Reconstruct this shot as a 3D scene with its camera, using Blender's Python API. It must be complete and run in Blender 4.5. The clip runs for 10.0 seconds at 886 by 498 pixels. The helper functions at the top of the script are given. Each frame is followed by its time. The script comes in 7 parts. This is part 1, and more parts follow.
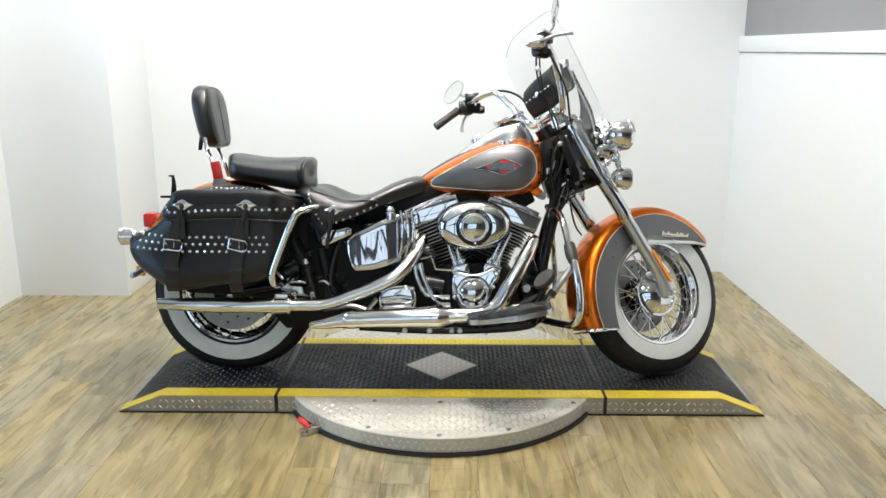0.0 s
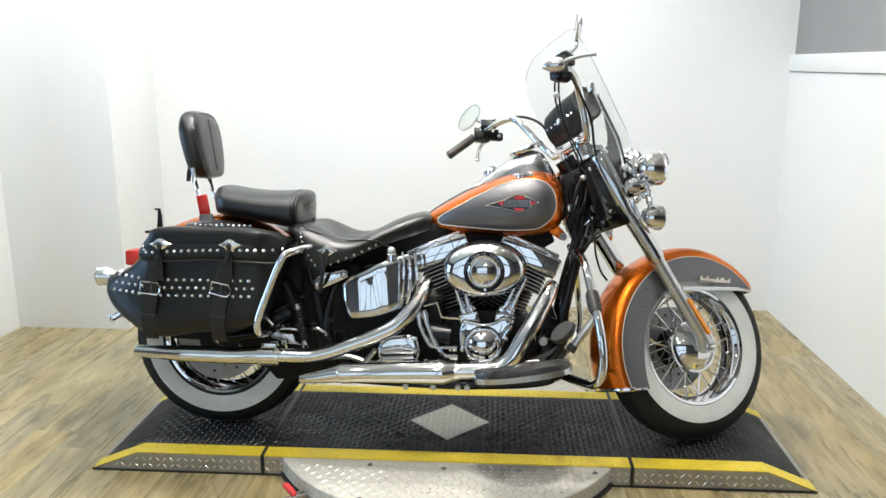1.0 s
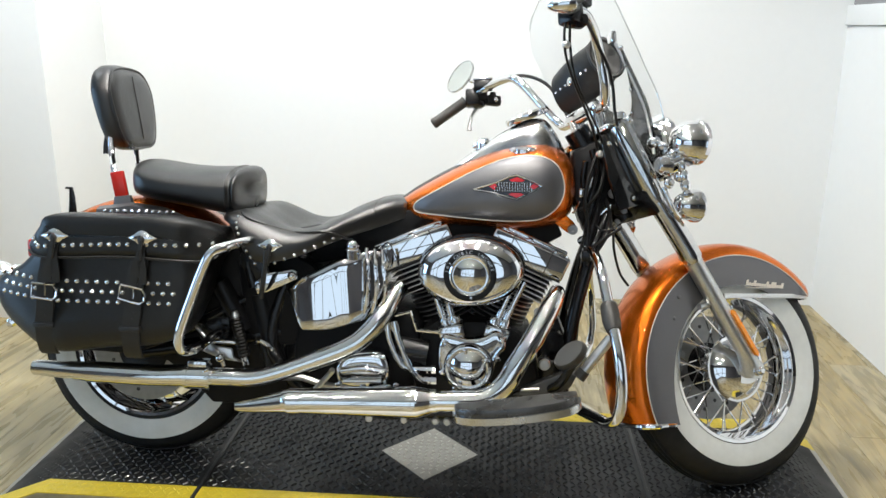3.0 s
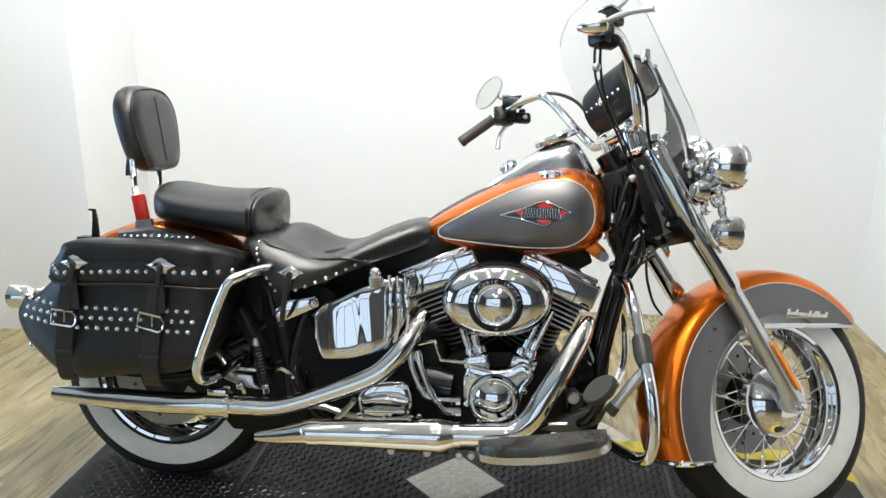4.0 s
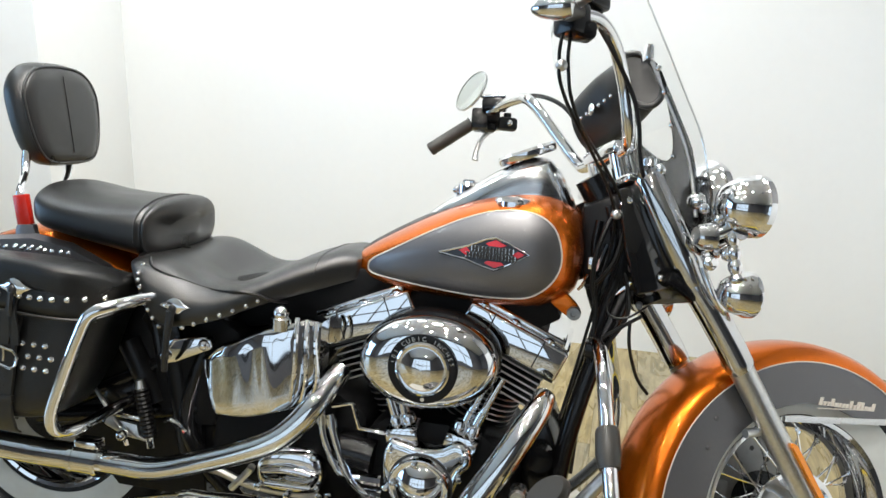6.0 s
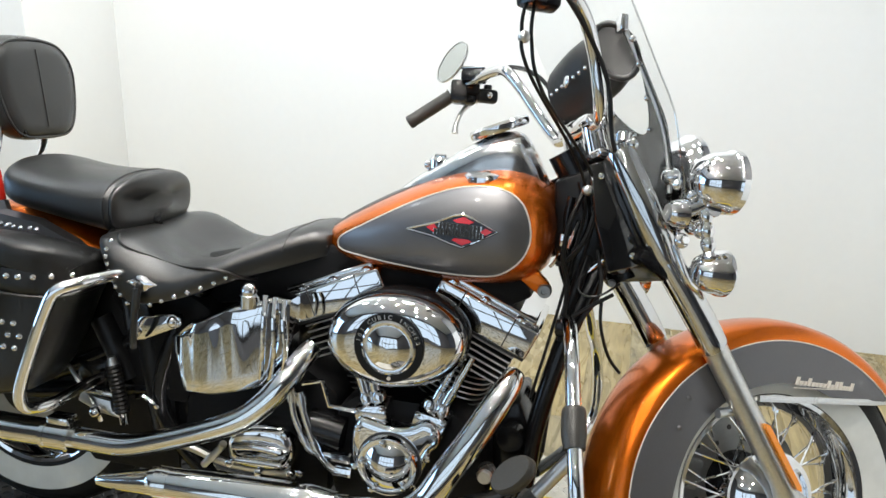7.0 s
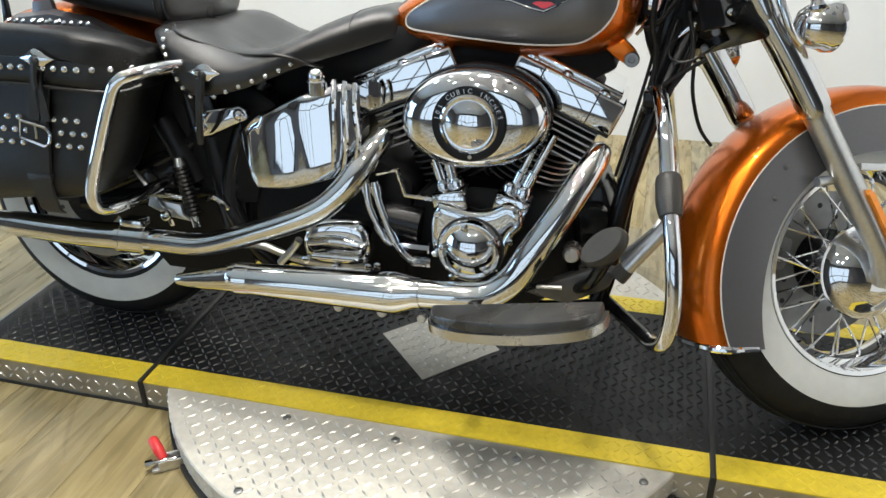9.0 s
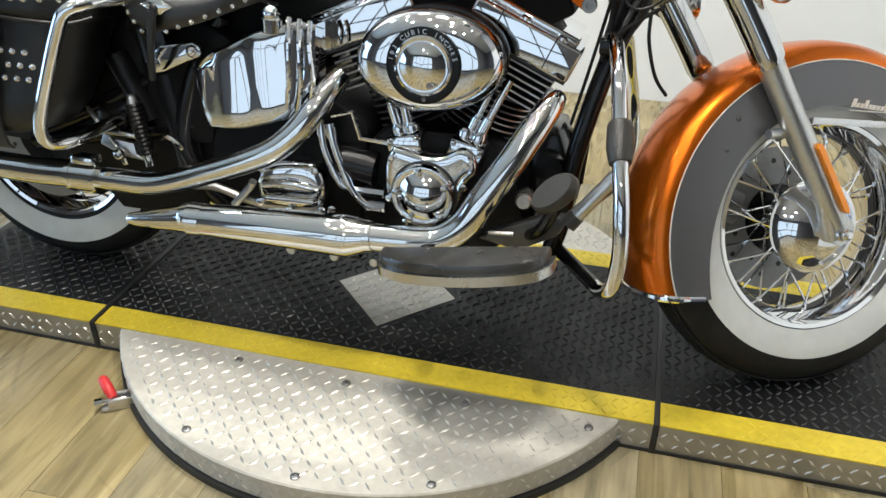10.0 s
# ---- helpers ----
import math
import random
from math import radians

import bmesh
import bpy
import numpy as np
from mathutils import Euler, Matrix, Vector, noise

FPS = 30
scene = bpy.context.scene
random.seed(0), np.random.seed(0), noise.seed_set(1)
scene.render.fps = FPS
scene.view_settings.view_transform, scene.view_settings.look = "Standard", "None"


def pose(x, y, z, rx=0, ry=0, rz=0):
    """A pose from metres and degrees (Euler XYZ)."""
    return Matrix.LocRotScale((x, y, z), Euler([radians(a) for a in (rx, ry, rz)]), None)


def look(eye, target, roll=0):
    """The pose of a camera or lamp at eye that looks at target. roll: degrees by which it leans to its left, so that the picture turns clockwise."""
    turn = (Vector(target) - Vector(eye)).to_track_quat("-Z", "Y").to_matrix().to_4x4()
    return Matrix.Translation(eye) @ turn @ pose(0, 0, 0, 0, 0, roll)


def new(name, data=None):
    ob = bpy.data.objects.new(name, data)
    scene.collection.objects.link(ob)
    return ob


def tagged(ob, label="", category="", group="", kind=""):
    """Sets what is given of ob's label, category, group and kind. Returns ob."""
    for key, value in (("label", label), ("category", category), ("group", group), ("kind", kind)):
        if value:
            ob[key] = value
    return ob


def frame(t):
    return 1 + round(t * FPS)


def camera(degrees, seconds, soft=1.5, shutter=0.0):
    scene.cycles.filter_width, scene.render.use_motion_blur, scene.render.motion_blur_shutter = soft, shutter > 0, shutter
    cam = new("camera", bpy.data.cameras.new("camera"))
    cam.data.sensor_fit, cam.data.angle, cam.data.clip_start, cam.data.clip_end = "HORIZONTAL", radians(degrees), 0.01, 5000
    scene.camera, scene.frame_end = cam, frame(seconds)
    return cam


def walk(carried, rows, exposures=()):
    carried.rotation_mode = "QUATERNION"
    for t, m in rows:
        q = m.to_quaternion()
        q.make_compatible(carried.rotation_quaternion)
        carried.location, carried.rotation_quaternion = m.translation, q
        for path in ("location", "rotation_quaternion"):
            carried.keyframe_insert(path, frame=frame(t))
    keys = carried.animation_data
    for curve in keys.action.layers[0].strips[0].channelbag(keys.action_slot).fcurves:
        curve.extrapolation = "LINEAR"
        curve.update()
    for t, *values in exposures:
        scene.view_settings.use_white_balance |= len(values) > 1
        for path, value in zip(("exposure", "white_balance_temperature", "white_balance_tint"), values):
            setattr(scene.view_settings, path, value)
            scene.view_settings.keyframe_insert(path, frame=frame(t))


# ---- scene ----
cam = camera(58.3, 10.0)
PATH = [
    (0, (0.038, -2.995, 1.307), (0.017, -1.055, 0.819), 0.1),
    (0.5, (0.082, -2.814, 1.342), (-0.021, -0.875, 0.864), -0.5),
    (1, (0.149, -2.66, 1.333), (0.022, -0.717, 0.879), 0.0),
    (1.5, (0.153, -2.472, 1.29), (0.056, -0.557, 0.721), -0.1),
    (2, (0.141, -2.272, 1.295), (0.094, -0.347, 0.752), -0.8),
    (2.5, (0.147, -2.157, 1.29), (0.08, -0.232, 0.752), 0.4),
    (2.7, (0.177, -2.125, 1.274), (0.052, -0.203, 0.736), 0.8),
    (3.8, (0.225, -2.008, 1.32), (0.03, -0.091, 0.782), -0.2),
    (4, (0.226, -1.995, 1.33), (-0.021, -0.086, 0.788), -0.2),
    (4.5, (0.294, -1.913, 1.325), (-0.038, -0.021, 0.769), 1.6),
    (5, (0.349, -1.803, 1.321), (-0.033, 0.073, 0.742), 0.8),
    (5.5, (0.369, -1.618, 1.32), (-0.06, 0.238, 0.709), -0.4),
    (5.7, (0.398, -1.56, 1.314), (0.008, 0.31, 0.721), 1.4),
    (6.8, (0.505, -1.453, 1.313), (0.032, 0.41, 0.76), 3.2),
    (7, (0.514, -1.452, 1.32), (0.074, 0.391, 0.679), 1.8),
    (7.5, (0.501, -1.454, 1.279), (0.069, 0.342, 0.512), 0.5),
    (8, (0.464, -1.459, 1.211), (-0.013, 0.314, 0.418), 0.1),
    (8.5, (0.448, -1.459, 1.184), (-0.022, 0.294, 0.343), -1.4),
    (9, (0.426, -1.473, 1.154), (-0.049, 0.217, 0.197), -1.3),
    (9.5, (0.431, -1.488, 1.135), (-0.034, 0.172, 0.121), 0.4),
    (10, (0.476, -1.477, 1.121), (0.065, 0.184, 0.086), 1.0),
]
walk(cam, [(t, look(eye, target, roll)) for t, eye, target, roll in PATH])

# ---- place ----
# light: ceiling spots, a softer panel, added wall and front fill, white room
def lamp(name, x, y, z, size, watts, aim, colour=(1.0, 0.96, 0.9)):
    data = bpy.data.lights.new(name, "AREA")
    data.shape, data.size, data.energy, data.color = "DISK", size, watts, colour
    ob = new(name, data)
    ob.matrix_world = look((x, y, z), aim)
    return ob


ROOM_TOP = 3.0
for lx, ly, watts in ((-1.3, -0.7, 2), (-0.5, -0.85, 13), (0.25, -0.8, 22), (1.1, -0.75, 0.8), (-1.3, 0.5, 5), (0.65, 0.5, 1.5)):
    lamp("ceiling_spot", lx, ly, ROOM_TOP - 0.06, 0.09, watts, (lx - 0.5, ly + 0.4, 0), (1.0, 0.948, 0.865) if abs(lx) < 1 else (0.93, 0.97, 1.0))
lamp("ceiling_panel", -0.12, 0.16, ROOM_TOP - 0.05, 0.35, 47, (-0.5, 0.2, 0.0), (1.0, 0.975, 0.93))
# unseen lamps added to brighten the walls; the first matches a hot spot
lamp("wall_fill_lamp", -0.75, 0.80, ROOM_TOP - 0.08, 0.3, 9.5, (-1.2, 1.6, 0.9), (0.92, 0.98, 1.0))
lamp("wall_fill_lamp", 0.36, 0.9, ROOM_TOP - 0.08, 0.3, 7.2, (0.72, 1.66, 1.0), (0.94, 0.99, 1.0))
lamp("wall_fill_lamp", -2.0, 0.25, ROOM_TOP - 0.08, 0.3, 11.0, (-2.05, 1.12, 0.6), (0.84, 0.94, 1.0))

# unseen lamps behind the camera, added as front fill and for chrome highlights
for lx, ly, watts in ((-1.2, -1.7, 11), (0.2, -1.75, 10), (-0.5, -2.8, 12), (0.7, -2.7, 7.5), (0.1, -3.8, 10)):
    lamp("ceiling_fill_light", lx, ly, ROOM_TOP - 0.03, 0.10, watts, (lx, ly + 0.2, 0), (1.0, 0.97, 0.91))

world = bpy.data.worlds.new("world")
scene.world = world
world.use_nodes = True
world.node_tree.nodes["Background"].inputs[0].default_value = (0.8, 0.85, 0.9, 1)
world.node_tree.nodes["Background"].inputs[1].default_value = 0.05
scene.view_settings.exposure = 0.0


# ---- materials ----
def material(name, colour, rough=0.5, metal=0.0, coat=0.0, grain=0.0, grain_scale=40.0, bump=0.0, bump_scale=200.0, stain=0.0, stain_scale=3.0, rough_var=0.0, per_piece=0.0, spec=0.5):
    m = bpy.data.materials.new(name)
    m.use_nodes = True
    nt = m.node_tree
    b = nt.nodes["Principled BSDF"]
    b.inputs["Roughness"].default_value, b.inputs["Metallic"].default_value = rough, metal
    b.inputs["Coat Weight"].default_value = coat
    b.inputs["Coat Roughness"].default_value = 0.03
    b.inputs["Specular IOR Level"].default_value = spec
    co = nt.nodes.new("ShaderNodeTexCoord")

    def tex(scale, detail=4.0):
        n = nt.nodes.new("ShaderNodeTexNoise")
        n.inputs["Scale"].default_value, n.inputs["Detail"].default_value = scale, detail
        nt.links.new(co.outputs["Object"], n.inputs["Vector"])
        return n.outputs["Fac"]

    def blend(a, fac, low, high):
        r = nt.nodes.new("ShaderNodeMapRange")
        r.inputs["From Min"].default_value, r.inputs["From Max"].default_value = 0.3, 0.7
        r.inputs["To Min"].default_value, r.inputs["To Max"].default_value = low, high
        nt.links.new(fac, r.inputs["Value"])
        mix = nt.nodes.new("ShaderNodeMix")
        mix.data_type, mix.blend_type = "RGBA", "MULTIPLY"
        mix.inputs["Factor"].default_value = 1.0
        if isinstance(a, tuple):
            mix.inputs["A"].default_value = (*a, 1)
        else:
            nt.links.new(a, mix.inputs["A"])
        nt.links.new(r.outputs["Result"], mix.inputs["B"])
        return mix.outputs["Result"]

    c = colour
    if stain:
        c = blend(c, tex(stain_scale, 5), 1 - stain, 1 + stain)
    if grain:
        c = blend(c, tex(grain_scale, 6), 1 - grain, 1 + grain)
    if per_piece:
        oi = nt.nodes.new("ShaderNodeObjectInfo")
        r = nt.nodes.new("ShaderNodeMapRange")
        r.inputs["To Min"].default_value, r.inputs["To Max"].default_value = 1 - per_piece, 1 + per_piece
        nt.links.new(oi.outputs["Random"], r.inputs["Value"])
        mix = nt.nodes.new("ShaderNodeMix")
        mix.data_type, mix.blend_type = "RGBA", "MULTIPLY"
        mix.inputs["Factor"].default_value = 1.0
        if isinstance(c, tuple):
            mix.inputs["A"].default_value = (*c, 1)
        else:
            nt.links.new(c, mix.inputs["A"])
        nt.links.new(r.outputs["Result"], mix.inputs["B"])
        c = mix.outputs["Result"]
    if isinstance(c, tuple):
        b.inputs["Base Color"].default_value = (*c, 1)
    else:
        nt.links.new(c, b.inputs["Base Color"])
    if rough_var:
        r = nt.nodes.new("ShaderNodeMapRange")
        r.inputs["From Min"].default_value, r.inputs["From Max"].default_value = 0.3, 0.7
        r.inputs["To Min"].default_value, r.inputs["To Max"].default_value = max(0.0, rough - rough_var), rough + rough_var
        nt.links.new(tex(9.0, 5), r.inputs["Value"])
        nt.links.new(r.outputs["Result"], b.inputs["Roughness"])
    if bump:
        bn = nt.nodes.new("ShaderNodeBump")
        bn.inputs["Strength"].default_value, bn.inputs["Distance"].default_value = bump, 0.002
        nt.links.new(tex(bump_scale, 3), bn.inputs["Height"])
        nt.links.new(bn.outputs["Normal"], b.inputs["Normal"])
    return m


CHROME = material("chrome", (0.80, 0.80, 0.81), 0.04, 1.0, rough_var=0.025)
PIPE_CHROME = material("exhaust_chrome", (0.82, 0.815, 0.80), 0.075, 1.0, rough_var=0.04)
POLISHED = material("polished_aluminium", (0.62, 0.62, 0.62), 0.28, 1.0, grain=0.05, grain_scale=120, rough_var=0.06)
SATIN = material("satin_aluminium", (0.60, 0.60, 0.59), 0.34, 1.0, grain=0.06, grain_scale=150)
FIN = material("fin_edge", (0.55, 0.55, 0.55), 0.35, 0.9, grain=0.15)
BLACK = material("black_powder_coat", (0.005, 0.005, 0.0055), 0.22, 0.0, coat=0.1, spec=0.3, grain=0.2)
ENGINE_BLACK = material("wrinkle_black", (0.005, 0.005, 0.0055), 0.5, 0.0, bump=0.5, bump_scale=500, spec=0.16)
PLASTIC = material("black_plastic", (0.005, 0.005, 0.0055), 0.32, 0.0, spec=0.25)
RUBBER = material("tyre_rubber", (0.011, 0.011, 0.011), 0.62, 0.0, spec=0.25, grain=0.25, bump=0.3, bump_scale=300, stain=0.2, stain_scale=8)
GRIP = material("grip_rubber", (0.036, 0.034, 0.030), 0.36, 0.0, bump=0.4, bump_scale=400)
PAD = material("footboard_rubber", (0.030, 0.029, 0.027), 0.30, 0.0, spec=0.8, grain=0.3, grain_scale=25, stain=0.35, stain_scale=14, rough_var=0.12)
WHITEWALL = material("whitewall", (0.62, 0.63, 0.61), 0.5, 0.0, grain=0.03, stain=0.05, stain_scale=10)
LEATHER = material("black_leather", (0.0045, 0.0045, 0.0045), 0.36, 0.0, spec=0.5, grain=0.25, grain_scale=90, bump=0.35, bump_scale=420, rough_var=0.08)
VINYL = material("seat_vinyl", (0.0055, 0.0053, 0.0050), 0.33, 0.0, spec=0.8, grain=0.2, grain_scale=60, bump=0.25, bump_scale=600, rough_var=0.07)
STRAP = material("strap_leather", (0.011, 0.011, 0.011), 0.45, 0.0, grain=0.25, bump=0.3, bump_scale=350)
ORANGE = material("candy_orange", (0.64, 0.140, 0.006), 0.27, 0.85, coat=0.28, grain=0.10, grain_scale=900)
GREY = material("pewter_grey", (0.15, 0.147, 0.152), 0.44, 0.75, coat=0.25, grain=0.12, grain_scale=900)
STRIPE = material("cream_pinstripe", (0.62, 0.57, 0.5), 0.35, 0.0, coat=0.6)
AMBER = material("amber_reflector", (0.9, 0.28, 0.01), 0.25, 0.0, coat=0.8, grain=0.1, grain_scale=500)
RED = material("red_reflector", (0.42, 0.014, 0.006), 0.3, 0.0, coat=0.2, grain=0.1, grain_scale=400)
BADGE_RED = material("badge_red", (0.5, 0.02, 0.03), 0.25, 0.0, coat=0.6)
BADGE_DARK = material("badge_dark", (0.03, 0.035, 0.045), 0.3, 0.4)
SEAM = material("edge_black", (0.015, 0.015, 0.015), 0.5)
LENS = material("lamp_lens", (0.75, 0.76, 0.78), 0.08, 0.3, coat=1.0)
MIRROR = material("mirror_glass", (0.56, 0.57, 0.54), 0.03, 1.0)
CALIPER = material("cast_metal", (0.25, 0.25, 0.25), 0.4, 0.9, grain=0.1)
HOSE = material("rubber_hose", (0.006, 0.006, 0.006), 0.35, spec=0.3)
TREAD_STEEL = material("tread_plate_steel", (0.36, 0.345, 0.31), 0.42, 0.85, grain=0.08, grain_scale=60, stain=0.10, stain_scale=4, rough_var=0.1, bump=0.15, bump_scale=120)
SHROUD = material("gloss_black_enamel", (0.006, 0.006, 0.0065), 0.08, 0.0, coat=0.6, grain=0.15)
FORK_CHROME = material("fork_cover_chrome", (0.60, 0.60, 0.60), 0.07, 1.0, rough_var=0.03)
CONSOLE = material("console_silver", (0.76, 0.76, 0.76), 0.19, 1.0, rough_var=0.03)
DISC_STEEL = material("turntable_steel", (0.56, 0.535, 0.475), 0.76, 0.55, grain=0.08, grain_scale=60, stain=0.10, stain_scale=4, rough_var=0.1, bump=0.15, bump_scale=120)
TREAD_SIDE = material("tread_plate_edge", (0.42, 0.41, 0.38), 0.4, 0.85, grain=0.1, stain=0.15, stain_scale=6, rough_var=0.1)
TREAD_LUG = material("tread_lug_bright", (0.66, 0.64, 0.59), 0.36, 0.8, grain=0.08)
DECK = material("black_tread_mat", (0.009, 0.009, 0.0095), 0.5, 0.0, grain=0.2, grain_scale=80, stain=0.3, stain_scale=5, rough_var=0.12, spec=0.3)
# paler than the mat: worn tops, plus lug glints put into the colour
DECK_LUG = material("black_tread_lug", (0.045, 0.045, 0.045), 0.24, 0.0, spec=0.7, grain=0.2, stain=0.3, stain_scale=5, rough_var=0.1)
TAPE = material("yellow_tape", (0.66, 0.5, 0.035), 0.42, 0.0, grain=0.08, grain_scale=70, stain=0.10, stain_scale=7, bump=0.2, bump_scale=150)
WALL = material("white_wall_paint", (0.785, 0.803, 0.808), 0.55, 0.0, grain=0.006, grain_scale=30, stain=0.010, stain_scale=1.5, bump=0.08, bump_scale=250)
# dark tone for unseen walls, chosen to darken the chrome's reflections
UNSEEN_WALL = material("unseen_wall_dark", (0.16, 0.16, 0.17), 0.7, 0.0, stain=0.1, stain_scale=1.0)
# shade above the ledge is put into this wall's colour
SHADED_WALL = material("shaded_wall_grey", (0.27, 0.27, 0.275), 0.6, 0.0, stain=0.05, stain_scale=1.5, bump=0.08, bump_scale=250)
CEILING = material("ceiling_paint", (0.8, 0.8, 0.79), 0.7, 0.0, stain=0.03, stain_scale=2)
REDGRIP = material("red_vinyl", (0.65, 0.03, 0.03), 0.4, 0.0, coat=0.2)
JOINT = material("floor_joint", (0.21, 0.17, 0.105), 0.8, 0.0)


def shadow_or_dust_patch(m, centre, radii, factor, ragged=0.5):
    """A patch with a ragged edge at one place of a surface: painted shadow, dust or paler steel."""
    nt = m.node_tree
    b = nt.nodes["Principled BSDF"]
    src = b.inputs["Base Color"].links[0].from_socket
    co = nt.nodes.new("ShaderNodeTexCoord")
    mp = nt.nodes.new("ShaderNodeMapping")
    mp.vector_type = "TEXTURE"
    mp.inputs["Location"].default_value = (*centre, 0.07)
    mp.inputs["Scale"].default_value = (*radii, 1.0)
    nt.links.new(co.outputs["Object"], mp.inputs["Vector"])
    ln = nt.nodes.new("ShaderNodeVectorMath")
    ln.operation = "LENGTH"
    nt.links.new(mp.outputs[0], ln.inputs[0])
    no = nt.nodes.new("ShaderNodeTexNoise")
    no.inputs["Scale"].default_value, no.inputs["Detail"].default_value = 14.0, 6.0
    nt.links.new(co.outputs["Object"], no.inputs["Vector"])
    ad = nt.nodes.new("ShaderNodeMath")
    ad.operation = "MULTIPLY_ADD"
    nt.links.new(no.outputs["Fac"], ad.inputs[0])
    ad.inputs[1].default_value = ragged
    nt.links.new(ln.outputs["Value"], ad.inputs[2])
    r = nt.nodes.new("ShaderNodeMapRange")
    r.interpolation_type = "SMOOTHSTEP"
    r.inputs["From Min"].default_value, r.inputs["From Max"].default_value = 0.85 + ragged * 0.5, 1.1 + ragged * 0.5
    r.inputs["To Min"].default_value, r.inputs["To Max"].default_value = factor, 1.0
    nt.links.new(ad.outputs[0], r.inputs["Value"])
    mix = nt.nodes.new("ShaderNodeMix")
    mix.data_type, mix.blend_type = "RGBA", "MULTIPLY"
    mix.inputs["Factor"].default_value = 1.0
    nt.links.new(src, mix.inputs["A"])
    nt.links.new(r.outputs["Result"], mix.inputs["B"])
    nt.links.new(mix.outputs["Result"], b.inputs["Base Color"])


# footboard shadow painted into the disc's colour
shadow_or_dust_patch(DISC_STEEL, (0.25, -0.31), (0.150, 0.130), 0.50, 0.12)
# paler band near the disc's front edge
shadow_or_dust_patch(DISC_STEEL, (-0.15, -0.50), (0.34, 0.06), 1.18, 0.7)
# pale dusty patches on the deck
shadow_or_dust_patch(DECK, (0.44, -0.10), (0.13, 0.12), 2.4, 1.6)
shadow_or_dust_patch(DECK, (0.12, -0.03), (0.10, 0.05), 1.8, 1.6)
# footboard shadow painted into the deck's colour, under the bike
shadow_or_dust_patch(DECK, (0.20, -0.17), (0.13, 0.075), 0.35, 0.3)


def glass_material(name, colour, rough=0.02, gloss=0.04):
    m = bpy.data.materials.new(name)
    m.use_nodes = True
    nt = m.node_tree
    out = nt.nodes["Material Output"]
    nt.nodes.remove(nt.nodes["Principled BSDF"])
    tr = nt.nodes.new("ShaderNodeBsdfTransparent")
    tr.inputs[0].default_value = (*colour, 1)
    gl = nt.nodes.new("ShaderNodeBsdfGlossy")
    gl.inputs["Roughness"].default_value = rough
    mx = nt.nodes.new("ShaderNodeMixShader")
    mx.inputs[0].default_value = gloss
    nt.links.new(tr.outputs[0], mx.inputs[1])
    nt.links.new(gl.outputs[0], mx.inputs[2])
    nt.links.new(mx.outputs[0], out.inputs[0])
    return m


CLEAR = glass_material("clear_screen", (0.965, 0.97, 0.97))
SCREEN_EDGE = glass_material("screen_edge", (0.86, 0.87, 0.87), 0.05, 0.2)
SMOKED = glass_material("smoked_screen", (0.41, 0.41, 0.415))


def glow_material(name, colour, strength):
    m = bpy.data.materials.new(name)
    m.use_nodes = True
    nt = m.node_tree
    nt.nodes.remove(nt.nodes["Principled BSDF"])
    e = nt.nodes.new("ShaderNodeEmission")
    e.inputs[0].default_value, e.inputs[1].default_value = (*colour, 1), strength
    nt.links.new(e.outputs[0], nt.nodes["Material Output"].inputs[0])
    return m


SKY_WEST = glow_material("daylight_backdrop_west", (0.42, 0.68, 1.0), 4.2)
SKY_SOUTH = glow_material("daylight_backdrop_south", (0.68, 0.84, 1.0), 1.2)


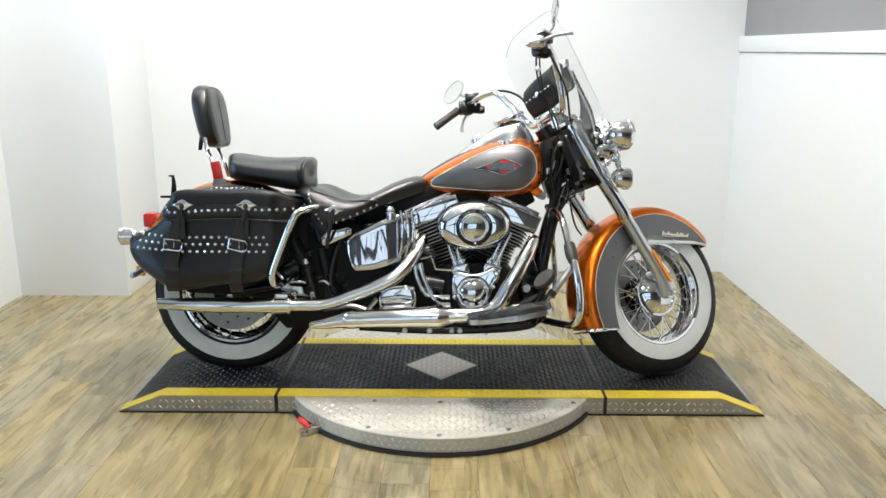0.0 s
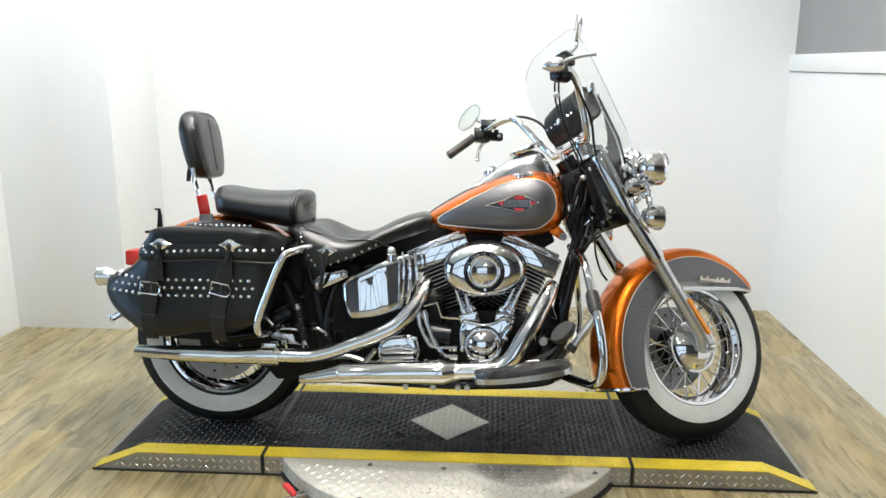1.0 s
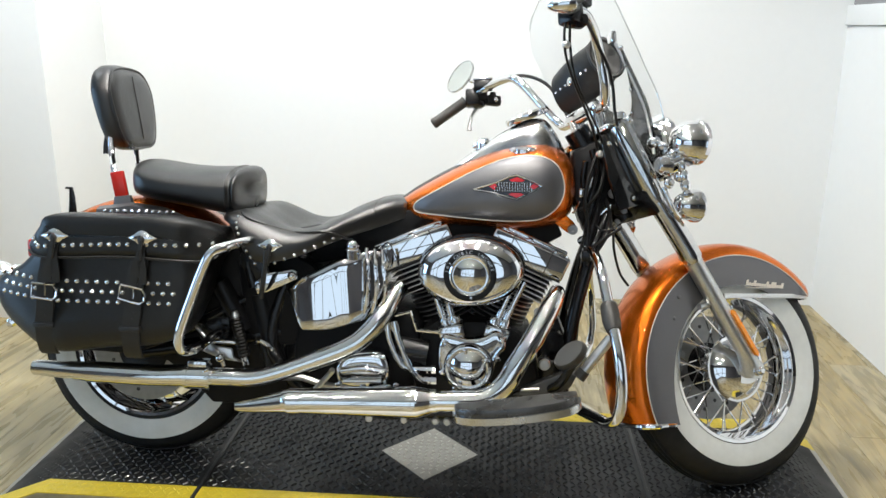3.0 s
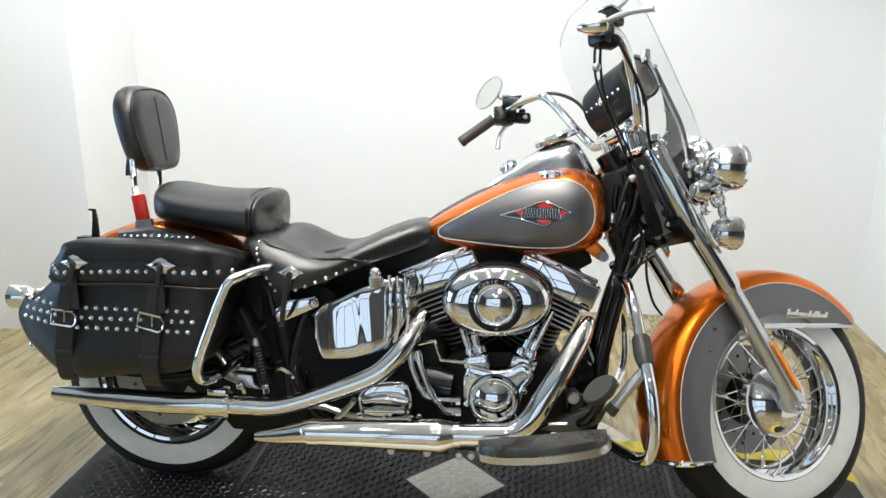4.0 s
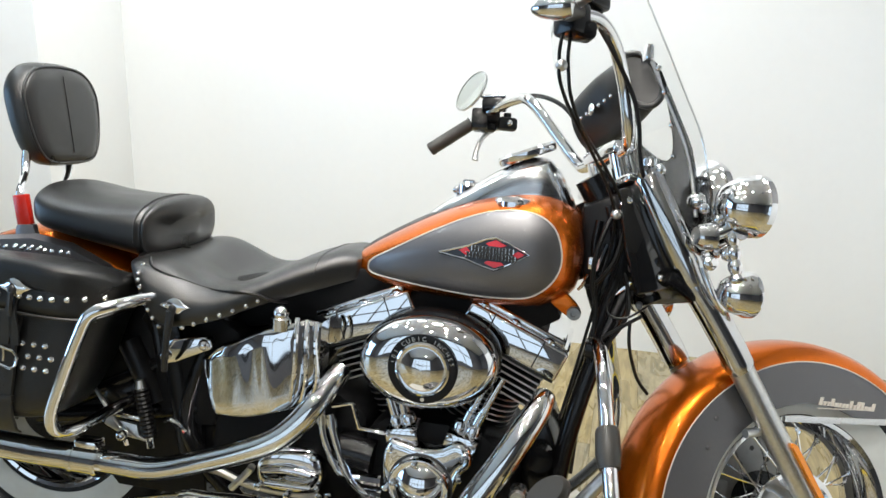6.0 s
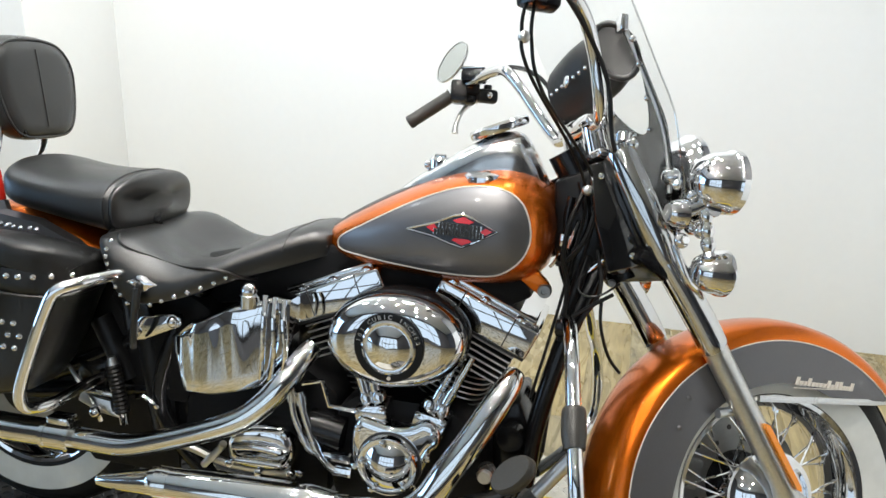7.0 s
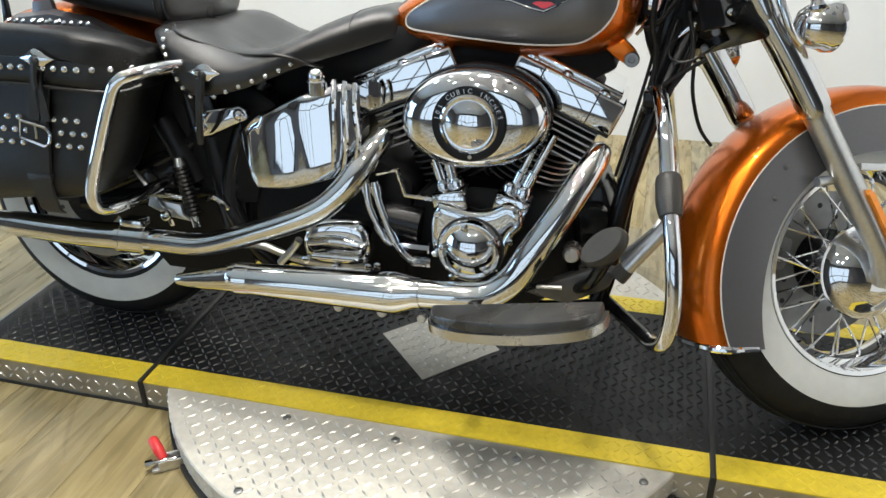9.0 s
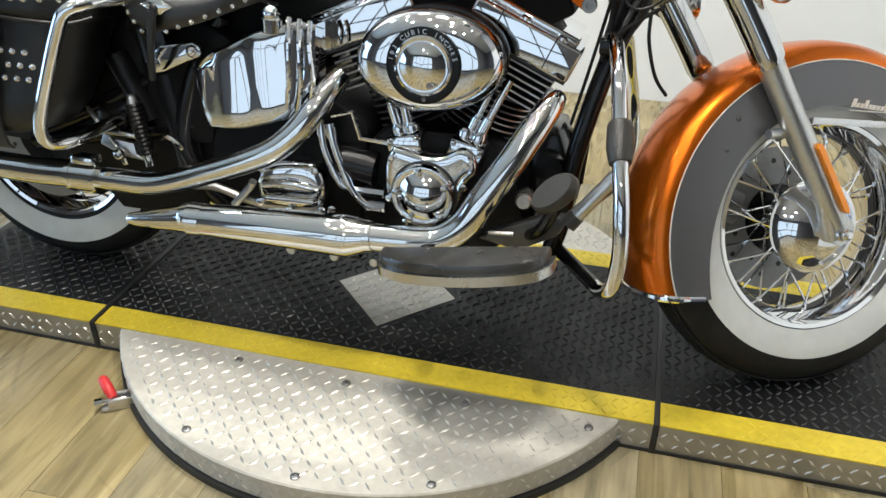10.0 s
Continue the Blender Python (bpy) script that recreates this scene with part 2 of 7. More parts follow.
def plank_material():
    """Printed oak boards: each board leans to beige or to grey, with broad mottling, streaks and fine grain."""
    m = material("vinyl_plank", (0.42, 0.345, 0.225), 0.27, 0.0, bump=0.12, bump_scale=60)
    nt = m.node_tree
    b = nt.nodes["Principled BSDF"]
    co = nt.nodes.new("ShaderNodeTexCoord")
    oi = nt.nodes.new("ShaderNodeObjectInfo")
    off = nt.nodes.new("ShaderNodeVectorMath")
    off.operation = "MULTIPLY_ADD"
    nt.links.new(oi.outputs["Random"], off.inputs[1])
    off.inputs[0].default_value = (37.0, 91.0, 13.0)
    nt.links.new(co.outputs["Object"], off.inputs[2])

    def noise(stretch, scale, detail, twist):
        mp = nt.nodes.new("ShaderNodeMapping")
        mp.inputs["Scale"].default_value = (1.0, stretch, 1.0)
        nt.links.new(off.outputs[0], mp.inputs["Vector"])
        n = nt.nodes.new("ShaderNodeTexNoise")
        n.inputs["Scale"].default_value, n.inputs["Detail"].default_value, n.inputs["Distortion"].default_value = scale, detail, twist
        nt.links.new(mp.outputs[0], n.inputs["Vector"])
        return n.outputs["Fac"]

    def math_node(kind, a, c, d=None):
        n = nt.nodes.new("ShaderNodeMath")
        n.operation = kind
        for k, v in enumerate((a, c, d)):
            if v is None:
                continue
            if isinstance(v, float):
                n.inputs[k].default_value = v
            else:
                nt.links.new(v, n.inputs[k])
        return n.outputs[0]

    def ramp(fac, stops):
        n = nt.nodes.new("ShaderNodeValToRGB")
        els = n.color_ramp.elements
        while len(els) < len(stops):
            els.new(0.5)
        for e, (p, c) in zip(els, stops):
            e.position, e.color = p, (*c, 1)
        nt.links.new(fac, n.inputs[0])
        return n.outputs[0]

    def mix(kind, fac, a, c):
        n = nt.nodes.new("ShaderNodeMix")
        n.data_type, n.blend_type = "RGBA", kind
        if isinstance(fac, float):
            n.inputs["Factor"].default_value = fac
        else:
            nt.links.new(fac, n.inputs["Factor"])
        nt.links.new(a, n.inputs["A"])
        nt.links.new(c, n.inputs["B"])
        return n.outputs["Result"]

    fine, streak, broad = noise(0.07, 70.0, 7.0, 0.5), noise(0.13, 24.0, 5.0, 1.0), noise(0.30, 6.5, 4.0, 1.6)
    fac = math_node("MULTIPLY_ADD", fine, 0.32, math_node("MULTIPLY_ADD", streak, 0.36, math_node("MULTIPLY", broad, 0.32)))
    beige = ramp(fac, ((0.33, (0.150, 0.117, 0.056)), (0.50, (0.330, 0.255, 0.114)), (0.66, (0.500, 0.392, 0.192))))
    grey = ramp(fac, ((0.33, (0.112, 0.098, 0.062)), (0.50, (0.264, 0.224, 0.134)), (0.66, (0.438, 0.372, 0.228))))
    lean = nt.nodes.new("ShaderNodeMapRange")
    lean.inputs["From Min"].default_value, lean.inputs["From Max"].default_value = 0.30, 0.70
    nt.links.new(math_node("MULTIPLY_ADD", oi.outputs["Random"], 0.55, math_node("MULTIPLY", noise(0.22, 4.0, 3.0, 1.0), 0.55)), lean.inputs["Value"])
    tone = nt.nodes.new("ShaderNodeMapRange")
    tone.inputs["To Min"].default_value, tone.inputs["To Max"].default_value = 0.93, 1.14
    nt.links.new(oi.outputs["Random"], tone.inputs["Value"])
    wood = mix("MULTIPLY", 1.0, mix("MIX", lean.outputs["Result"], beige, grey), tone.outputs["Result"])
    # faint scuffs left by wheels, curving round the turntable
    geo = nt.nodes.new("ShaderNodeNewGeometry")
    sep = nt.nodes.new("ShaderNodeSeparateXYZ")
    nt.links.new(geo.outputs["Position"], sep.inputs[0])
    away = math_node("SQRT", math_node("ADD", math_node("MULTIPLY", sep.outputs["X"], sep.outputs["X"]), math_node("MULTIPLY", sep.outputs["Y"], sep.outputs["Y"])), None)
    polar = nt.nodes.new("ShaderNodeCombineXYZ")
    nt.links.new(math_node("MULTIPLY", away, 34.0), polar.inputs[0])
    nt.links.new(math_node("MULTIPLY", math_node("ARCTAN2", sep.outputs["Y"], sep.outputs["X"]), 1.6), polar.inputs[1])
    arcs = nt.nodes.new("ShaderNodeTexNoise")
    arcs.inputs["Scale"].default_value, arcs.inputs["Detail"].default_value = 1.0, 3.0
    nt.links.new(polar.outputs[0], arcs.inputs["Vector"])
    mark = nt.nodes.new("ShaderNodeMapRange")
    mark.inputs["From Min"].default_value, mark.inputs["From Max"].default_value = 0.58, 0.68
    nt.links.new(arcs.outputs["Fac"], mark.inputs["Value"])
    band = nt.nodes.new("ShaderNodeMapRange")
    band.inputs["From Min"].default_value, band.inputs["From Max"].default_value = 1.15, 0.80
    nt.links.new(away, band.inputs["Value"])
    keep = math_node("SUBTRACT", 1.0, math_node("MULTIPLY", math_node("MULTIPLY", mark.outputs["Result"], band.outputs["Result"]), 0.30))
    nt.links.new(mix("MULTIPLY", 1.0, wood, keep), b.inputs["Base Color"])
    rough = nt.nodes.new("ShaderNodeMapRange")
    rough.inputs["To Min"].default_value, rough.inputs["To Max"].default_value = 0.20, 0.36
    nt.links.new(streak, rough.inputs["Value"])
    nt.links.new(rough.outputs["Result"], b.inputs["Roughness"])
    return m


PLANK = plank_material()


# ---- mesh helpers ----
def sharpen(bm, degrees=38):
    limit = radians(degrees)
    for f in bm.faces:
        f.smooth = True
    for e in bm.edges:
        e.smooth = len(e.link_faces) == 2 and e.calc_face_angle(0) < limit


def mesh_of(name, bm, mat, degrees=38):
    bmesh.ops.recalc_face_normals(bm, faces=bm.faces)
    sharpen(bm, degrees)
    me = bpy.data.meshes.new(name)
    bm.to_mesh(me)
    bm.free()
    me.materials.append(mat)
    return me


def part(name, bm, mat, parent, label="", turned=False, degrees=38):
    """One mesh object under a thing or a part; turned: it belongs to the steered front end."""
    if turned:
        bmesh.ops.transform(bm, matrix=STEER_LOW if turned == "low" else STEER, verts=bm.verts)
    ob = new(name, mesh_of(name, bm, mat, degrees))
    ob.parent = parent
    return tagged(ob, label)


def setting(name, bm, mat, label="", category=""):
    return tagged(new(name, mesh_of(name, bm, mat)), label, category, kind="structure")


def merge(*bms):
    out = bmesh.new()
    for b in bms:
        me = bpy.data.meshes.new("tmp")
        b.to_mesh(me)
        b.free()
        out.from_mesh(me)
        bpy.data.meshes.remove(me)
    return out


def box(x0, x1, y0, y1, z0, z1, bevel=0.0, seg=2):
    bm = bmesh.new()
    bmesh.ops.create_cube(bm, size=1)
    bmesh.ops.transform(bm, matrix=Matrix.Translation(((x0 + x1) / 2, (y0 + y1) / 2, (z0 + z1) / 2)) @ Matrix.Diagonal((x1 - x0, y1 - y0, z1 - z0, 1)), verts=bm.verts)
    if bevel:
        bmesh.ops.bevel(bm, geom=bm.edges[:], offset=bevel, segments=seg, affect="EDGES", profile=0.5)
    return bm


def moved(bm, m):
    bmesh.ops.transform(bm, matrix=m, verts=bm.verts)
    return bm


def spline(pts, n=8, closed=False):
    """Catmull-Rom through the points."""
    pts = [Vector(p) for p in pts]
    k = len(pts)
    out = []
    for i in range(k if closed else k - 1):
        if closed:
            a, b, c, d = pts[i - 1], pts[i], pts[(i + 1) % k], pts[(i + 2) % k]
        else:
            a, b, c, d = pts[max(i - 1, 0)], pts[i], pts[i + 1], pts[min(i + 2, k - 1)]
        for j in range(n):
            t = j / n
            out.append(0.5 * ((2 * b) + (c - a) * t + (2 * a - 5 * b + 4 * c - d) * t * t + (3 * b - a - 3 * c + d) * t ** 3))
    if not closed:
        out.append(pts[-1])
    return out


def loft(rings, cap=True, close=True):
    bm = bmesh.new()
    vs = [[bm.verts.new(p) for p in r] for r in rings]
    k = len(rings[0])
    for a, b in zip(vs, vs[1:]):
        for i in range(k if close else k - 1):
            j = (i + 1) % k
            try:
                bm.faces.new((a[i], a[j], b[j], b[i]))
            except ValueError:
                pass
    if cap and close:
        for r in (vs[0], vs[-1]):
            bm.faces.new(r)
    return bm


def tube(pts, radius, seg=12, n=6, cap=True, curve=True):
    """A round bar along a line of points; radius: one number, or one for each point."""
    radii = radius if isinstance(radius, (list, tuple)) else [radius] * len(pts)
    line = spline(pts, n) if curve and len(pts) > 2 else [Vector(p) for p in pts]
    if curve and len(pts) > 2:
        rr = []
        for i in range(len(radii) - 1):
            rr += [radii[i] + (radii[i + 1] - radii[i]) * j / n for j in range(n)]
        rr.append(radii[-1])
    else:
        rr = radii
    rings, side = [], None
    for i, p in enumerate(line):
        d = (line[min(i + 1, len(line) - 1)] - line[max(i - 1, 0)]).normalized()
        if side is None:
            side = d.cross(Vector((0.123, 0.9, 0.41))).normalized()
        side = (side - d * side.dot(d)).normalized()
        up = d.cross(side)
        rings.append([p + rr[i] * (math.cos(a) * side + math.sin(a) * up) for a in (2 * math.pi * q / seg for q in range(seg))])
    return loft(rings, cap)


def lathe(profile, seg=48, axis="y", centre=(0, 0, 0), closed=False, scale=(1, 1)):
    """Turn (radius, along) points round an axis through centre."""
    rings = []
    c = Vector(centre)
    for r, h in profile:
        ring = []
        for q in range(seg):
            a = 2 * math.pi * q / seg
            u, v = max(r, 1e-5) * math.cos(a) * scale[0], max(r, 1e-5) * math.sin(a) * scale[1]
            ring.append(c + Vector((u, h, v) if axis == "y" else (u, v, h) if axis == "z" else (h, u, v)))
        rings.append(ring)
    if closed:
        rings.append(rings[0])
        bm = loft(rings, cap=False)
        bmesh.ops.remove_doubles(bm, verts=bm.verts, dist=1e-5)
        return bm
    return loft(rings, cap=True)


def along(bm, a, b):
    """Move a shape made round +z from the origin so that it runs from a towards b."""
    d = Vector(b) - Vector(a)
    return moved(bm, Matrix.Translation(a) @ d.to_track_quat("Z", "Y").to_matrix().to_4x4())


def shrink(poly, d):
    """Inset a closed outline of (x, z) points by about d."""
    k = len(poly)
    out = []
    area = sum(poly[i][0] * poly[(i + 1) % k][1] - poly[(i + 1) % k][0] * poly[i][1] for i in range(k))
    s = 1 if area > 0 else -1
    for i in range(k):
        a, b = Vector(poly[i - 2]), Vector(poly[(i + 2) % k])
        t = (b - a)
        nrm = Vector((-t.y, t.x)) * s
        nrm = nrm.normalized() if nrm.length > 1e-9 else Vector((0, 0))
        out.append(Vector(poly[i]) + nrm * d)
    return out


def puff(outline, layers, n=5, smooth=True):
    """A cushion: the (x, z) outline swept over (y, inset) layers."""
    poly = [Vector((p[0], p[1])) for p in (spline([(x, z, 0) for x, z in outline], n, True) if smooth else [Vector((x, z, 0)) for x, z in outline])]
    rings = []
    for y, inset in layers:
        q = shrink(poly, inset) if inset else poly
        rings.append([Vector((p[0], y, p[1])) for p in q])
    return loft(rings)


def slab(outline, y0, y1, bevel=0.0):
    """A flat plate: the (x, z) outline between two depths."""
    bm = loft([[Vector((x, y, z)) for x, z in outline] for y in (y0, y1)])
    if bevel:
        bmesh.ops.recalc_face_normals(bm, faces=bm.faces)
        bmesh.ops.bevel(bm, geom=bm.edges[:], offset=bevel, segments=2, affect="EDGES", profile=0.5)
    return bm


def ball(centre, r, scale=(1, 1, 1), u=16, v=10):
    bm = bmesh.new()
    bmesh.ops.create_uvsphere(bm, u_segments=u, v_segments=v, radius=r)
    return moved(bm, Matrix.Translation(centre) @ Matrix.Diagonal((*scale, 1)))


def bolt(centre, r, h, axis="y", sides=6):
    bm = lathe([(0, 0), (r, 0), (r, h * 0.8), (r * 0.8, h), (0, h)], sides, axis, centre)
    return bm


def interp(table, x):
    for (a, *va), (b, *vb) in zip(table, table[1:]):
        if x <= b:
            t = max(0.0, (x - a) / (b - a))
            t = t * t * (3 - 2 * t) * 0.35 + t * 0.65
            return [p + (q - p) * t for p, q in zip(va, vb)]
    return list(table[-1][1:])


def smooth(table, x):
    """Like interp, but with a cubic curve through the rows."""
    n = len(table)
    k = 0
    while k < n - 2 and x > table[k + 1][0]:
        k += 1
    (xa, *a), (xb, *b) = table[k], table[k + 1]
    h = xb - xa
    t = min(1.0, max(0.0, (x - xa) / h))
    out = []
    for c in range(len(a)):
        def slope(i):
            if i in (0, n - 1):
                j = 0 if i == 0 else n - 2
                return (table[j + 1][c + 1] - table[j][c + 1]) / (table[j + 1][0] - table[j][0])
            return (table[i + 1][c + 1] - table[i - 1][c + 1]) / (table[i + 1][0] - table[i - 1][0])
        ma, mb = slope(k) * h, slope(k + 1) * h
        out.append((2 * t ** 3 - 3 * t * t + 1) * a[c] + (t ** 3 - 2 * t * t + t) * ma + (3 * t * t - 2 * t ** 3) * b[c] + (t ** 3 - t * t) * mb)
    return out


# ---- room ----
BACK, RIGHT, LEFT, PIER_Y, PIER_X, FRONT = 1.66, 1.67, -2.306, 1.125, -1.715, -5.0
# unseen side bays are added: west lets daylight in, east darkens reflections
BAY, EAST_BAY, EAST = 0.72, -0.75, 4.4
setting("floor", box(LEFT, RIGHT + 0.2, FRONT - 0.2, BACK + 0.2, -0.12, -0.004), JOINT, "wood-look vinyl plank floor in a pale bleached oak tone", "floor")
setting("wall_north", box(PIER_X, RIGHT + 0.2, BACK, BACK + 0.15, -0.05, ROOM_TOP, 0), WALL, "plain white painted back wall, brightly lit", "wall")
setting("wall_pier", box(LEFT - 0.15, PIER_X, PIER_Y, BACK + 0.15, -0.05, ROOM_TOP, 0.004), WALL, "white painted wall pier standing out from the back wall", "wall")
setting("wall_west", box(LEFT - 0.15, LEFT, BAY, PIER_Y, -0.05, ROOM_TOP), WALL, "white painted side wall", "wall")
setting("wall_east", box(RIGHT, RIGHT + 0.2, EAST_BAY, BACK, -0.05, 1.293), WALL, "white painted low side wall under a ledge", "wall")
setting("ledge_trim", box(RIGHT - 0.012, RIGHT + 0.2, EAST_BAY, BACK, 1.296, 1.38, 0.003), WALL, "white boxed ledge running along the low wall", "ledge")
setting("wall_east_upper", box(RIGHT + 0.015, RIGHT + 0.25, EAST_BAY, BACK, 1.38, ROOM_TOP), SHADED_WALL, "wall above the ledge, its shade painted in as grey", "wall")
WX0, WX1, WZ0, WZ1 = -3.4, 1.35, 0.14, 2.6
setting("wall_south", merge(box(-5.2, WX0, FRONT - 0.15, FRONT, -0.05, ROOM_TOP), box(WX1, EAST + 0.15, FRONT - 0.15, FRONT, -0.05, ROOM_TOP), box(WX0, WX1, FRONT - 0.15, FRONT, -0.05, WZ0), box(WX0, WX1, FRONT - 0.15, FRONT, WZ1, ROOM_TOP)), UNSEEN_WALL, "unseen dark wall with a shop window, added behind the camera", "wall")
setting("window_1", merge(*[box(x - 0.03, x + 0.03, FRONT - 0.1, FRONT - 0.04, WZ0, WZ1) for x in (WX0 + 0.03, -2.45, -1.5, -0.55, 0.4, WX1 - 0.03)], box(WX0, WX1, FRONT - 0.1, FRONT - 0.04, WZ0, WZ0 + 0.06), box(WX0, WX1, FRONT - 0.1, FRONT - 0.04, 1.05, 1.15), box(WX0, WX1, FRONT - 0.1, FRONT - 0.04, WZ1 - 0.06, WZ1)), SEAM, "dark framed shop window", "window")
setting("backdrop_south", box(WX0 - 1, WX1 + 1, FRONT - 0.9, FRONT - 0.88, -0.5, ROOM_TOP + 0.5), SKY_SOUTH, "pale daylight outside the window", "backdrop")
WY0, WY1 = -3.2, 0.35
setting("wall_far_west", merge(box(-5.2, -5.05, FRONT, WY0, -0.05, ROOM_TOP), box(-5.2, -5.05, WY1, BAY, -0.05, ROOM_TOP), box(-5.2, -5.05, WY0, WY1, -0.05, 0.2), box(-5.2, -5.05, WY0, WY1, 2.15, ROOM_TOP)), UNSEEN_WALL, "unseen dark wall with a shop door, added far along", "wall")
setting("backdrop_west", box(-5.9, -5.88, WY0 - 1, WY1 + 1, -0.5, ROOM_TOP + 0.5), SKY_WEST, "blue daylight outside the shop door", "backdrop")
setting("wall_annex", box(-5.2, LEFT - 0.15, BAY, BAY + 0.15, -0.05, ROOM_TOP), UNSEEN_WALL, "unseen dark wall added to close the next bay", "wall")
setting("floor_annex", box(-5.2, LEFT, FRONT, BAY, -0.12, -0.001), PLANK, "vinyl plank floor added under the unseen next bay", "floor")
setting("wall_bay_end", box(RIGHT + 0.2, EAST, EAST_BAY, EAST_BAY + 0.15, -0.05, ROOM_TOP), UNSEEN_WALL, "unseen dark wall added to close the other bay", "wall")
setting("wall_far_east", box(EAST, EAST + 0.15, FRONT, EAST_BAY + 0.15, -0.05, ROOM_TOP), UNSEEN_WALL, "unseen dark wall added far along the other bay", "wall")
setting("floor_bay", box(RIGHT, EAST, FRONT, EAST_BAY + 0.1, -0.12, -0.001), PLANK, "vinyl plank floor added under the unseen other bay", "floor")
setting("ceiling", box(-5.3, EAST + 0.15, FRONT - 0.2, BACK + 0.2, ROOM_TOP, ROOM_TOP + 0.1), CEILING, "plain off-white ceiling", "ceiling")


# ---- lift ramp and turntable ----
DECK_Z, HALF, SEAMX, TIPX, SLOPEX, TAPE_IN = 0.07, 0.30, 0.605, 1.19, 1.03, 0.235


def lug(length, width, height):
    """One raised tread lug, a low pointed lozenge."""
    return [(-length / 2, 0, 0), (0, -width / 2, 0), (length / 2, 0, 0), (0, width / 2, 0), (-length * 0.28, 0, height), (length * 0.28, 0, height)], [(0, 1, 5, 4), (1, 2, 5), (2, 3, 4, 5), (3, 0, 4)]


def lug_field(points, length=0.0205, width=0.0062, height=0.0030):
    """Many lugs in one mesh, crossing in turn; points: (place matrix, turn in degrees)."""
    v0, f0 = lug(length, width, height)
    verts, faces = [], []
    for m, turn in points:
        mm = m @ Matrix.Rotation(radians(turn), 4, "Z")
        k = len(verts)
        verts += [mm @ Vector(v) for v in v0]
        faces += [tuple(i + k for i in f) for f in f0]
    me = bpy.data.meshes.new("tread_lug")
    me.from_pydata([tuple(v) for v in verts], [], faces)
    return me


def grid_lugs(x0, x1, y0, y1, z, inside, pitch=0.0195, slope=None):
    out = []
    nx, ny = int((x1 - x0) / pitch), int((y1 - y0) / pitch)
    for i in range(nx + 1):
        for j in range(ny + 1):
            x, y = x0 + i * pitch, y0 + j * pitch
            if not inside(x, y):
                continue
            zz = z(x) if callable(z) else z
            m = Matrix.Translation((x, y, zz))
            if slope and abs(x) > SLOPEX:
                m = m @ Matrix.Rotation(slope * (1 if x > 0 else -1), 4, "Y")
            out.append((m, 45 if (i + j) % 2 else -45))
    return out


def stuff_lugs(parent, points, mat, name="tread_lug", **size):
    me = lug_field(points, **size)
    me.materials.append(mat)
    ob = new(name, me)
    ob.parent = parent
    return tagged(ob, kind="stuff")


def deck_top(x):
    a = abs(x)
    return DECK_Z if a < SLOPEX else max(0.006, DECK_Z * (TIPX - a) / (TIPX - SLOPEX))


SLOPE = math.atan2(DECK_Z, TIPX - SLOPEX)
ramp_thing = tagged(new("motorcycle_ramp"), "low black tread-plate motorcycle ramp with yellow edge stripes on the floor", "ramp")


def deck_section(x0, x1, name, tip=0):
    """One of the three platforms: steel sides, black top, tapered at the tip."""
    if tip == 0:
        prof = [(x0, 0.003), (x1, 0.003), (x1, DECK_Z - 0.003), (x0, DECK_Z - 0.003)]
    elif tip < 0:
        prof = [(-TIPX, 0.003), (x1, 0.003), (x1, DECK_Z - 0.003), (-SLOPEX, DECK_Z - 0.003), (-TIPX, 0.006)]
    else:
        prof = [(x0, 0.003), (TIPX, 0.003), (TIPX, 0.006), (SLOPEX, DECK_Z - 0.003), (x0, DECK_Z - 0.003)]
    return part(name, slab(prof, -HALF, HALF), TREAD_SIDE, ramp_thing, "tread-plate steel platform")


def strip(x0, x1, y0, y1, lift, thick=0.0016):
    """A thin sheet that follows the deck's top."""
    xs = sorted({x0, x1, *[s for s in (-SLOPEX, SLOPEX) if x0 < s < x1]})
    rings = [[Vector((x, y, deck_top(x) + h)) for y, h in ((y0, lift), (y1, lift), (y1, lift - thick - 0.002), (y0, lift - thick - 0.002))] for x in xs]
    return loft(rings)


def in_diamond(x, y, r=0.142):
    return abs(x) + abs(y) < r


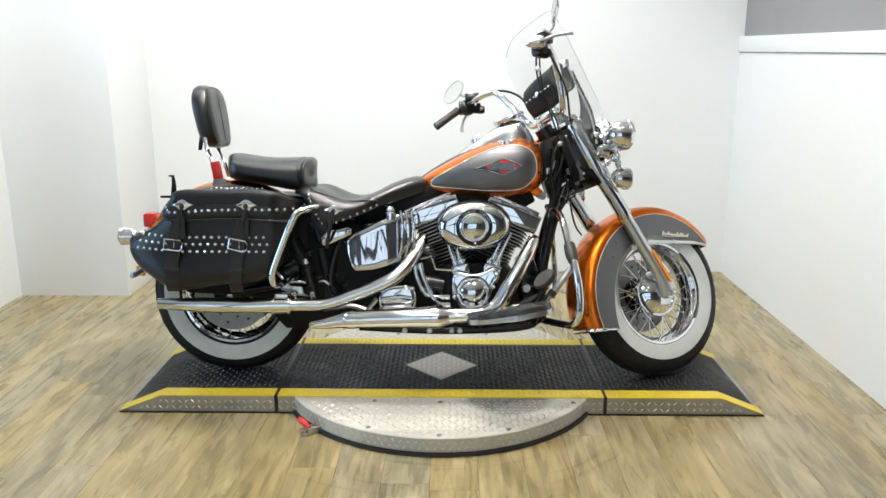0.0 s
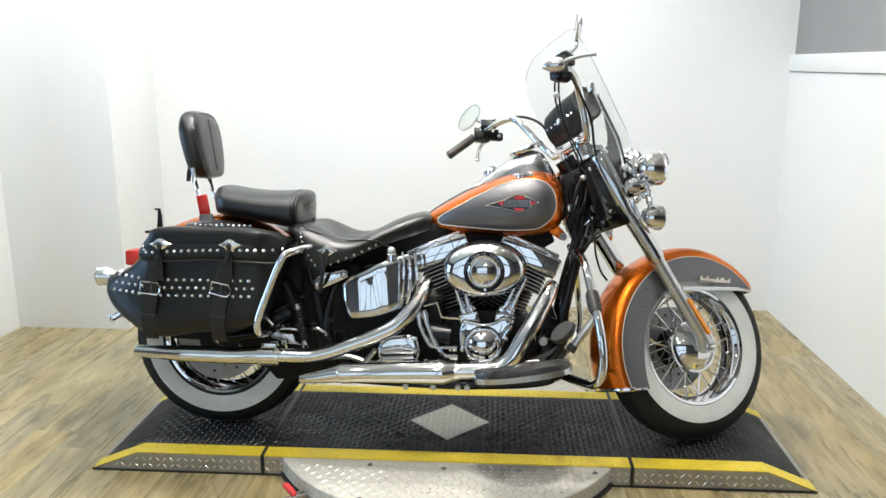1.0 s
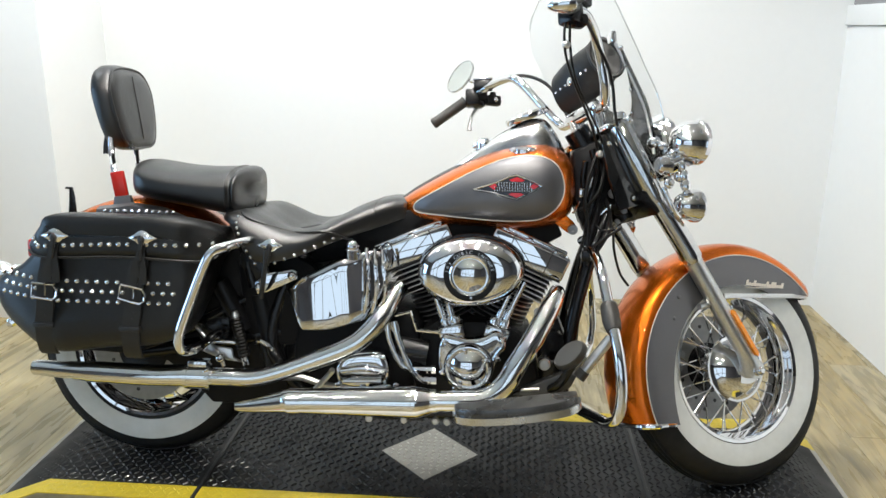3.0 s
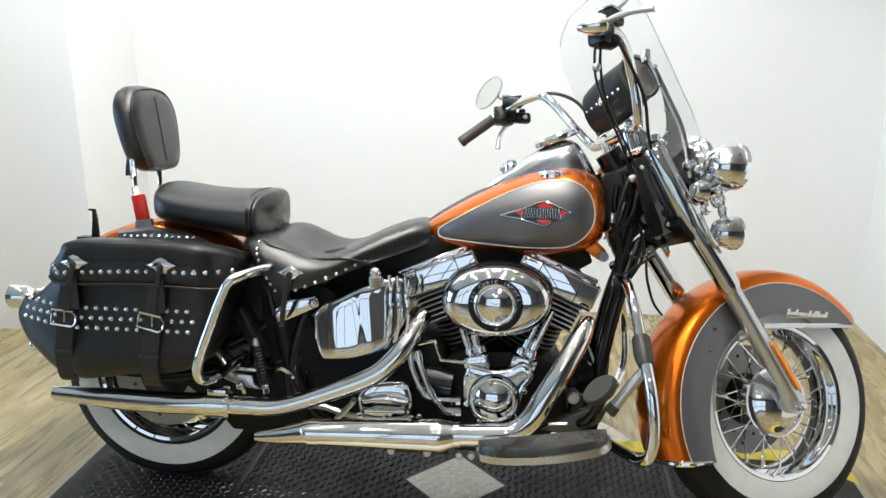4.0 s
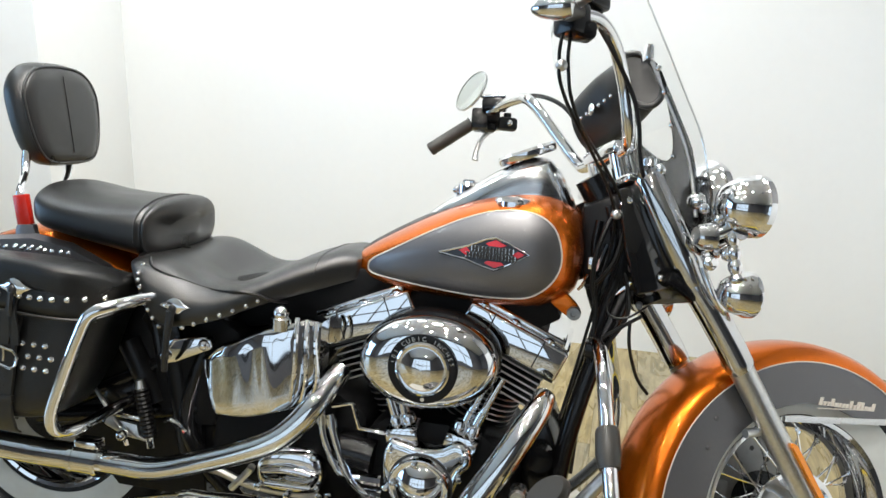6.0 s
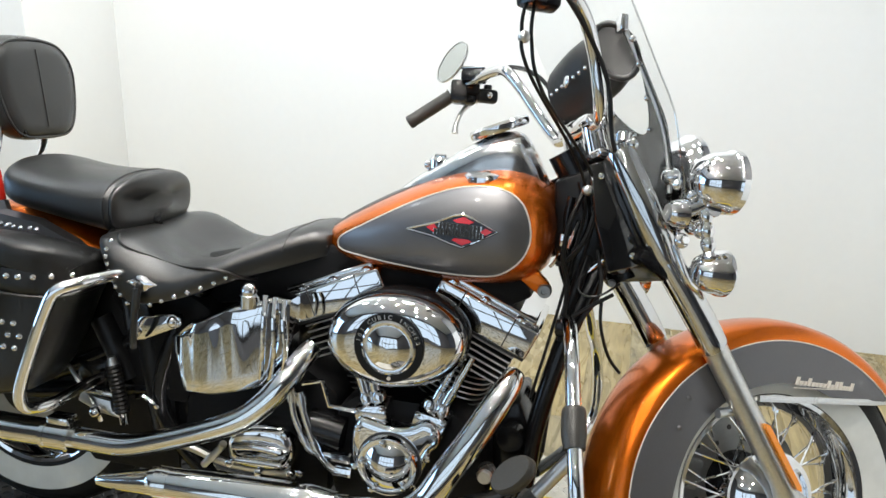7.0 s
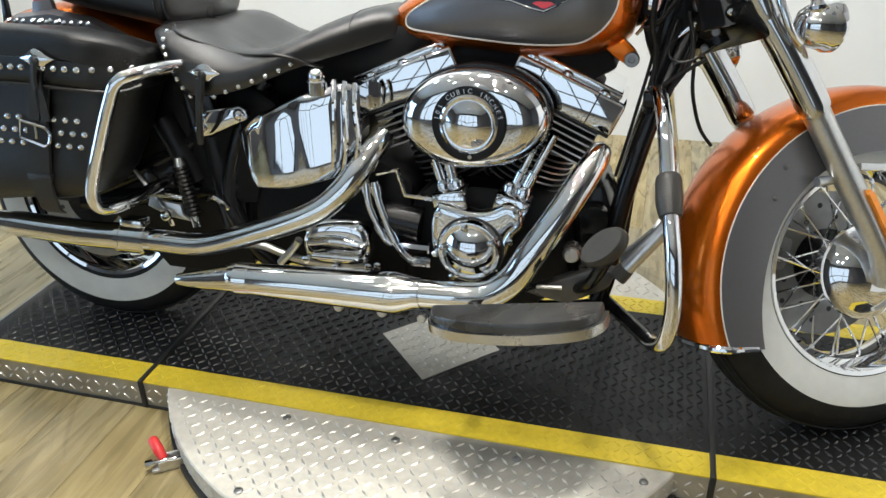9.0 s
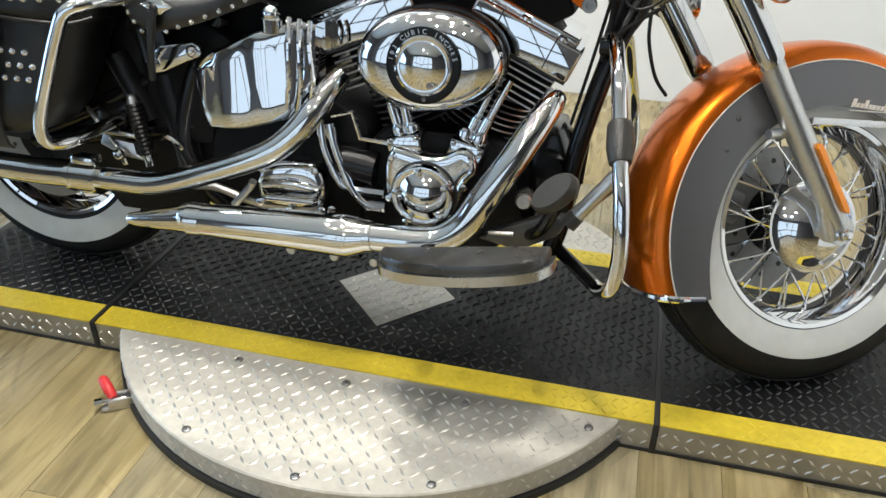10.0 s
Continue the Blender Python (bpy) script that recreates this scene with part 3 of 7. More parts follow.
GAP = 0.004
for x0, x1, tip in ((-TIPX, -SEAMX - GAP, -1), (-SEAMX + GAP, SEAMX - GAP, 0), (SEAMX + GAP, TIPX, 1)):
    plate = deck_section(x0, x1, "platform", tip)
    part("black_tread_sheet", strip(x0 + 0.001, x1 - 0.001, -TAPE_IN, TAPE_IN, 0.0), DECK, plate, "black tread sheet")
    for s in (-1, 1):
        part("yellow_stripe", strip(x0 + 0.0005, x1 - 0.0005, *sorted((s * TAPE_IN, s * HALF)), 0.0006), TAPE, plate, "yellow edge stripe")
    stuff_lugs(plate, grid_lugs(x0 + 0.014, x1 - 0.014, -TAPE_IN + 0.012, TAPE_IN - 0.01, lambda x: deck_top(x) - 0.0002, lambda x, y: not in_diamond(x, y, 0.152), slope=SLOPE), DECK_LUG, height=0.0036)
    for s in (-1, 1):
        stuff_lugs(plate, grid_lugs(x0 + 0.014, x1 - 0.014, min(s * TAPE_IN, s * HALF) + 0.01, max(s * TAPE_IN, s * HALF) - 0.01, lambda x: deck_top(x) + 0.0004, lambda x, y: True, slope=SLOPE), TAPE, height=0.0018)
    side_pts = []
    for i in range(int((x1 - x0 - 0.02) / 0.024) + 1):
        for j in range(2):
            x, z = x0 + 0.012 + i * 0.024, 0.022 + j * 0.024
            if z < deck_top(x) - 0.014:
                side_pts.append((Matrix.Translation((x, -HALF - 0.0002, z)) @ Matrix.Rotation(radians(90), 4, "X"), 45 if (i + j) % 2 else -45))
    stuff_lugs(plate, side_pts, TREAD_LUG, length=0.019, width=0.006, height=0.0022)
    part("base_strip", box(x0, x1, -HALF - 0.003, -HALF + 0.02, 0.0005, 0.007), SEAM, plate)
for s in (-1, 1):
    part("seam_strip", merge(box(s * SEAMX - 0.0055, s * SEAMX + 0.0055, -HALF - 0.005, HALF + 0.003, DECK_Z - 0.03, DECK_Z + 0.0045, 0.002), box(s * SEAMX - 0.006, s * SEAMX + 0.006, -HALF - 0.005, -HALF + 0.01, 0.0, DECK_Z + 0.003, 0.002)), SEAM, ramp_thing, "black rubber seam strip")
diamond = part("diamond_plate", loft([[Vector((x, y, DECK_Z + h)) for x, y in ((-0.142, 0), (0, -0.147), (0.142, 0), (0, 0.147))] for h in (-0.002, 0.0012)]), TREAD_STEEL, ramp_thing, "bare steel diamond inlay")
stuff_lugs(diamond, grid_lugs(-0.13, 0.13, -0.13, 0.13, DECK_Z + 0.001, lambda x, y: in_diamond(x, y, 0.128), pitch=0.02), TREAD_LUG, height=0.0015)

turntable = tagged(new("turntable"), "round tread-plate steel turntable under the ramp", "turntable")
DISC_R, DISC_Z = 0.615, 0.066
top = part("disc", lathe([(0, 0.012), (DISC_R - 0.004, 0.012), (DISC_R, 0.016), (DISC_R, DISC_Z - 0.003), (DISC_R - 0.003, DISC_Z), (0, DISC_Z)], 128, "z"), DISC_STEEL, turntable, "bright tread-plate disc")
part("rubber_skirt", lathe([(DISC_R - 0.02, 0.0), (DISC_R + 0.008, 0.0), (DISC_R + 0.007, 0.012), (DISC_R - 0.02, 0.013)], 128, "z", closed=True), SEAM, turntable, "black rubber base ring")
outer = lambda x, y: HALF + 0.012 < abs(y) and math.hypot(x, y) < DISC_R - 0.016
stuff_lugs(top, grid_lugs(-0.6, 0.6, -0.605, 0.605, DISC_Z - 0.0002, outer, pitch=0.0235), TREAD_LUG, length=0.024, width=0.0068, height=0.0024)
rim_pts = []
for i in range(150):
    for j in range(2):
        a = 2 * math.pi * (i + 0.5 * j) / 150
        m = Matrix.Rotation(a, 4, "Z") @ Matrix.Translation((DISC_R + 0.0002, 0, 0.028 + j * 0.02)) @ Matrix.Rotation(radians(90), 4, "Y")
        rim_pts.append((m, 45 if (i + j) % 2 else -45))
stuff_lugs(top, rim_pts, TREAD_LUG, length=0.02, width=0.007, height=0.0014)
screw = mesh_of("screw_head", lathe([(0, 0), (0.009, 0), (0.0085, 0.002), (0.005, 0.0035), (0.0045, 0.001), (0, 0.001)], 12, "z"), CALIPER)
for a, r in ((-126, 0.407), (-90, 0.339), (-54, 0.413), (-35, 0.588), (-114, 0.590), (-90, 0.593), (-67, 0.596), (62, 0.42), (118, 0.42), (95, 0.55)):
    ob = new("screw_head", screw)
    ob.parent = top
    ob.location = (r * math.cos(radians(a)), r * math.sin(radians(a)), DISC_Z)
clamp = tagged(new("floor_clamp"), "small steel toggle clamp with a red handle on the floor", "clamp")
cp = Matrix.Translation((-0.452, -0.458, 0)) @ Matrix.Rotation(radians(34), 4, "Z")
part("foot", moved(box(-0.03, 0.045, -0.013, 0.013, 0.0, 0.010, 0.003), cp), SATIN, clamp)
part("bracket", moved(merge(box(-0.015, 0.045, -0.015, -0.010, 0.009, 0.028, 0.002), box(-0.015, 0.045, 0.010, 0.015, 0.009, 0.028, 0.002)), cp), SATIN, clamp)
part("spindle", moved(merge(tube([(-0.038, 0, 0.019), (0.02, 0, 0.019)], 0.0055), tube([(-0.040, 0, 0.019), (-0.026, 0, 0.019)], 0.009, 8)), cp), CHROME, clamp, "bright threaded spindle")
part("handle", moved(tube([(-0.004, 0.002, 0.022), (-0.012, 0.020, 0.034), (-0.020, 0.042, 0.042), (-0.022, 0.048, 0.044)], [0.008, 0.0115, 0.0105, 0.006], 12), cp), REDGRIP, clamp, "red plastic-dipped handle")


# ---- motorcycle ----
# bike axes: x ahead, y to its left, z up from the tyres; it leans on its stand and its front end is turned left
RAKE, TURNED = radians(32), radians(30)
AXIS = Vector((-math.sin(RAKE), 0, math.cos(RAKE)))
FOOT = Vector((0.97, 0, 0))
STEER = Matrix.Translation(FOOT) @ Matrix.Rotation(TURNED, 4, AXIS) @ Matrix.Translation(-FOOT)
STEER_LOW = Matrix.Translation((-0.003, 0, -0.0113)) @ STEER  # sliders, wheel and fender
bike = tagged(new("motorcycle"), "orange and grey cruiser motorcycle with studded leather bag on a ramp", "motorcycle")
bike.matrix_world = Matrix.Translation((0.01, -0.04, 0.0715)) @ Matrix.Rotation(radians(-7), 4, "X")
WB_R, WB_F, AXLE_Z = -0.816, 0.818, 0.317


# wheels
def wheel(name, x, turned, disc_side, dome, band=0.0):
    """band: how much further out the white band lies."""
    c = (x, 0, AXLE_Z)
    half = [(0.196, -0.046), (0.202, -0.054), (0.199, -0.060), (0.191, -0.057), (0.186, -0.044), (0.175, -0.030), (0.170, -0.012)]
    prof = half + [(r, -y) for r, y in reversed(half)] + [(0.19, 0.02), (0.19, -0.02)]
    rim = part(name, lathe(prof, 72, "y", c, True), CHROME, bike, "chrome laced wheel", turned)
    t = [(0.197, -0.046), (0.202, -0.057), (0.228, -0.0625), (0.255, -0.0635), (0.281, -0.058), (0.300, -0.044), (0.312, -0.024)]
    part("tyre", lathe(t + [(0.3165, 0)] + [(r, -y) for r, y in reversed(t)] + [(0.21, 0.03), (0.21, -0.03)], 96, "y", c, True), RUBBER, rim, "black tyre", turned)
    part("tread_rib", merge(*[lathe([(0.3145 - abs(q) * 0.16, q - 0.004), (0.3185 - abs(q) * 0.18, q - 0.0035), (0.3185 - abs(q) * 0.18, q + 0.0035), (0.3145 - abs(q) * 0.16, q + 0.004)], 96, "y", c, True) for q in (-0.027, -0.013, 0.0, 0.013, 0.027)]), RUBBER, rim, "", turned)
    for s in (-1, 1):
        part("whitewall", lathe([(0.2015 + band, s * (0.0580 + band * 0.3)), (0.228 + band, s * 0.0645), (0.250 + band, s * 0.0652), (0.2585 + band, s * 0.0642), (0.257 + band, s * 0.058), (0.235, s * 0.059), (0.203 + band, s * 0.055)], 96, "y", c, True), WHITEWALL, rim, "clean white sidewall band", turned)
    hub = part("hub", lathe([(0.0, -0.055), (0.042, -0.055), (0.044, -0.043), (0.03, -0.038), (0.027, 0.0), (0.03, 0.038), (0.044, 0.043), (0.042, 0.055), (0, 0.055)], 32, "y", c), CHROME, rim, "chrome hub", turned)
    if dome:
        part("hub_cover", lathe([(0.0, -0.088), (0.018, -0.087), (0.045, -0.080), (0.068, -0.066), (0.078, -0.056), (0.083, -0.054), (0.090, -0.052), (0.092, -0.047), (0.088, -0.043), (0.0, -0.043)], 56, "y", c), CHROME, rim, "domed chrome hub cover", turned)
    d = part("brake_disc", lathe([(0.062, disc_side * 0.066), (0.146, disc_side * 0.066), (0.146, disc_side * 0.071), (0.062, disc_side * 0.071)], 64, "y", c, True), CALIPER, rim, "drilled steel brake disc", turned)
    part("disc_carrier", lathe([(0.03, disc_side * 0.056), (0.07, disc_side * 0.064), (0.072, disc_side * 0.073), (0.03, disc_side * 0.068)], 40, "y", c, True), BLACK, rim, "", turned)
    for k in range(18):
        a = 2 * math.pi * k / 18
        r = 0.118 if k % 2 else 0.095
        part("disc_hole", lathe([(0, disc_side * 0.0655), (0.0055, disc_side * 0.0655), (0.0055, disc_side * 0.0717), (0, disc_side * 0.0717)], 10, "y", (x + r * math.cos(a), 0, AXLE_Z + r * math.sin(a))), SEAM, rim, "", turned)
    spoke = mesh_of("spoke", merge(tube([(0, 0, 0), (0, 0, 0.93)], 0.0021, 6), lathe([(0, 0.9), (0.0045, 0.9), (0.0045, 1.0), (0, 1.0)], 6, "z")), CHROME)
    for k in range(40):
        a = 2 * math.pi * k / 40
        s = -1 if k % 2 else 1
        twist = radians(42) * (1 if (k // 2) % 2 else -1)
        p = Vector((x + 0.041 * math.cos(a + twist), s * 0.045, AXLE_Z + 0.041 * math.sin(a + twist)))
        q = Vector((x + 0.180 * math.cos(a), s * 0.010, AXLE_Z + 0.180 * math.sin(a)))
        ob = new("spoke", spoke)
        ob.parent = rim
        m = Matrix.Translation(p) @ (q - p).to_track_quat("Z", "Y").to_matrix().to_4x4() @ Matrix.Diagonal((1, 1, (q - p).length, 1))
        ob.matrix_basis = STEER_LOW @ m if turned else m
    return rim


wheel("front_wheel", WB_F, "low", 1, True)
rear_wheel = wheel("rear_wheel", WB_R, False, -1, False, 0.008)
part("drive_pulley", lathe([(0.03, 0.075), (0.150, 0.075), (0.152, 0.082), (0.152, 0.108), (0.146, 0.112), (0.03, 0.108)], 64, "y", (WB_R, 0, AXLE_Z), True), BLACK, rear_wheel, "black belt drive pulley")


# front fender: deep skirted, orange crown and grey sides
def fender_end(r):
    """The angle at which the skirt's level lower edge meets the radius r."""
    return math.pi + math.asin(0.137 / r)


FENDER_START = radians(35)
FU = [i / 48 for i in range(49)]


def fender_inner(u):
    a = FENDER_START + radians(170) * u
    k = max(0.0, (u - 0.66) / 0.34)
    return max(0.224, 0.196 / max(math.sin(a), 0.05)) if a < radians(90) else 0.224 + 0.036 * k * k


def fender_crown(u):
    a = FENDER_START + radians(170) * u
    return 0.347 + 0.014 * max(0.0, (a - radians(120)) / radians(80))


def fpoint(u, r, y):
    a = FENDER_START + (fender_end(max(r, 0.2)) - FENDER_START) * u
    return Vector((WB_F + r * math.cos(a), y, AXLE_Z + r * math.sin(a)))


def fender_shell(samples, thick=0.003):
    """samples(u): (radius, y) points of the outer side; the shell gets an inner side too."""
    rings = []
    for u in FU:
        pts = samples(u)
        rings.append([fpoint(u, r, y) for r, y in pts] + [fpoint(u, r - thick, y * 0.97) for r, y in reversed(pts)])
    return loft(rings)


def crown_pts(u):
    c = fender_crown(u)
    h = max(fender_inner(u), c - 0.043)
    k = max(0.02, min(1.0, (c - h) / 0.043))
    w = 0.45 + 0.55 * k
    return [(c - 0.043 * k, -0.0855 * w), (c - 0.030 * k, -0.083 * w), (c - 0.017 * k, -0.074 * w), (c - 0.007 * k, -0.056 * w), (c - 0.002 * k, -0.030 * w), (c, 0), (c - 0.002 * k, 0.030 * w), (c - 0.007 * k, 0.056 * w), (c - 0.017 * k, 0.074 * w), (c - 0.030 * k, 0.083 * w), (c - 0.043 * k, 0.0855 * w)]


front_fender = part("front_fender", fender_shell(crown_pts), ORANGE, bike, "skirted front fender in candy orange", "low")
for s in (-1, 1):
    rings = []
    for u in FU:
        c, i = fender_crown(u), fender_inner(u)
        top_r = max(i + 0.001, c - 0.0415)
        w = 0.45 + 0.55 * max(0.02, min(1.0, (c - max(i, c - 0.043)) / 0.043))
        rings.append([fpoint(u, r, s * y * w) for r, y in ((top_r, 0.0862), ((top_r + i) / 2, 0.0875), (i, 0.0865), (i, 0.0835), ((top_r + i) / 2, 0.0845), (top_r, 0.0832))])
    part("side_panel", loft(rings), GREY, front_fender, "grey painted fender side", "low")
    part("pinstripe", tube([fpoint(u, max(fender_inner(u), fender_crown(u) - 0.0415), s * 0.0868 * (0.45 + 0.55 * max(0.02, min(1.0, (fender_crown(u) - max(fender_inner(u), fender_crown(u) - 0.043)) / 0.043)))) for u in FU[1:]], 0.0014, 6, curve=False), STRIPE, front_fender, "cream pinstripe", "low")
    z = AXLE_Z + 0.194
    part("chrome_trim", loft([[Vector((WB_F + dx, s * (y + d), z + h)) for d, h in ((-0.004, -0.006), (0.004, -0.006), (0.006, 0.0), (0.004, 0.006), (-0.004, 0.006))] for dx, y in ((-0.06, 0.0885), (0.04, 0.0890), (0.14, 0.0885), (0.205, 0.080), (0.255, 0.058), (0.285, 0.03), (0.294, 0.002))]), POLISHED, front_fender, "bright fender edge trim", "low")
    low = [fpoint(1.0, r, s * 0.087) for r in (0.272, 0.298, 0.325)] + [fpoint(1.0, 0.35, s * 0.06), fpoint(1.0, 0.359, 0)]
    part("chrome_tip", tube([tuple(p) for p in low], [0.006, 0.006, 0.007, 0.008, 0.008], 8), CHROME, front_fender, "chrome lower fender tip", "low")
    for dx, dz in ((-0.205, 0.19), (-0.222, 0.135)):
        part("rivet", ball((WB_F + dx, s * 0.089, AXLE_Z + dz), 0.005, (1, 0.5, 1), 10, 6), GREY, front_fender, "", "low")
# model script on the fender side, as plain light strokes
strokes = []
for k in range(15):
    cx, z0 = 0.836 + 0.0086 * k, 0.540 - 0.0006 * k
    h = 0.0150 if k in (0, 3, 8, 10, 11, 14) else 0.0082
    strokes.append(loft([[Vector((cx + a + 0.35 * b, y, z0 + b)) for a, b in ((0, 0), (0.0062, 0), (0.0062, h), (0, h))] for y in (-0.0905, -0.0875)]))
strokes.append(box(0.834, 0.962, -0.0902, -0.0875, 0.5325, 0.5345))
part("script_badge", merge(*strokes), STRIPE, front_fender, "light script badge", "low")
for s in (-1, 1):
    part("fender_brace", tube([(WB_F - 0.155, s * 0.105, AXLE_Z + 0.165), (WB_F - 0.12, s * 0.1, AXLE_Z + 0.17), (WB_F - 0.1, s * 0.085, AXLE_Z + 0.175)], 0.009, 10), SATIN, front_fender, "", "low")

# fork
RK = Vector((math.sin(RAKE), 0, -math.cos(RAKE)))
fork = part("fork", merge(moved(box(-0.035, 0.035, -0.13, 0.13, -0.014, 0.014, 0.008), Matrix.Translation((0.51, 0, 0.735)) @ Matrix.Rotation(RAKE, 4, "Y")), tube([(0.375, 0, 0.95), (0.52, 0, 0.72)], 0.035, 16)), BLACK, bike, "black fork yokes", True)
FT = Vector((0.432, 0, 0.945))
for s in (-1, 1):
    off = Vector((0, s * 0.112, 0))
    at = lambda d: tuple(FT + off + RK * d)
    cov = lambda q: (0.434 + 0.101 * q, s * 0.112, 0.940 - 0.188 * q)
    part("fork_shroud", slab([(0.384, 0.908), (0.425, 0.926), (0.452, 0.880), (0.520, 0.748), (0.505, 0.738), (0.473, 0.727), (0.430, 0.716), (0.402, 0.800)], s * 0.100 - 0.006, s * 0.100 + 0.006, 0.004), SHROUD, fork, "gloss black fork shroud", True)
    for bx, bz, br in ((0.406, 0.889, 0.0065), (0.474, 0.750, 0.0065)):
        part("shroud_bolt", ball((bx, s * 0.107, bz), br, (1, 0.6, 1), u=12, v=8), CHROME, fork, "", True)
    part("fork_cover", merge(tube([cov(0.0), cov(0.03), cov(1.0), cov(1.05)], [0.027, 0.030, 0.030, 0.028], 28, curve=False), tube([cov(-0.035), cov(0.004)], 0.022, 20)), FORK_CHROME, fork, "chrome upper fork cover", True)
    part("fork_sleeve", tube([cov(0.95), (0.541, s * 0.112, 0.743), (0.575, s * 0.112, 0.695), (0.612, s * 0.112, 0.640), (0.637, s * 0.113, 0.600), (0.641, s * 0.113, 0.594)], [0.026, 0.028, 0.028, 0.028, 0.0275, 0.025], 24), FORK_CHROME, fork, "chrome lower fork sleeve", True)
    part("fork_slider", tube([at(0.35), at(0.37), at(0.385), at(0.40), at(0.43), at(0.60), at(0.70), at(0.735)], [0.027, 0.027, 0.0285, 0.0245, 0.0235, 0.0235, 0.022, 0.020], 20, curve=False), SATIN, fork, "satin aluminium fork slider", "low")
    ax = Vector((WB_F + 0.002, s * 0.104, AXLE_Z - 0.010))
    part("axle_lug", merge(tube([tuple(ax + Vector((0.004, -s * 0.02, 0.01))), tuple(ax + Vector((0.004, s * 0.015, 0.01)))], 0.027, 18), tube([at(0.68), tuple(ax + Vector((0, 0, -0.004)))], 0.021, 14)), SATIN, fork, "", "low")
    part("axle_nut", lathe([(0, 0), (0.014, 0), (0.014, s * 0.016), (0.011, s * 0.018), (0.011, s * 0.03), (0.006, s * 0.036), (0, s * 0.037)], 8, "y", (ax.x, ax.y + s * 0.008, ax.z + 0.004)), CHROME, fork, "chrome axle nut", "low")
    rp = lambda d, f: Vector(at(d + 0.010)) + Vector((math.cos(RAKE), 0, math.sin(RAKE))) * f + Vector((0, s * 0.0255, 0))
    refl = loft([[Vector((p.x, p.y + yy, p.z)) for p in (rp(0.555, 0.010), rp(0.562, 0.0145), rp(0.69, 0.0145), rp(0.698, 0.010), rp(0.69, 0.0045), rp(0.562, 0.0045))] for yy in (-0.006, 0.006)])
    part("reflector", refl, AMBER, fork, "amber side reflector", "low")
    part("fork_cap_bolt", merge(bolt(tuple(FT + off * 0.9 + Vector((0.015, -s * 0.0, 0.012))), 0.016, 0.018, "z", 12), ball((0.452, s * 0.13, 0.947), 0.0125)), CHROME, fork, "", True)
part("upper_yoke", box(0.395, 0.47, -0.12, 0.12, 0.922, 0.94, 0.008), CHROME, fork, "chrome upper fork yoke", True)
# caliper at the left slider
part("brake_caliper", moved(box(-0.055, 0.055, -0.02, 0.03, -0.035, 0.035, 0.012), Matrix.Translation((WB_F - 0.135, 0.085, AXLE_Z + 0.02)) @ Matrix.Rotation(0.3, 4, "Y")), CALIPER, fork, "brake caliper", True)

# headlamp group
lamps = part("lamp_bar", merge(tube([(0.585, -0.19, 0.835), (0.592, -0.1, 0.825), (0.60, 0, 0.82), (0.592, 0.1, 0.825), (0.585, 0.19, 0.835)], 0.013, 12), box(0.588, 0.612, -0.05, 0.05, 0.795, 0.845, 0.008), tube([(0.605, 0, 0.80), (0.605, 0, 0.88)], 0.018, 14)), CHROME, bike, "chrome lamp bracket", True)


def bullet_lamp(name, centre, r, depth, lens_mat, label, sub=None):
    x, y, z = centre
    body = lathe([(0.0, -depth), (r * 0.3, -depth * 0.98), (r * 0.62, -depth * 0.86), (r * 0.86, -depth * 0.55), (r * 0.97, -depth * 0.15), (r * 1.0, 0.0), (r * 1.06, 0.004), (r * 1.06, 0.016), (r * 0.95, 0.02), (r * 0.93, 0.012), (0, 0.012)], 40, "x", centre)
    b = part(name, body, CHROME, lamps, label, True)
    return b, part("lens", lathe([(0, 0.026), (r * 0.5, 0.023), (r * 0.9, 0.014), (r * 0.9, 0.010), (0, 0.010)], 32, "x", centre), lens_mat, lamps, "", True)


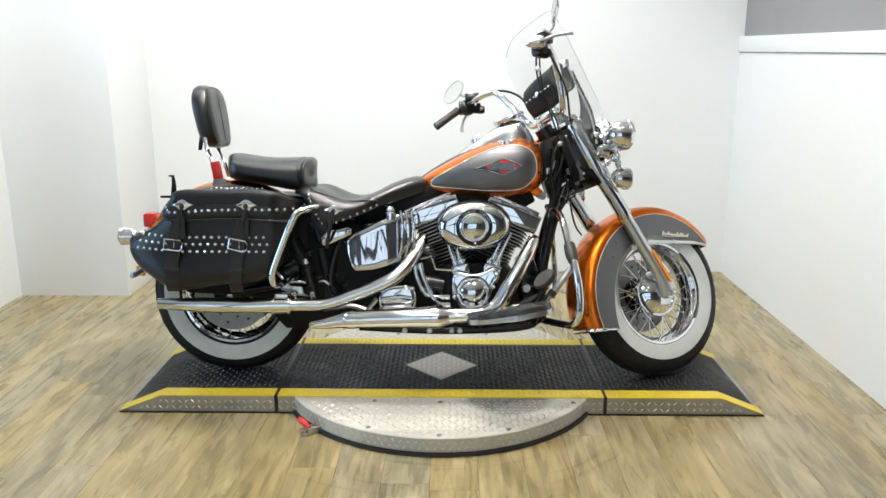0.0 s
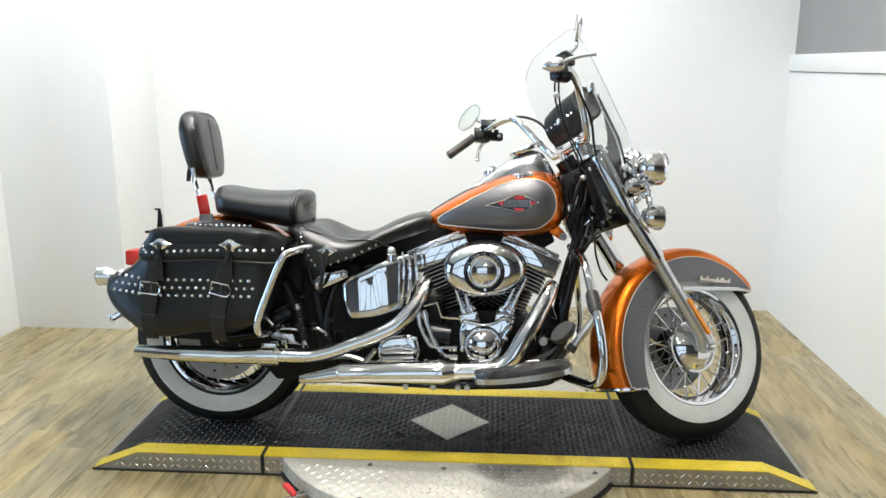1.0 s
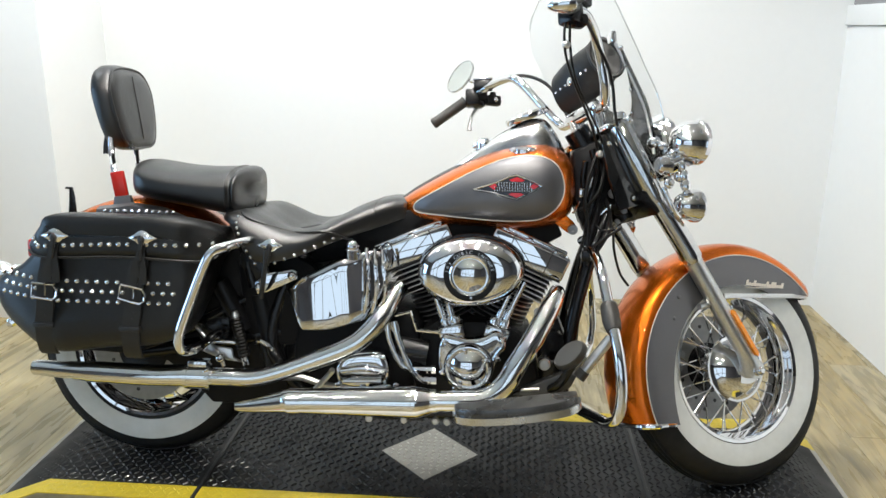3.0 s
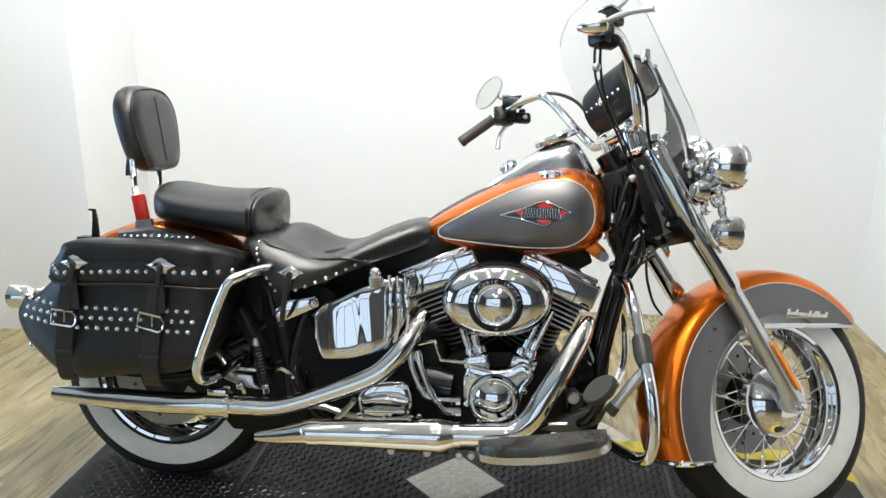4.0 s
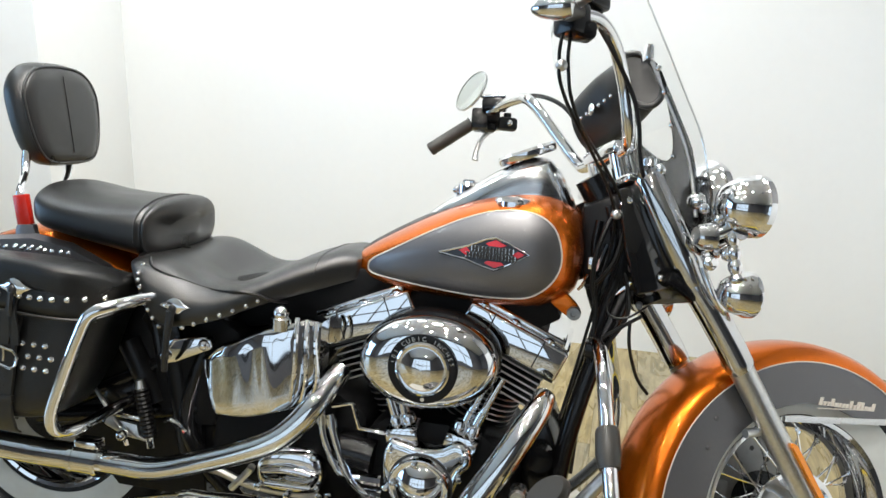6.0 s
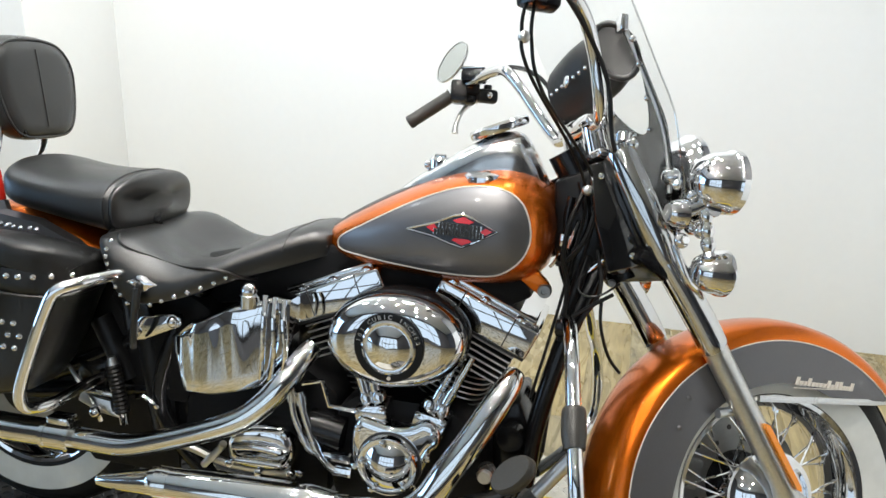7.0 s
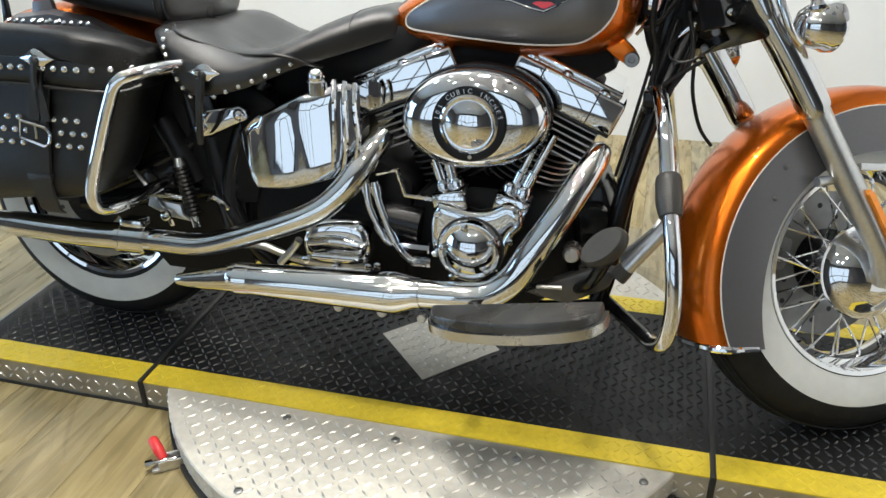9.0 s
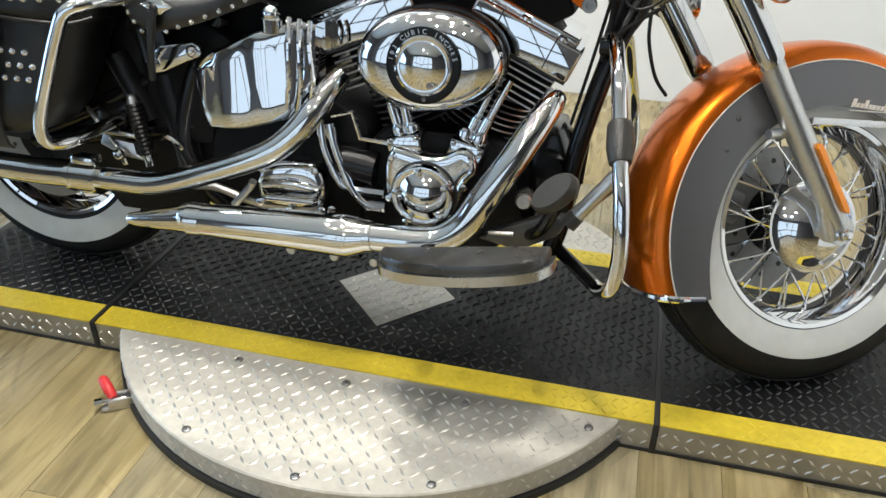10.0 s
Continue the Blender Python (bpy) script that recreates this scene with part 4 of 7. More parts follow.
bullet_lamp("headlamp", (0.620, 0.0, 0.915), 0.088, 0.042, LENS, "chrome headlamp shell")
for s in (-1, 1):
    bullet_lamp("passing_lamp", (0.604, s * 0.185, 0.886), 0.0545, 0.060, LENS, "chrome passing lamp shell")
    part("lamp_stem", tube([(0.574 + 0.0011 * k, s * 0.176, 0.838 - 0.0085 * k) for k in range(11)], [0.0135 if k % 3 else 0.0095 for k in range(11)], 14, curve=False), CHROME, lamps, "ridged chrome lamp stem", True, 30)
    part("lamp_socket", merge(lathe([(0, -0.02), (0.016, -0.02), (0.024, -0.006), (0.026, 0.012), (0.020, 0.016), (0, 0.016)], 20, "x", (0.528, s * 0.165, 0.826)), tube([(0.528, s * 0.165, 0.826), (0.56, s * 0.172, 0.838), (0.578, s * 0.178, 0.850)], 0.012, 12)), CHROME, lamps, "chrome lamp socket", True)
    part("signal_arm", tube([(0.527, s * 0.160, 0.770), (0.535, s * 0.165, 0.742), (0.550, s * 0.165, 0.712), (0.572, s * 0.155, 0.698)], [0.008, 0.0065, 0.0065, 0.008], 10), CHROME, lamps, "", True)
    part("arm_bolt", merge(ball((0.530, s * 0.178, 0.777), 0.014, (1, 0.7, 1)), bolt((0.530, s * 0.180, 0.777), 0.009, s * 0.014)), CHROME, lamps, "", True)
    for bx, by, bz, br in ((0.522, 0.168, 0.876, 0.010), (0.556, 0.180, 0.899, 0.012), (0.574, 0.182, 0.868, 0.012), (0.548, 0.172, 0.858, 0.009)):
        part("lamp_bolt", ball((bx, s * by, bz), br, u=12, v=8), CHROME, lamps, "", True)
    bullet_lamp("turn_signal", (0.612, s * 0.155, 0.727), 0.040, 0.046, AMBER, "chrome turn signal with amber lens")
    for nut_x, nut_y, nut_z, nut_r in ((0.592, 0.12, 0.83, 0.018), (0.575, 0.165, 0.80, 0.016), (0.598, 0.09, 0.812, 0.014)):
        part("lamp_nut", ball((nut_x, s * nut_y, nut_z), nut_r), CHROME, lamps, "", True)

# windscreen: clear above, smoked below
def screen_x(y, z):
    """Raked above the lamps, steeper below them, and bowed from side to side."""
    return (0.575 - (z - 0.95) * 0.50 if z > 1.0 else 0.55 + (1.0 - z) * 0.20) - 1.35 * y * y


def screen_half(z):
    return interp([(0.80, 0.09), (0.84, 0.15), (0.88, 0.195), (0.93, 0.212), (1.00, 0.206), (1.05, 0.204), (1.13, 0.212), (1.24, 0.212), (1.32, 0.185), (1.365, 0.12), (1.375, 0.05)], z)[0]


def screen_sheet(z0, z1, n=16):
    rings = []
    for i in range(n + 1):
        z = z0 + (z1 - z0) * i / n
        h = screen_half(z)
        ys = [-h + 2 * h * k / 16 for k in range(17)]
        rings.append([Vector((screen_x(y, z), y, z)) for y in ys] + [Vector((screen_x(y, z) - 0.004, y, z)) for y in reversed(ys)])
    return loft(rings)


def smoke_top(y):
    return 1.0 + 0.150 * min(1.0, abs(y) / 0.122) ** 1.9


def panel_foot(y):
    return 0.79 + 0.09 * (abs(y) / 0.124) ** 4


screen = part("windscreen", screen_sheet(0.81, 1.375, 30), CLEAR, bike, "clear windscreen with a smoked lower panel", True)
screen.visible_shadow = False
rings = []
for k in range(29):
    y = -0.124 + 0.248 * k / 28
    z0, z1 = panel_foot(y), smoke_top(y)
    zs = [z0 + (z1 - z0) * q / 12 for q in range(13)]
    rings.append([Vector((screen_x(y, z) - 0.008, y, z)) for z in zs] + [Vector((screen_x(y, z) - 0.011, y, z)) for z in reversed(zs)])
low = part("smoked_panel", loft(rings), SMOKED, screen, "smoked lower panel", True)
low.visible_shadow = False
for s in (-1, 1):
    part("screen_brace", tube([(screen_x(0.1, 1.185) - 0.01, s * 0.10, 1.185), (screen_x(0.1, 1.0) - 0.016, s * 0.105, 1.0), (screen_x(0.1, 0.88) - 0.02, s * 0.11, 0.87)], 0.0042, 8), SATIN, screen, "chrome windscreen brace", True)
    part("screen_clip", box(screen_x(0.1, 1.175) - 0.022, screen_x(0.1, 1.175) - 0.006, s * 0.1 - 0.014, s * 0.1 + 0.014, 1.16, 1.192, 0.004), CHROME, screen, "", True)
    part("screen_knob", ball((screen_x(0.1, 0.9) - 0.015, s * 0.11, 0.9), 0.018), CHROME, screen, "", True)
    for y in (0.03, 0.075, 0.105, 0.125):
        z = smoke_top(y) - 0.008
        part("screen_bolt", ball((screen_x(y, z) - 0.012, s * y, z), 0.0065, u=10, v=6), CHROME, screen, "", True)
part("panel_edge", tube([(screen_x(y, smoke_top(y)) - 0.0095, y, smoke_top(y)) for y in [-0.124 + 0.248 * k / 28 for k in range(29)]], 0.0016, 6, curve=False), SCREEN_EDGE, screen, "polished panel edge", True)
edge_pts = [(screen_x(s * screen_half(z), z) - 0.002, s * screen_half(z), z) for s, zs in ((-1, [0.83 + 0.53 * k / 14 for k in range(15)]), (1, [1.36 - 0.06 * k for k in range(2)])) for z in zs]
part("screen_edge", tube(edge_pts, 0.0018, 6, 2), SCREEN_EDGE, screen, "dark polished screen edge", True)
# leather pouch behind the screen
pouch_line = [(0.444, -0.050, 1.140), (0.445, 0.0, 1.130), (0.432, 0.06, 1.112), (0.42, 0.125, 1.09)]
rings = []
for k, p in enumerate(spline(pouch_line, 6)):
    u = k / 18
    r = 0.042 + 0.007 * math.sin(math.pi * min(1, u * 0.75))
    rings.append([p + Vector((0.86 * r * math.cos(a) - 0.35 * r * math.sin(a), (u - 1) * 0.55 * (0.86 * r * math.cos(a) - 0.35 * r * math.sin(a)), 1.30 * r * math.sin(a))) for a in (2 * math.pi * q / 24 for q in range(24))])
pouch = part("windscreen_pouch", loft(rings), LEATHER, screen, "black leather pouch with studs", True)
part("pouch_mouth", loft([[p + Vector((0, dy, 0)) for p in ([rings[0][0] * 0 + (v - Vector(pouch_line[0])) * k + Vector(pouch_line[0]) for v in rings[0]])] for dy, k in ((-0.001, 1.02), (-0.006, 1.0), (-0.006, 0.9), (-0.001, 0.88))], cap=False), STRAP, screen, "", True)
mouth = Vector(pouch_line[0]) + Vector((0, -0.006, 0))
part("pouch_face", loft([[mouth + (v - Vector(pouch_line[0])) * k + Vector((0, dy, 0)) for v in rings[0]] for k, dy in ((0.97, 0.002), (0.93, -0.003), (0.86, 0.003), (0.6, 0.012), (0.3, 0.015), (0.05, 0.016))]), VINYL, screen, "smooth leather end panel", True)
part("pouch_rim", tube([tuple(mouth + (v - Vector(pouch_line[0])) * 0.99) for v in rings[0] + rings[0][:1]], 0.0060, 10, curve=False), VINYL, screen, "", True)
for k in range(7):
    part("pouch_stud", ball((0.396 - 0.002 * k, -0.03 + 0.024 * k, 1.108 - 0.003 * k), 0.0045, u=8, v=6), CHROME, screen, "", True)
part("pouch_concho", ball((0.388, 0.045, 1.10), 0.013, (0.4, 1, 1), 14, 8), CHROME, screen, "", True)

# handlebar
BAR = [(0.150, 0.485, 1.083), (0.252, 0.440, 1.158), (0.285, 0.385, 1.178), (0.305, 0.30, 1.18), (0.325, 0.235, 1.16), (0.375, 0.17, 1.06), (0.40, 0.13, 1.005), (0.405, 0.09, 0.99)]
RBAR = [(0.150, -0.352, 1.122), (0.215, -0.285, 1.150), (0.275, -0.235, 1.165), (0.325, -0.19, 1.145), (0.360, -0.158, 1.09), (0.380, -0.140, 1.03), (0.395, -0.115, 0.995), (0.405, -0.08, 0.99)]
bar_pts = RBAR + list(reversed(BAR))
bar = part("handlebar", tube(bar_pts, 0.0127, 14), CHROME, bike, "chrome handlebar", True)
part("riser", merge(*[tube([(0.42, s * 0.05, 0.94), (0.405, s * 0.05, 1.0)], 0.02, 16) for s in (-1, 1)], box(0.385, 0.43, -0.075, 0.075, 0.985, 1.012, 0.008)), CHROME, bar, "chrome bar clamp", True)
SIDES = {
    1: dict(g0=(0.150, 0.485, 1.083), g1=(0.246, 0.443, 1.154), sw=(0.262, 0.428, 1.158), res=(0.285, 0.39, 1.175), lever=[(0.335, 0.40, 1.158), (0.318, 0.44, 1.152), (0.296, 0.455, 1.142), (0.273, 0.455, 1.116), (0.262, 0.455, 1.085), (0.260, 0.455, 1.062)], mirror=(0.255, 0.50, 1.252), stem=[(0.285, 0.405, 1.185), (0.30, 0.42, 1.205), (0.30, 0.46, 1.22), (0.268, 0.497, 1.245)]),
    -1: dict(g0=(0.150, -0.352, 1.122), g1=(0.205, -0.294, 1.146), sw=(0.205, -0.283, 1.135), res=(0.255, -0.245, 1.178), lever=[(0.20, -0.30, 1.15), (0.205, -0.345, 1.150), (0.222, -0.385, 1.148), (0.243, -0.418, 1.142), (0.248, -0.424, 1.142)], mirror=(0.325, -0.215, 1.325), stem=[(0.262, -0.24, 1.20), (0.29, -0.225, 1.235), (0.325, -0.20, 1.27), (0.322, -0.212, 1.31)]),
}
for s, q in SIDES.items():
    g0, g1 = Vector(q["g0"]), Vector(q["g1"])
    d = (g1 - g0)
    mid = lambda t: tuple(g0 + d * t)
    grip = part("grip", tube([mid(-0.02), mid(0.0), mid(0.05), mid(0.1), mid(0.92), mid(0.97)], [0.012, 0.0165, 0.0175, 0.0165, 0.0165, 0.0185], 18, curve=False), GRIP, bar, "black rubber grip", True)
    part("switch_housing", merge(moved(box(-0.022, 0.022, -0.024, 0.024, -0.026, 0.028, 0.008), Matrix.Translation(q["sw"]) @ Matrix.Rotation(-s * 0.4, 4, "Z")), moved(box(0.0, 0.038, -0.02, 0.02, -0.028, 0.0, 0.008), Matrix.Translation(q["sw"])), moved(ball((0.01, 0, 0.03), 0.012, (1, 1, 0.7), 10, 8), Matrix.Translation(q["sw"]))), BLACK, bar, "black switch housing", True)
    part("reservoir", moved(box(-0.03, 0.028, -0.02, 0.02, 0.0, 0.03, 0.007), Matrix.Translation(q["res"]) @ Matrix.Rotation(-s * 0.5, 4, "Z")), BLACK, bar, "", True)
    part("reservoir_cap", moved(box(-0.031, 0.029, -0.021, 0.021, 0.03, 0.036, 0.002), Matrix.Translation(q["res"]) @ Matrix.Rotation(-s * 0.5, 4, "Z")), CHROME, bar, "", True)
    part("lever", tube(q["lever"], [0.009, 0.008, 0.007, 0.006, 0.006, 0.009][-len(q["lever"]):], 10), SATIN, bar, "silver hand lever", True)
    m = Matrix.Translation(q["mirror"]) @ Matrix.Rotation(s * radians(25), 4, "Z") @ Matrix.Rotation(radians(8), 4, "Y") @ Matrix.Rotation(radians(-38 if s > 0 else 0), 4, "X")
    mirror = part("mirror", moved(lathe([(0, 0.016), (0.03, 0.014), (0.05, 0.006), (0.054, 0.0), (0.053, -0.003), (0, -0.003)], 32, "x", (0, 0, 0), scale=(1.12, 0.76)), m), CHROME, bar, "oval chrome mirror", True)
    part("mirror_glass", moved(lathe([(0, -0.0035), (0.05, -0.0035), (0.05, -0.0045), (0, -0.0045)], 32, "x", (0, 0, 0), scale=(1.12, 0.76)), m), MIRROR, bar, "", True)
    part("mirror_rim", moved(lathe([(0.0515, -0.002), (0.0545, -0.002), (0.0545, -0.006), (0.0515, -0.006)], 32, "x", (0, 0, 0), closed=True, scale=(1.12, 0.76)), m), SATIN, bar, "", True)
    part("mirror_stem", tube(q["stem"], 0.0055, 8), CHROME, bar, "", True)
# clutch perch and switch block on the left
part("clutch_perch", merge(box(0.300, 0.350, 0.395, 0.425, 1.135, 1.168, 0.009), tube([(0.325, 0.41, 1.165), (0.325, 0.41, 1.178)], 0.010, 12), box(0.262, 0.305, 0.400, 0.440, 1.150, 1.190, 0.008)), PLASTIC, bar, "black clutch perch and switch block", True)
part("perch_screw", ball((0.326, 0.393, 1.150), 0.008, u=10, v=8), CHROME, bar, "", True)
# chrome throttle housing on the right
part("throttle_housing", along(lathe([(0.0, -0.044), (0.007, -0.041), (0.015, -0.028), (0.0205, -0.010), (0.022, 0.008), (0.017, 0.020), (0, 0.024)], 24, "z"), (0.152, -0.358, 1.122), (0.239, -0.408, 1.128)), CHROME, bar, "chrome throttle housing", True)
# cables and hoses
def cable(pts, r=0.0045, turned=False, parent=None):
    return part("cable", tube(pts, r, 8, 8), HOSE, parent or bar, "black control cable", turned)


def sp(x, y, z):
    return tuple(STEER @ Vector((x, y, z)))


cable([sp(0.19, -0.285, 1.115), sp(0.185, -0.285, 1.07), sp(0.21, -0.26, 1.01), (0.425, -0.10, 0.90), (0.41, -0.085, 0.74), (0.385, -0.09, 0.60), (0.36, -0.10, 0.48)], 0.0031)
cable([sp(0.205, -0.28, 1.115), sp(0.205, -0.275, 1.06), sp(0.24, -0.24, 0.99), (0.445, -0.08, 0.89), (0.425, -0.07, 0.72), (0.40, -0.08, 0.60)], 0.0031)
cable([sp(0.25, -0.25, 1.17), sp(0.33, -0.19, 1.12), sp(0.385, -0.165, 1.04), sp(0.42, -0.13, 0.93), sp(0.50, -0.11, 0.82)], 0.0042)
cable([sp(0.29, 0.36, 1.17), sp(0.33, 0.25, 1.18), sp(0.38, 0.16, 1.13), sp(0.42, 0.12, 1.03), sp(0.43, 0.09, 0.93)], 0.005)

cable([(0.455, -0.05, 0.78), (0.47, -0.075, 0.70), (0.43, -0.09, 0.62), (0.40, -0.085, 0.50), (0.39, -0.075, 0.36)], 0.0045)
for p in (sp(0.19, -0.283, 1.06), (0.43, -0.1, 0.89)):
    part("cable_clamp", ball(p, 0.010), SATIN, bar)

# frame
frame_part = part("frame", merge(
    tube([(0.46, 0, 0.86), (0.515, 0, 0.72)], 0.042, 20),
    tube([(0.47, -0.03, 0.75), (0.415, -0.075, 0.60), (0.375, -0.095, 0.42), (0.355, -0.10, 0.25), (0.30, -0.105, 0.20), (0.0, -0.11, 0.185), (-0.32, -0.12, 0.20)], 0.0185, 14),
    tube([(0.47, 0.03, 0.75), (0.415, 0.075, 0.60), (0.375, 0.095, 0.42), (0.355, 0.10, 0.25), (0.30, 0.105, 0.20), (0.0, 0.11, 0.185), (-0.32, 0.12, 0.20)], 0.0185, 14),
    tube([(0.45, 0, 0.80), (0.2, 0, 0.70), (-0.1, 0, 0.66), (-0.38, -0.02, 0.58)], 0.022, 14),
    tube([(-0.3, -0.13, 0.20), (-0.42, -0.13, 0.34), (-0.40, -0.12, 0.5), (-0.34, -0.10, 0.62)], 0.02, 12),
    tube([(-0.40, -0.115, 0.40), (-0.6, -0.115, 0.36), (-0.80, -0.115, 0.325)], 0.022, 12),
    tube([(-0.38, -0.11, 0.55), (-0.6, -0.115, 0.43), (-0.80, -0.115, 0.335)], 0.02, 12),
    tube([(-0.40, 0.115, 0.40), (-0.6, 0.115, 0.36), (-0.80, 0.115, 0.325)], 0.022, 12),
    box(-0.40, -0.30, -0.12, 0.12, 0.22, 0.50, 0.02)), BLACK, bike, "black tubular frame")
# added slab, outlined to fit the camera's view, stands in for dark cables
part("neck_cover", slab([(0.364, 0.895), (0.432, 0.925), (0.478, 0.843), (0.530, 0.768), (0.530, 0.739), (0.490, 0.724), (0.450, 0.745), (0.437, 0.680), (0.407, 0.672), (0.388, 0.719), (0.374, 0.768)], -0.045, 0.045, 0.008), PLASTIC, frame_part, "black slab standing in for the cable tangle at the steering head")
for pts, r in (([(0.415, -0.048, 0.90), (0.432, -0.052, 0.84), (0.425, -0.052, 0.79)], 0.009), ([(0.445, -0.048, 0.88), (0.462, -0.052, 0.83), (0.485, -0.052, 0.79)], 0.010), ([(0.40, -0.05, 0.87), (0.395, -0.052, 0.82), (0.405, -0.05, 0.76)], 0.008)):
    part("neck_duct", tube(pts, r, 10), BLACK, frame_part)
for p, r in (((0.475, -0.055, 0.787), 0.014), ((0.505, -0.052, 0.742), 0.008), ((0.49, -0.05, 0.712), 0.007)):
    part("bolt_head", merge(bolt((p[0], p[1] + 0.006, p[2]), r, -0.014, "y", 12), lathe([(0, -0.014), (r * 0.5, -0.014), (r * 0.5, -0.018), (0, -0.018)], 6, "y", (p[0], p[1] + 0.006, p[2]))), CALIPER, frame_part)
for name, mat, pts, r in (
        ("neck_strip", CHROME, [(0.404, -0.07, 0.775), (0.412, -0.07, 0.800), (0.421, -0.068, 0.828)], 0.0065),
        ("neck_strip", CHROME, [(0.448, -0.058, 0.736), (0.458, -0.058, 0.746), (0.470, -0.058, 0.757)], 0.0028),
        ("neck_strip", CHROME, [(0.444, -0.058, 0.731), (0.456, -0.058, 0.741), (0.469, -0.058, 0.751)], 0.0022),
        ("neck_strip", SATIN, [(0.478, -0.055, 0.822), (0.488, -0.055, 0.806), (0.494, -0.055, 0.79)], 0.0035),
        ("neck_wire", HOSE, [(0.440, -0.06, 0.735), (0.430, -0.09, 0.708), (0.445, -0.10, 0.694), (0.473, -0.10, 0.699), (0.505, -0.09, 0.722)], 0.0022),
        ("neck_wire", HOSE, [(0.426, -0.10, 0.652), (0.455, -0.10, 0.674), (0.495, -0.09, 0.700)], 0.0038),
        ("neck_wire", HOSE, [(0.43, -0.075, 0.90), (0.405, -0.10, 0.83), (0.398, -0.10, 0.76), (0.41, -0.09, 0.70), (0.405, -0.10, 0.60)], 0.005),
        ("neck_wire", HOSE, [(0.45, -0.07, 0.87), (0.435, -0.09, 0.80), (0.405, -0.09, 0.755), (0.385, -0.085, 0.745)], 0.0045),
        ("neck_wire", HOSE, [(0.475, -0.09, 0.69), (0.478, -0.10, 0.642), (0.497, -0.09, 0.581), (0.522, -0.08, 0.546)], 0.0034)):
    part(name, tube(pts, r, 8), mat, frame_part)
part("frame_gusset", slab([(0.402, 0.78), (0.400, 0.69), (0.427, 0.694), (0.424, 0.72), (0.46, 0.738), (0.50, 0.745), (0.49, 0.80), (0.44, 0.86)], -0.056, -0.046, 0.003), BLACK, frame_part, "black frame gusset")
part("tank_bracket", merge(tube([(0.371, -0.06, 0.732), (0.380, -0.06, 0.744), (0.388, -0.06, 0.765)], [0.003, 0.0035, 0.003], 6), box(0.385, 0.40, -0.065, -0.05, 0.775, 0.80, 0.003)), CHROME, frame_part)
part("guard_clamp", merge(box(0.395, 0.435, -0.115, -0.065, 0.612, 0.642, 0.006), bolt((0.424, -0.115, 0.628), 0.009, -0.012, "y", 6)), BLACK, frame_part, "black guard clamp")
part("wiring_loom", tube([(0.44, -0.05, 0.76), (0.425, -0.065, 0.70), (0.41, -0.07, 0.64), (0.405, -0.06, 0.58)], 0.011, 10), PLASTIC, frame_part)

# tank
TANK = [(-0.095, 0.035, 0.752, 0.712), (-0.075, 0.065, 0.768, 0.704), (-0.03, 0.10, 0.797, 0.698), (0.05, 0.135, 0.842, 0.691), (0.13, 0.158, 0.880, 0.687), (0.21, 0.170, 0.905, 0.684), (0.28, 0.170, 0.914, 0.688), (0.325, 0.158, 0.903, 0.699), (0.355, 0.132, 0.880, 0.717), (0.370, 0.095, 0.850, 0.740), (0.376, 0.05, 0.825, 0.765)]
TANK_N = 2.7


def tank_side(x, z):
    w, zt, zb = smooth(TANK, x)
    k = min(0.999, abs((z - (zt + zb) / 2) / ((zt - zb) / 2)))
    return w * (1 - k ** TANK_N) ** (1 / TANK_N)


def super_ring(x, w, zt, zb, n, k=40):
    ring = []
    for q in range(k):
        a = 2 * math.pi * q / k
        ca, sa = math.cos(a), math.sin(a)
        ring.append(Vector((x, w * math.copysign(abs(ca) ** (2 / n), ca), (zt + zb) / 2 + (zt - zb) / 2 * math.copysign(abs(sa) ** (2 / n), sa))))
    return ring


tank = part("fuel_tank", loft([super_ring(x, *smooth(TANK, x), TANK_N, 64) for x in [-0.095 + 0.471 * i / 40 for i in range(41)]]), ORANGE, bike, "teardrop fuel tank in candy orange", degrees=60)
DROP = [(-0.049, 0.742), (-0.038, 0.759), (0.012, 0.789), (0.091, 0.833), (0.157, 0.864), (0.208, 0.880), (0.257, 0.885), (0.297, 0.878), (0.325, 0.856), (0.339, 0.818), (0.338, 0.783), (0.32, 0.751), (0.286, 0.726), (0.246, 0.719), (0.173, 0.717), (0.094, 0.721), (0.012, 0.726), (-0.038, 0.730)]


def on_tank(x, z, off):
    return Vector((x, -tank_side(x, z) - off, z))


def tank_patch(outline, off, rings=10):
    cx, cz = sum(p[0] for p in outline) / len(outline), sum(p[1] for p in outline) / len(outline)
    out = []
    for k in range(rings + 1):
        t = max(0.001, k / rings)
        out.append([on_tank(cx + (p[0] - cx) * t, cz + (p[1] - cz) * t, off) for p in outline])
    return loft(out)


drop = [(p.x, p.y) for p in spline([(x, z, 0) for x, z in DROP], 5, True)]
part("tank_panel", tank_patch(drop, 0.0012, 14), GREY, tank, "grey teardrop tank panel", degrees=80)
part("pinstripe", tube([tuple(on_tank(x, z, 0.0012)) for x, z in drop + drop[:1]], 0.0018, 6, curve=False), STRIPE, tank, "cream pinstripe")
EMB = [(0.111, 0.797), (0.168, 0.816), (0.202, 0.832), (0.220, 0.836), (0.238, 0.830), (0.283, 0.810), (0.245, 0.788), (0.220, 0.776), (0.196, 0.781), (0.163, 0.791)]
badge = part("tank_badge", loft([[on_tank(x, z, o) for x, z in EMB] for o in (0.001, 0.0045)]), BADGE_DARK, tank, "diamond-shaped chrome and red tank badge")
part("badge_rim", tube([tuple(on_tank(x, z, 0.0045)) for x, z in EMB + EMB[:1]], 0.0022, 6, curve=False), CHROME, tank)
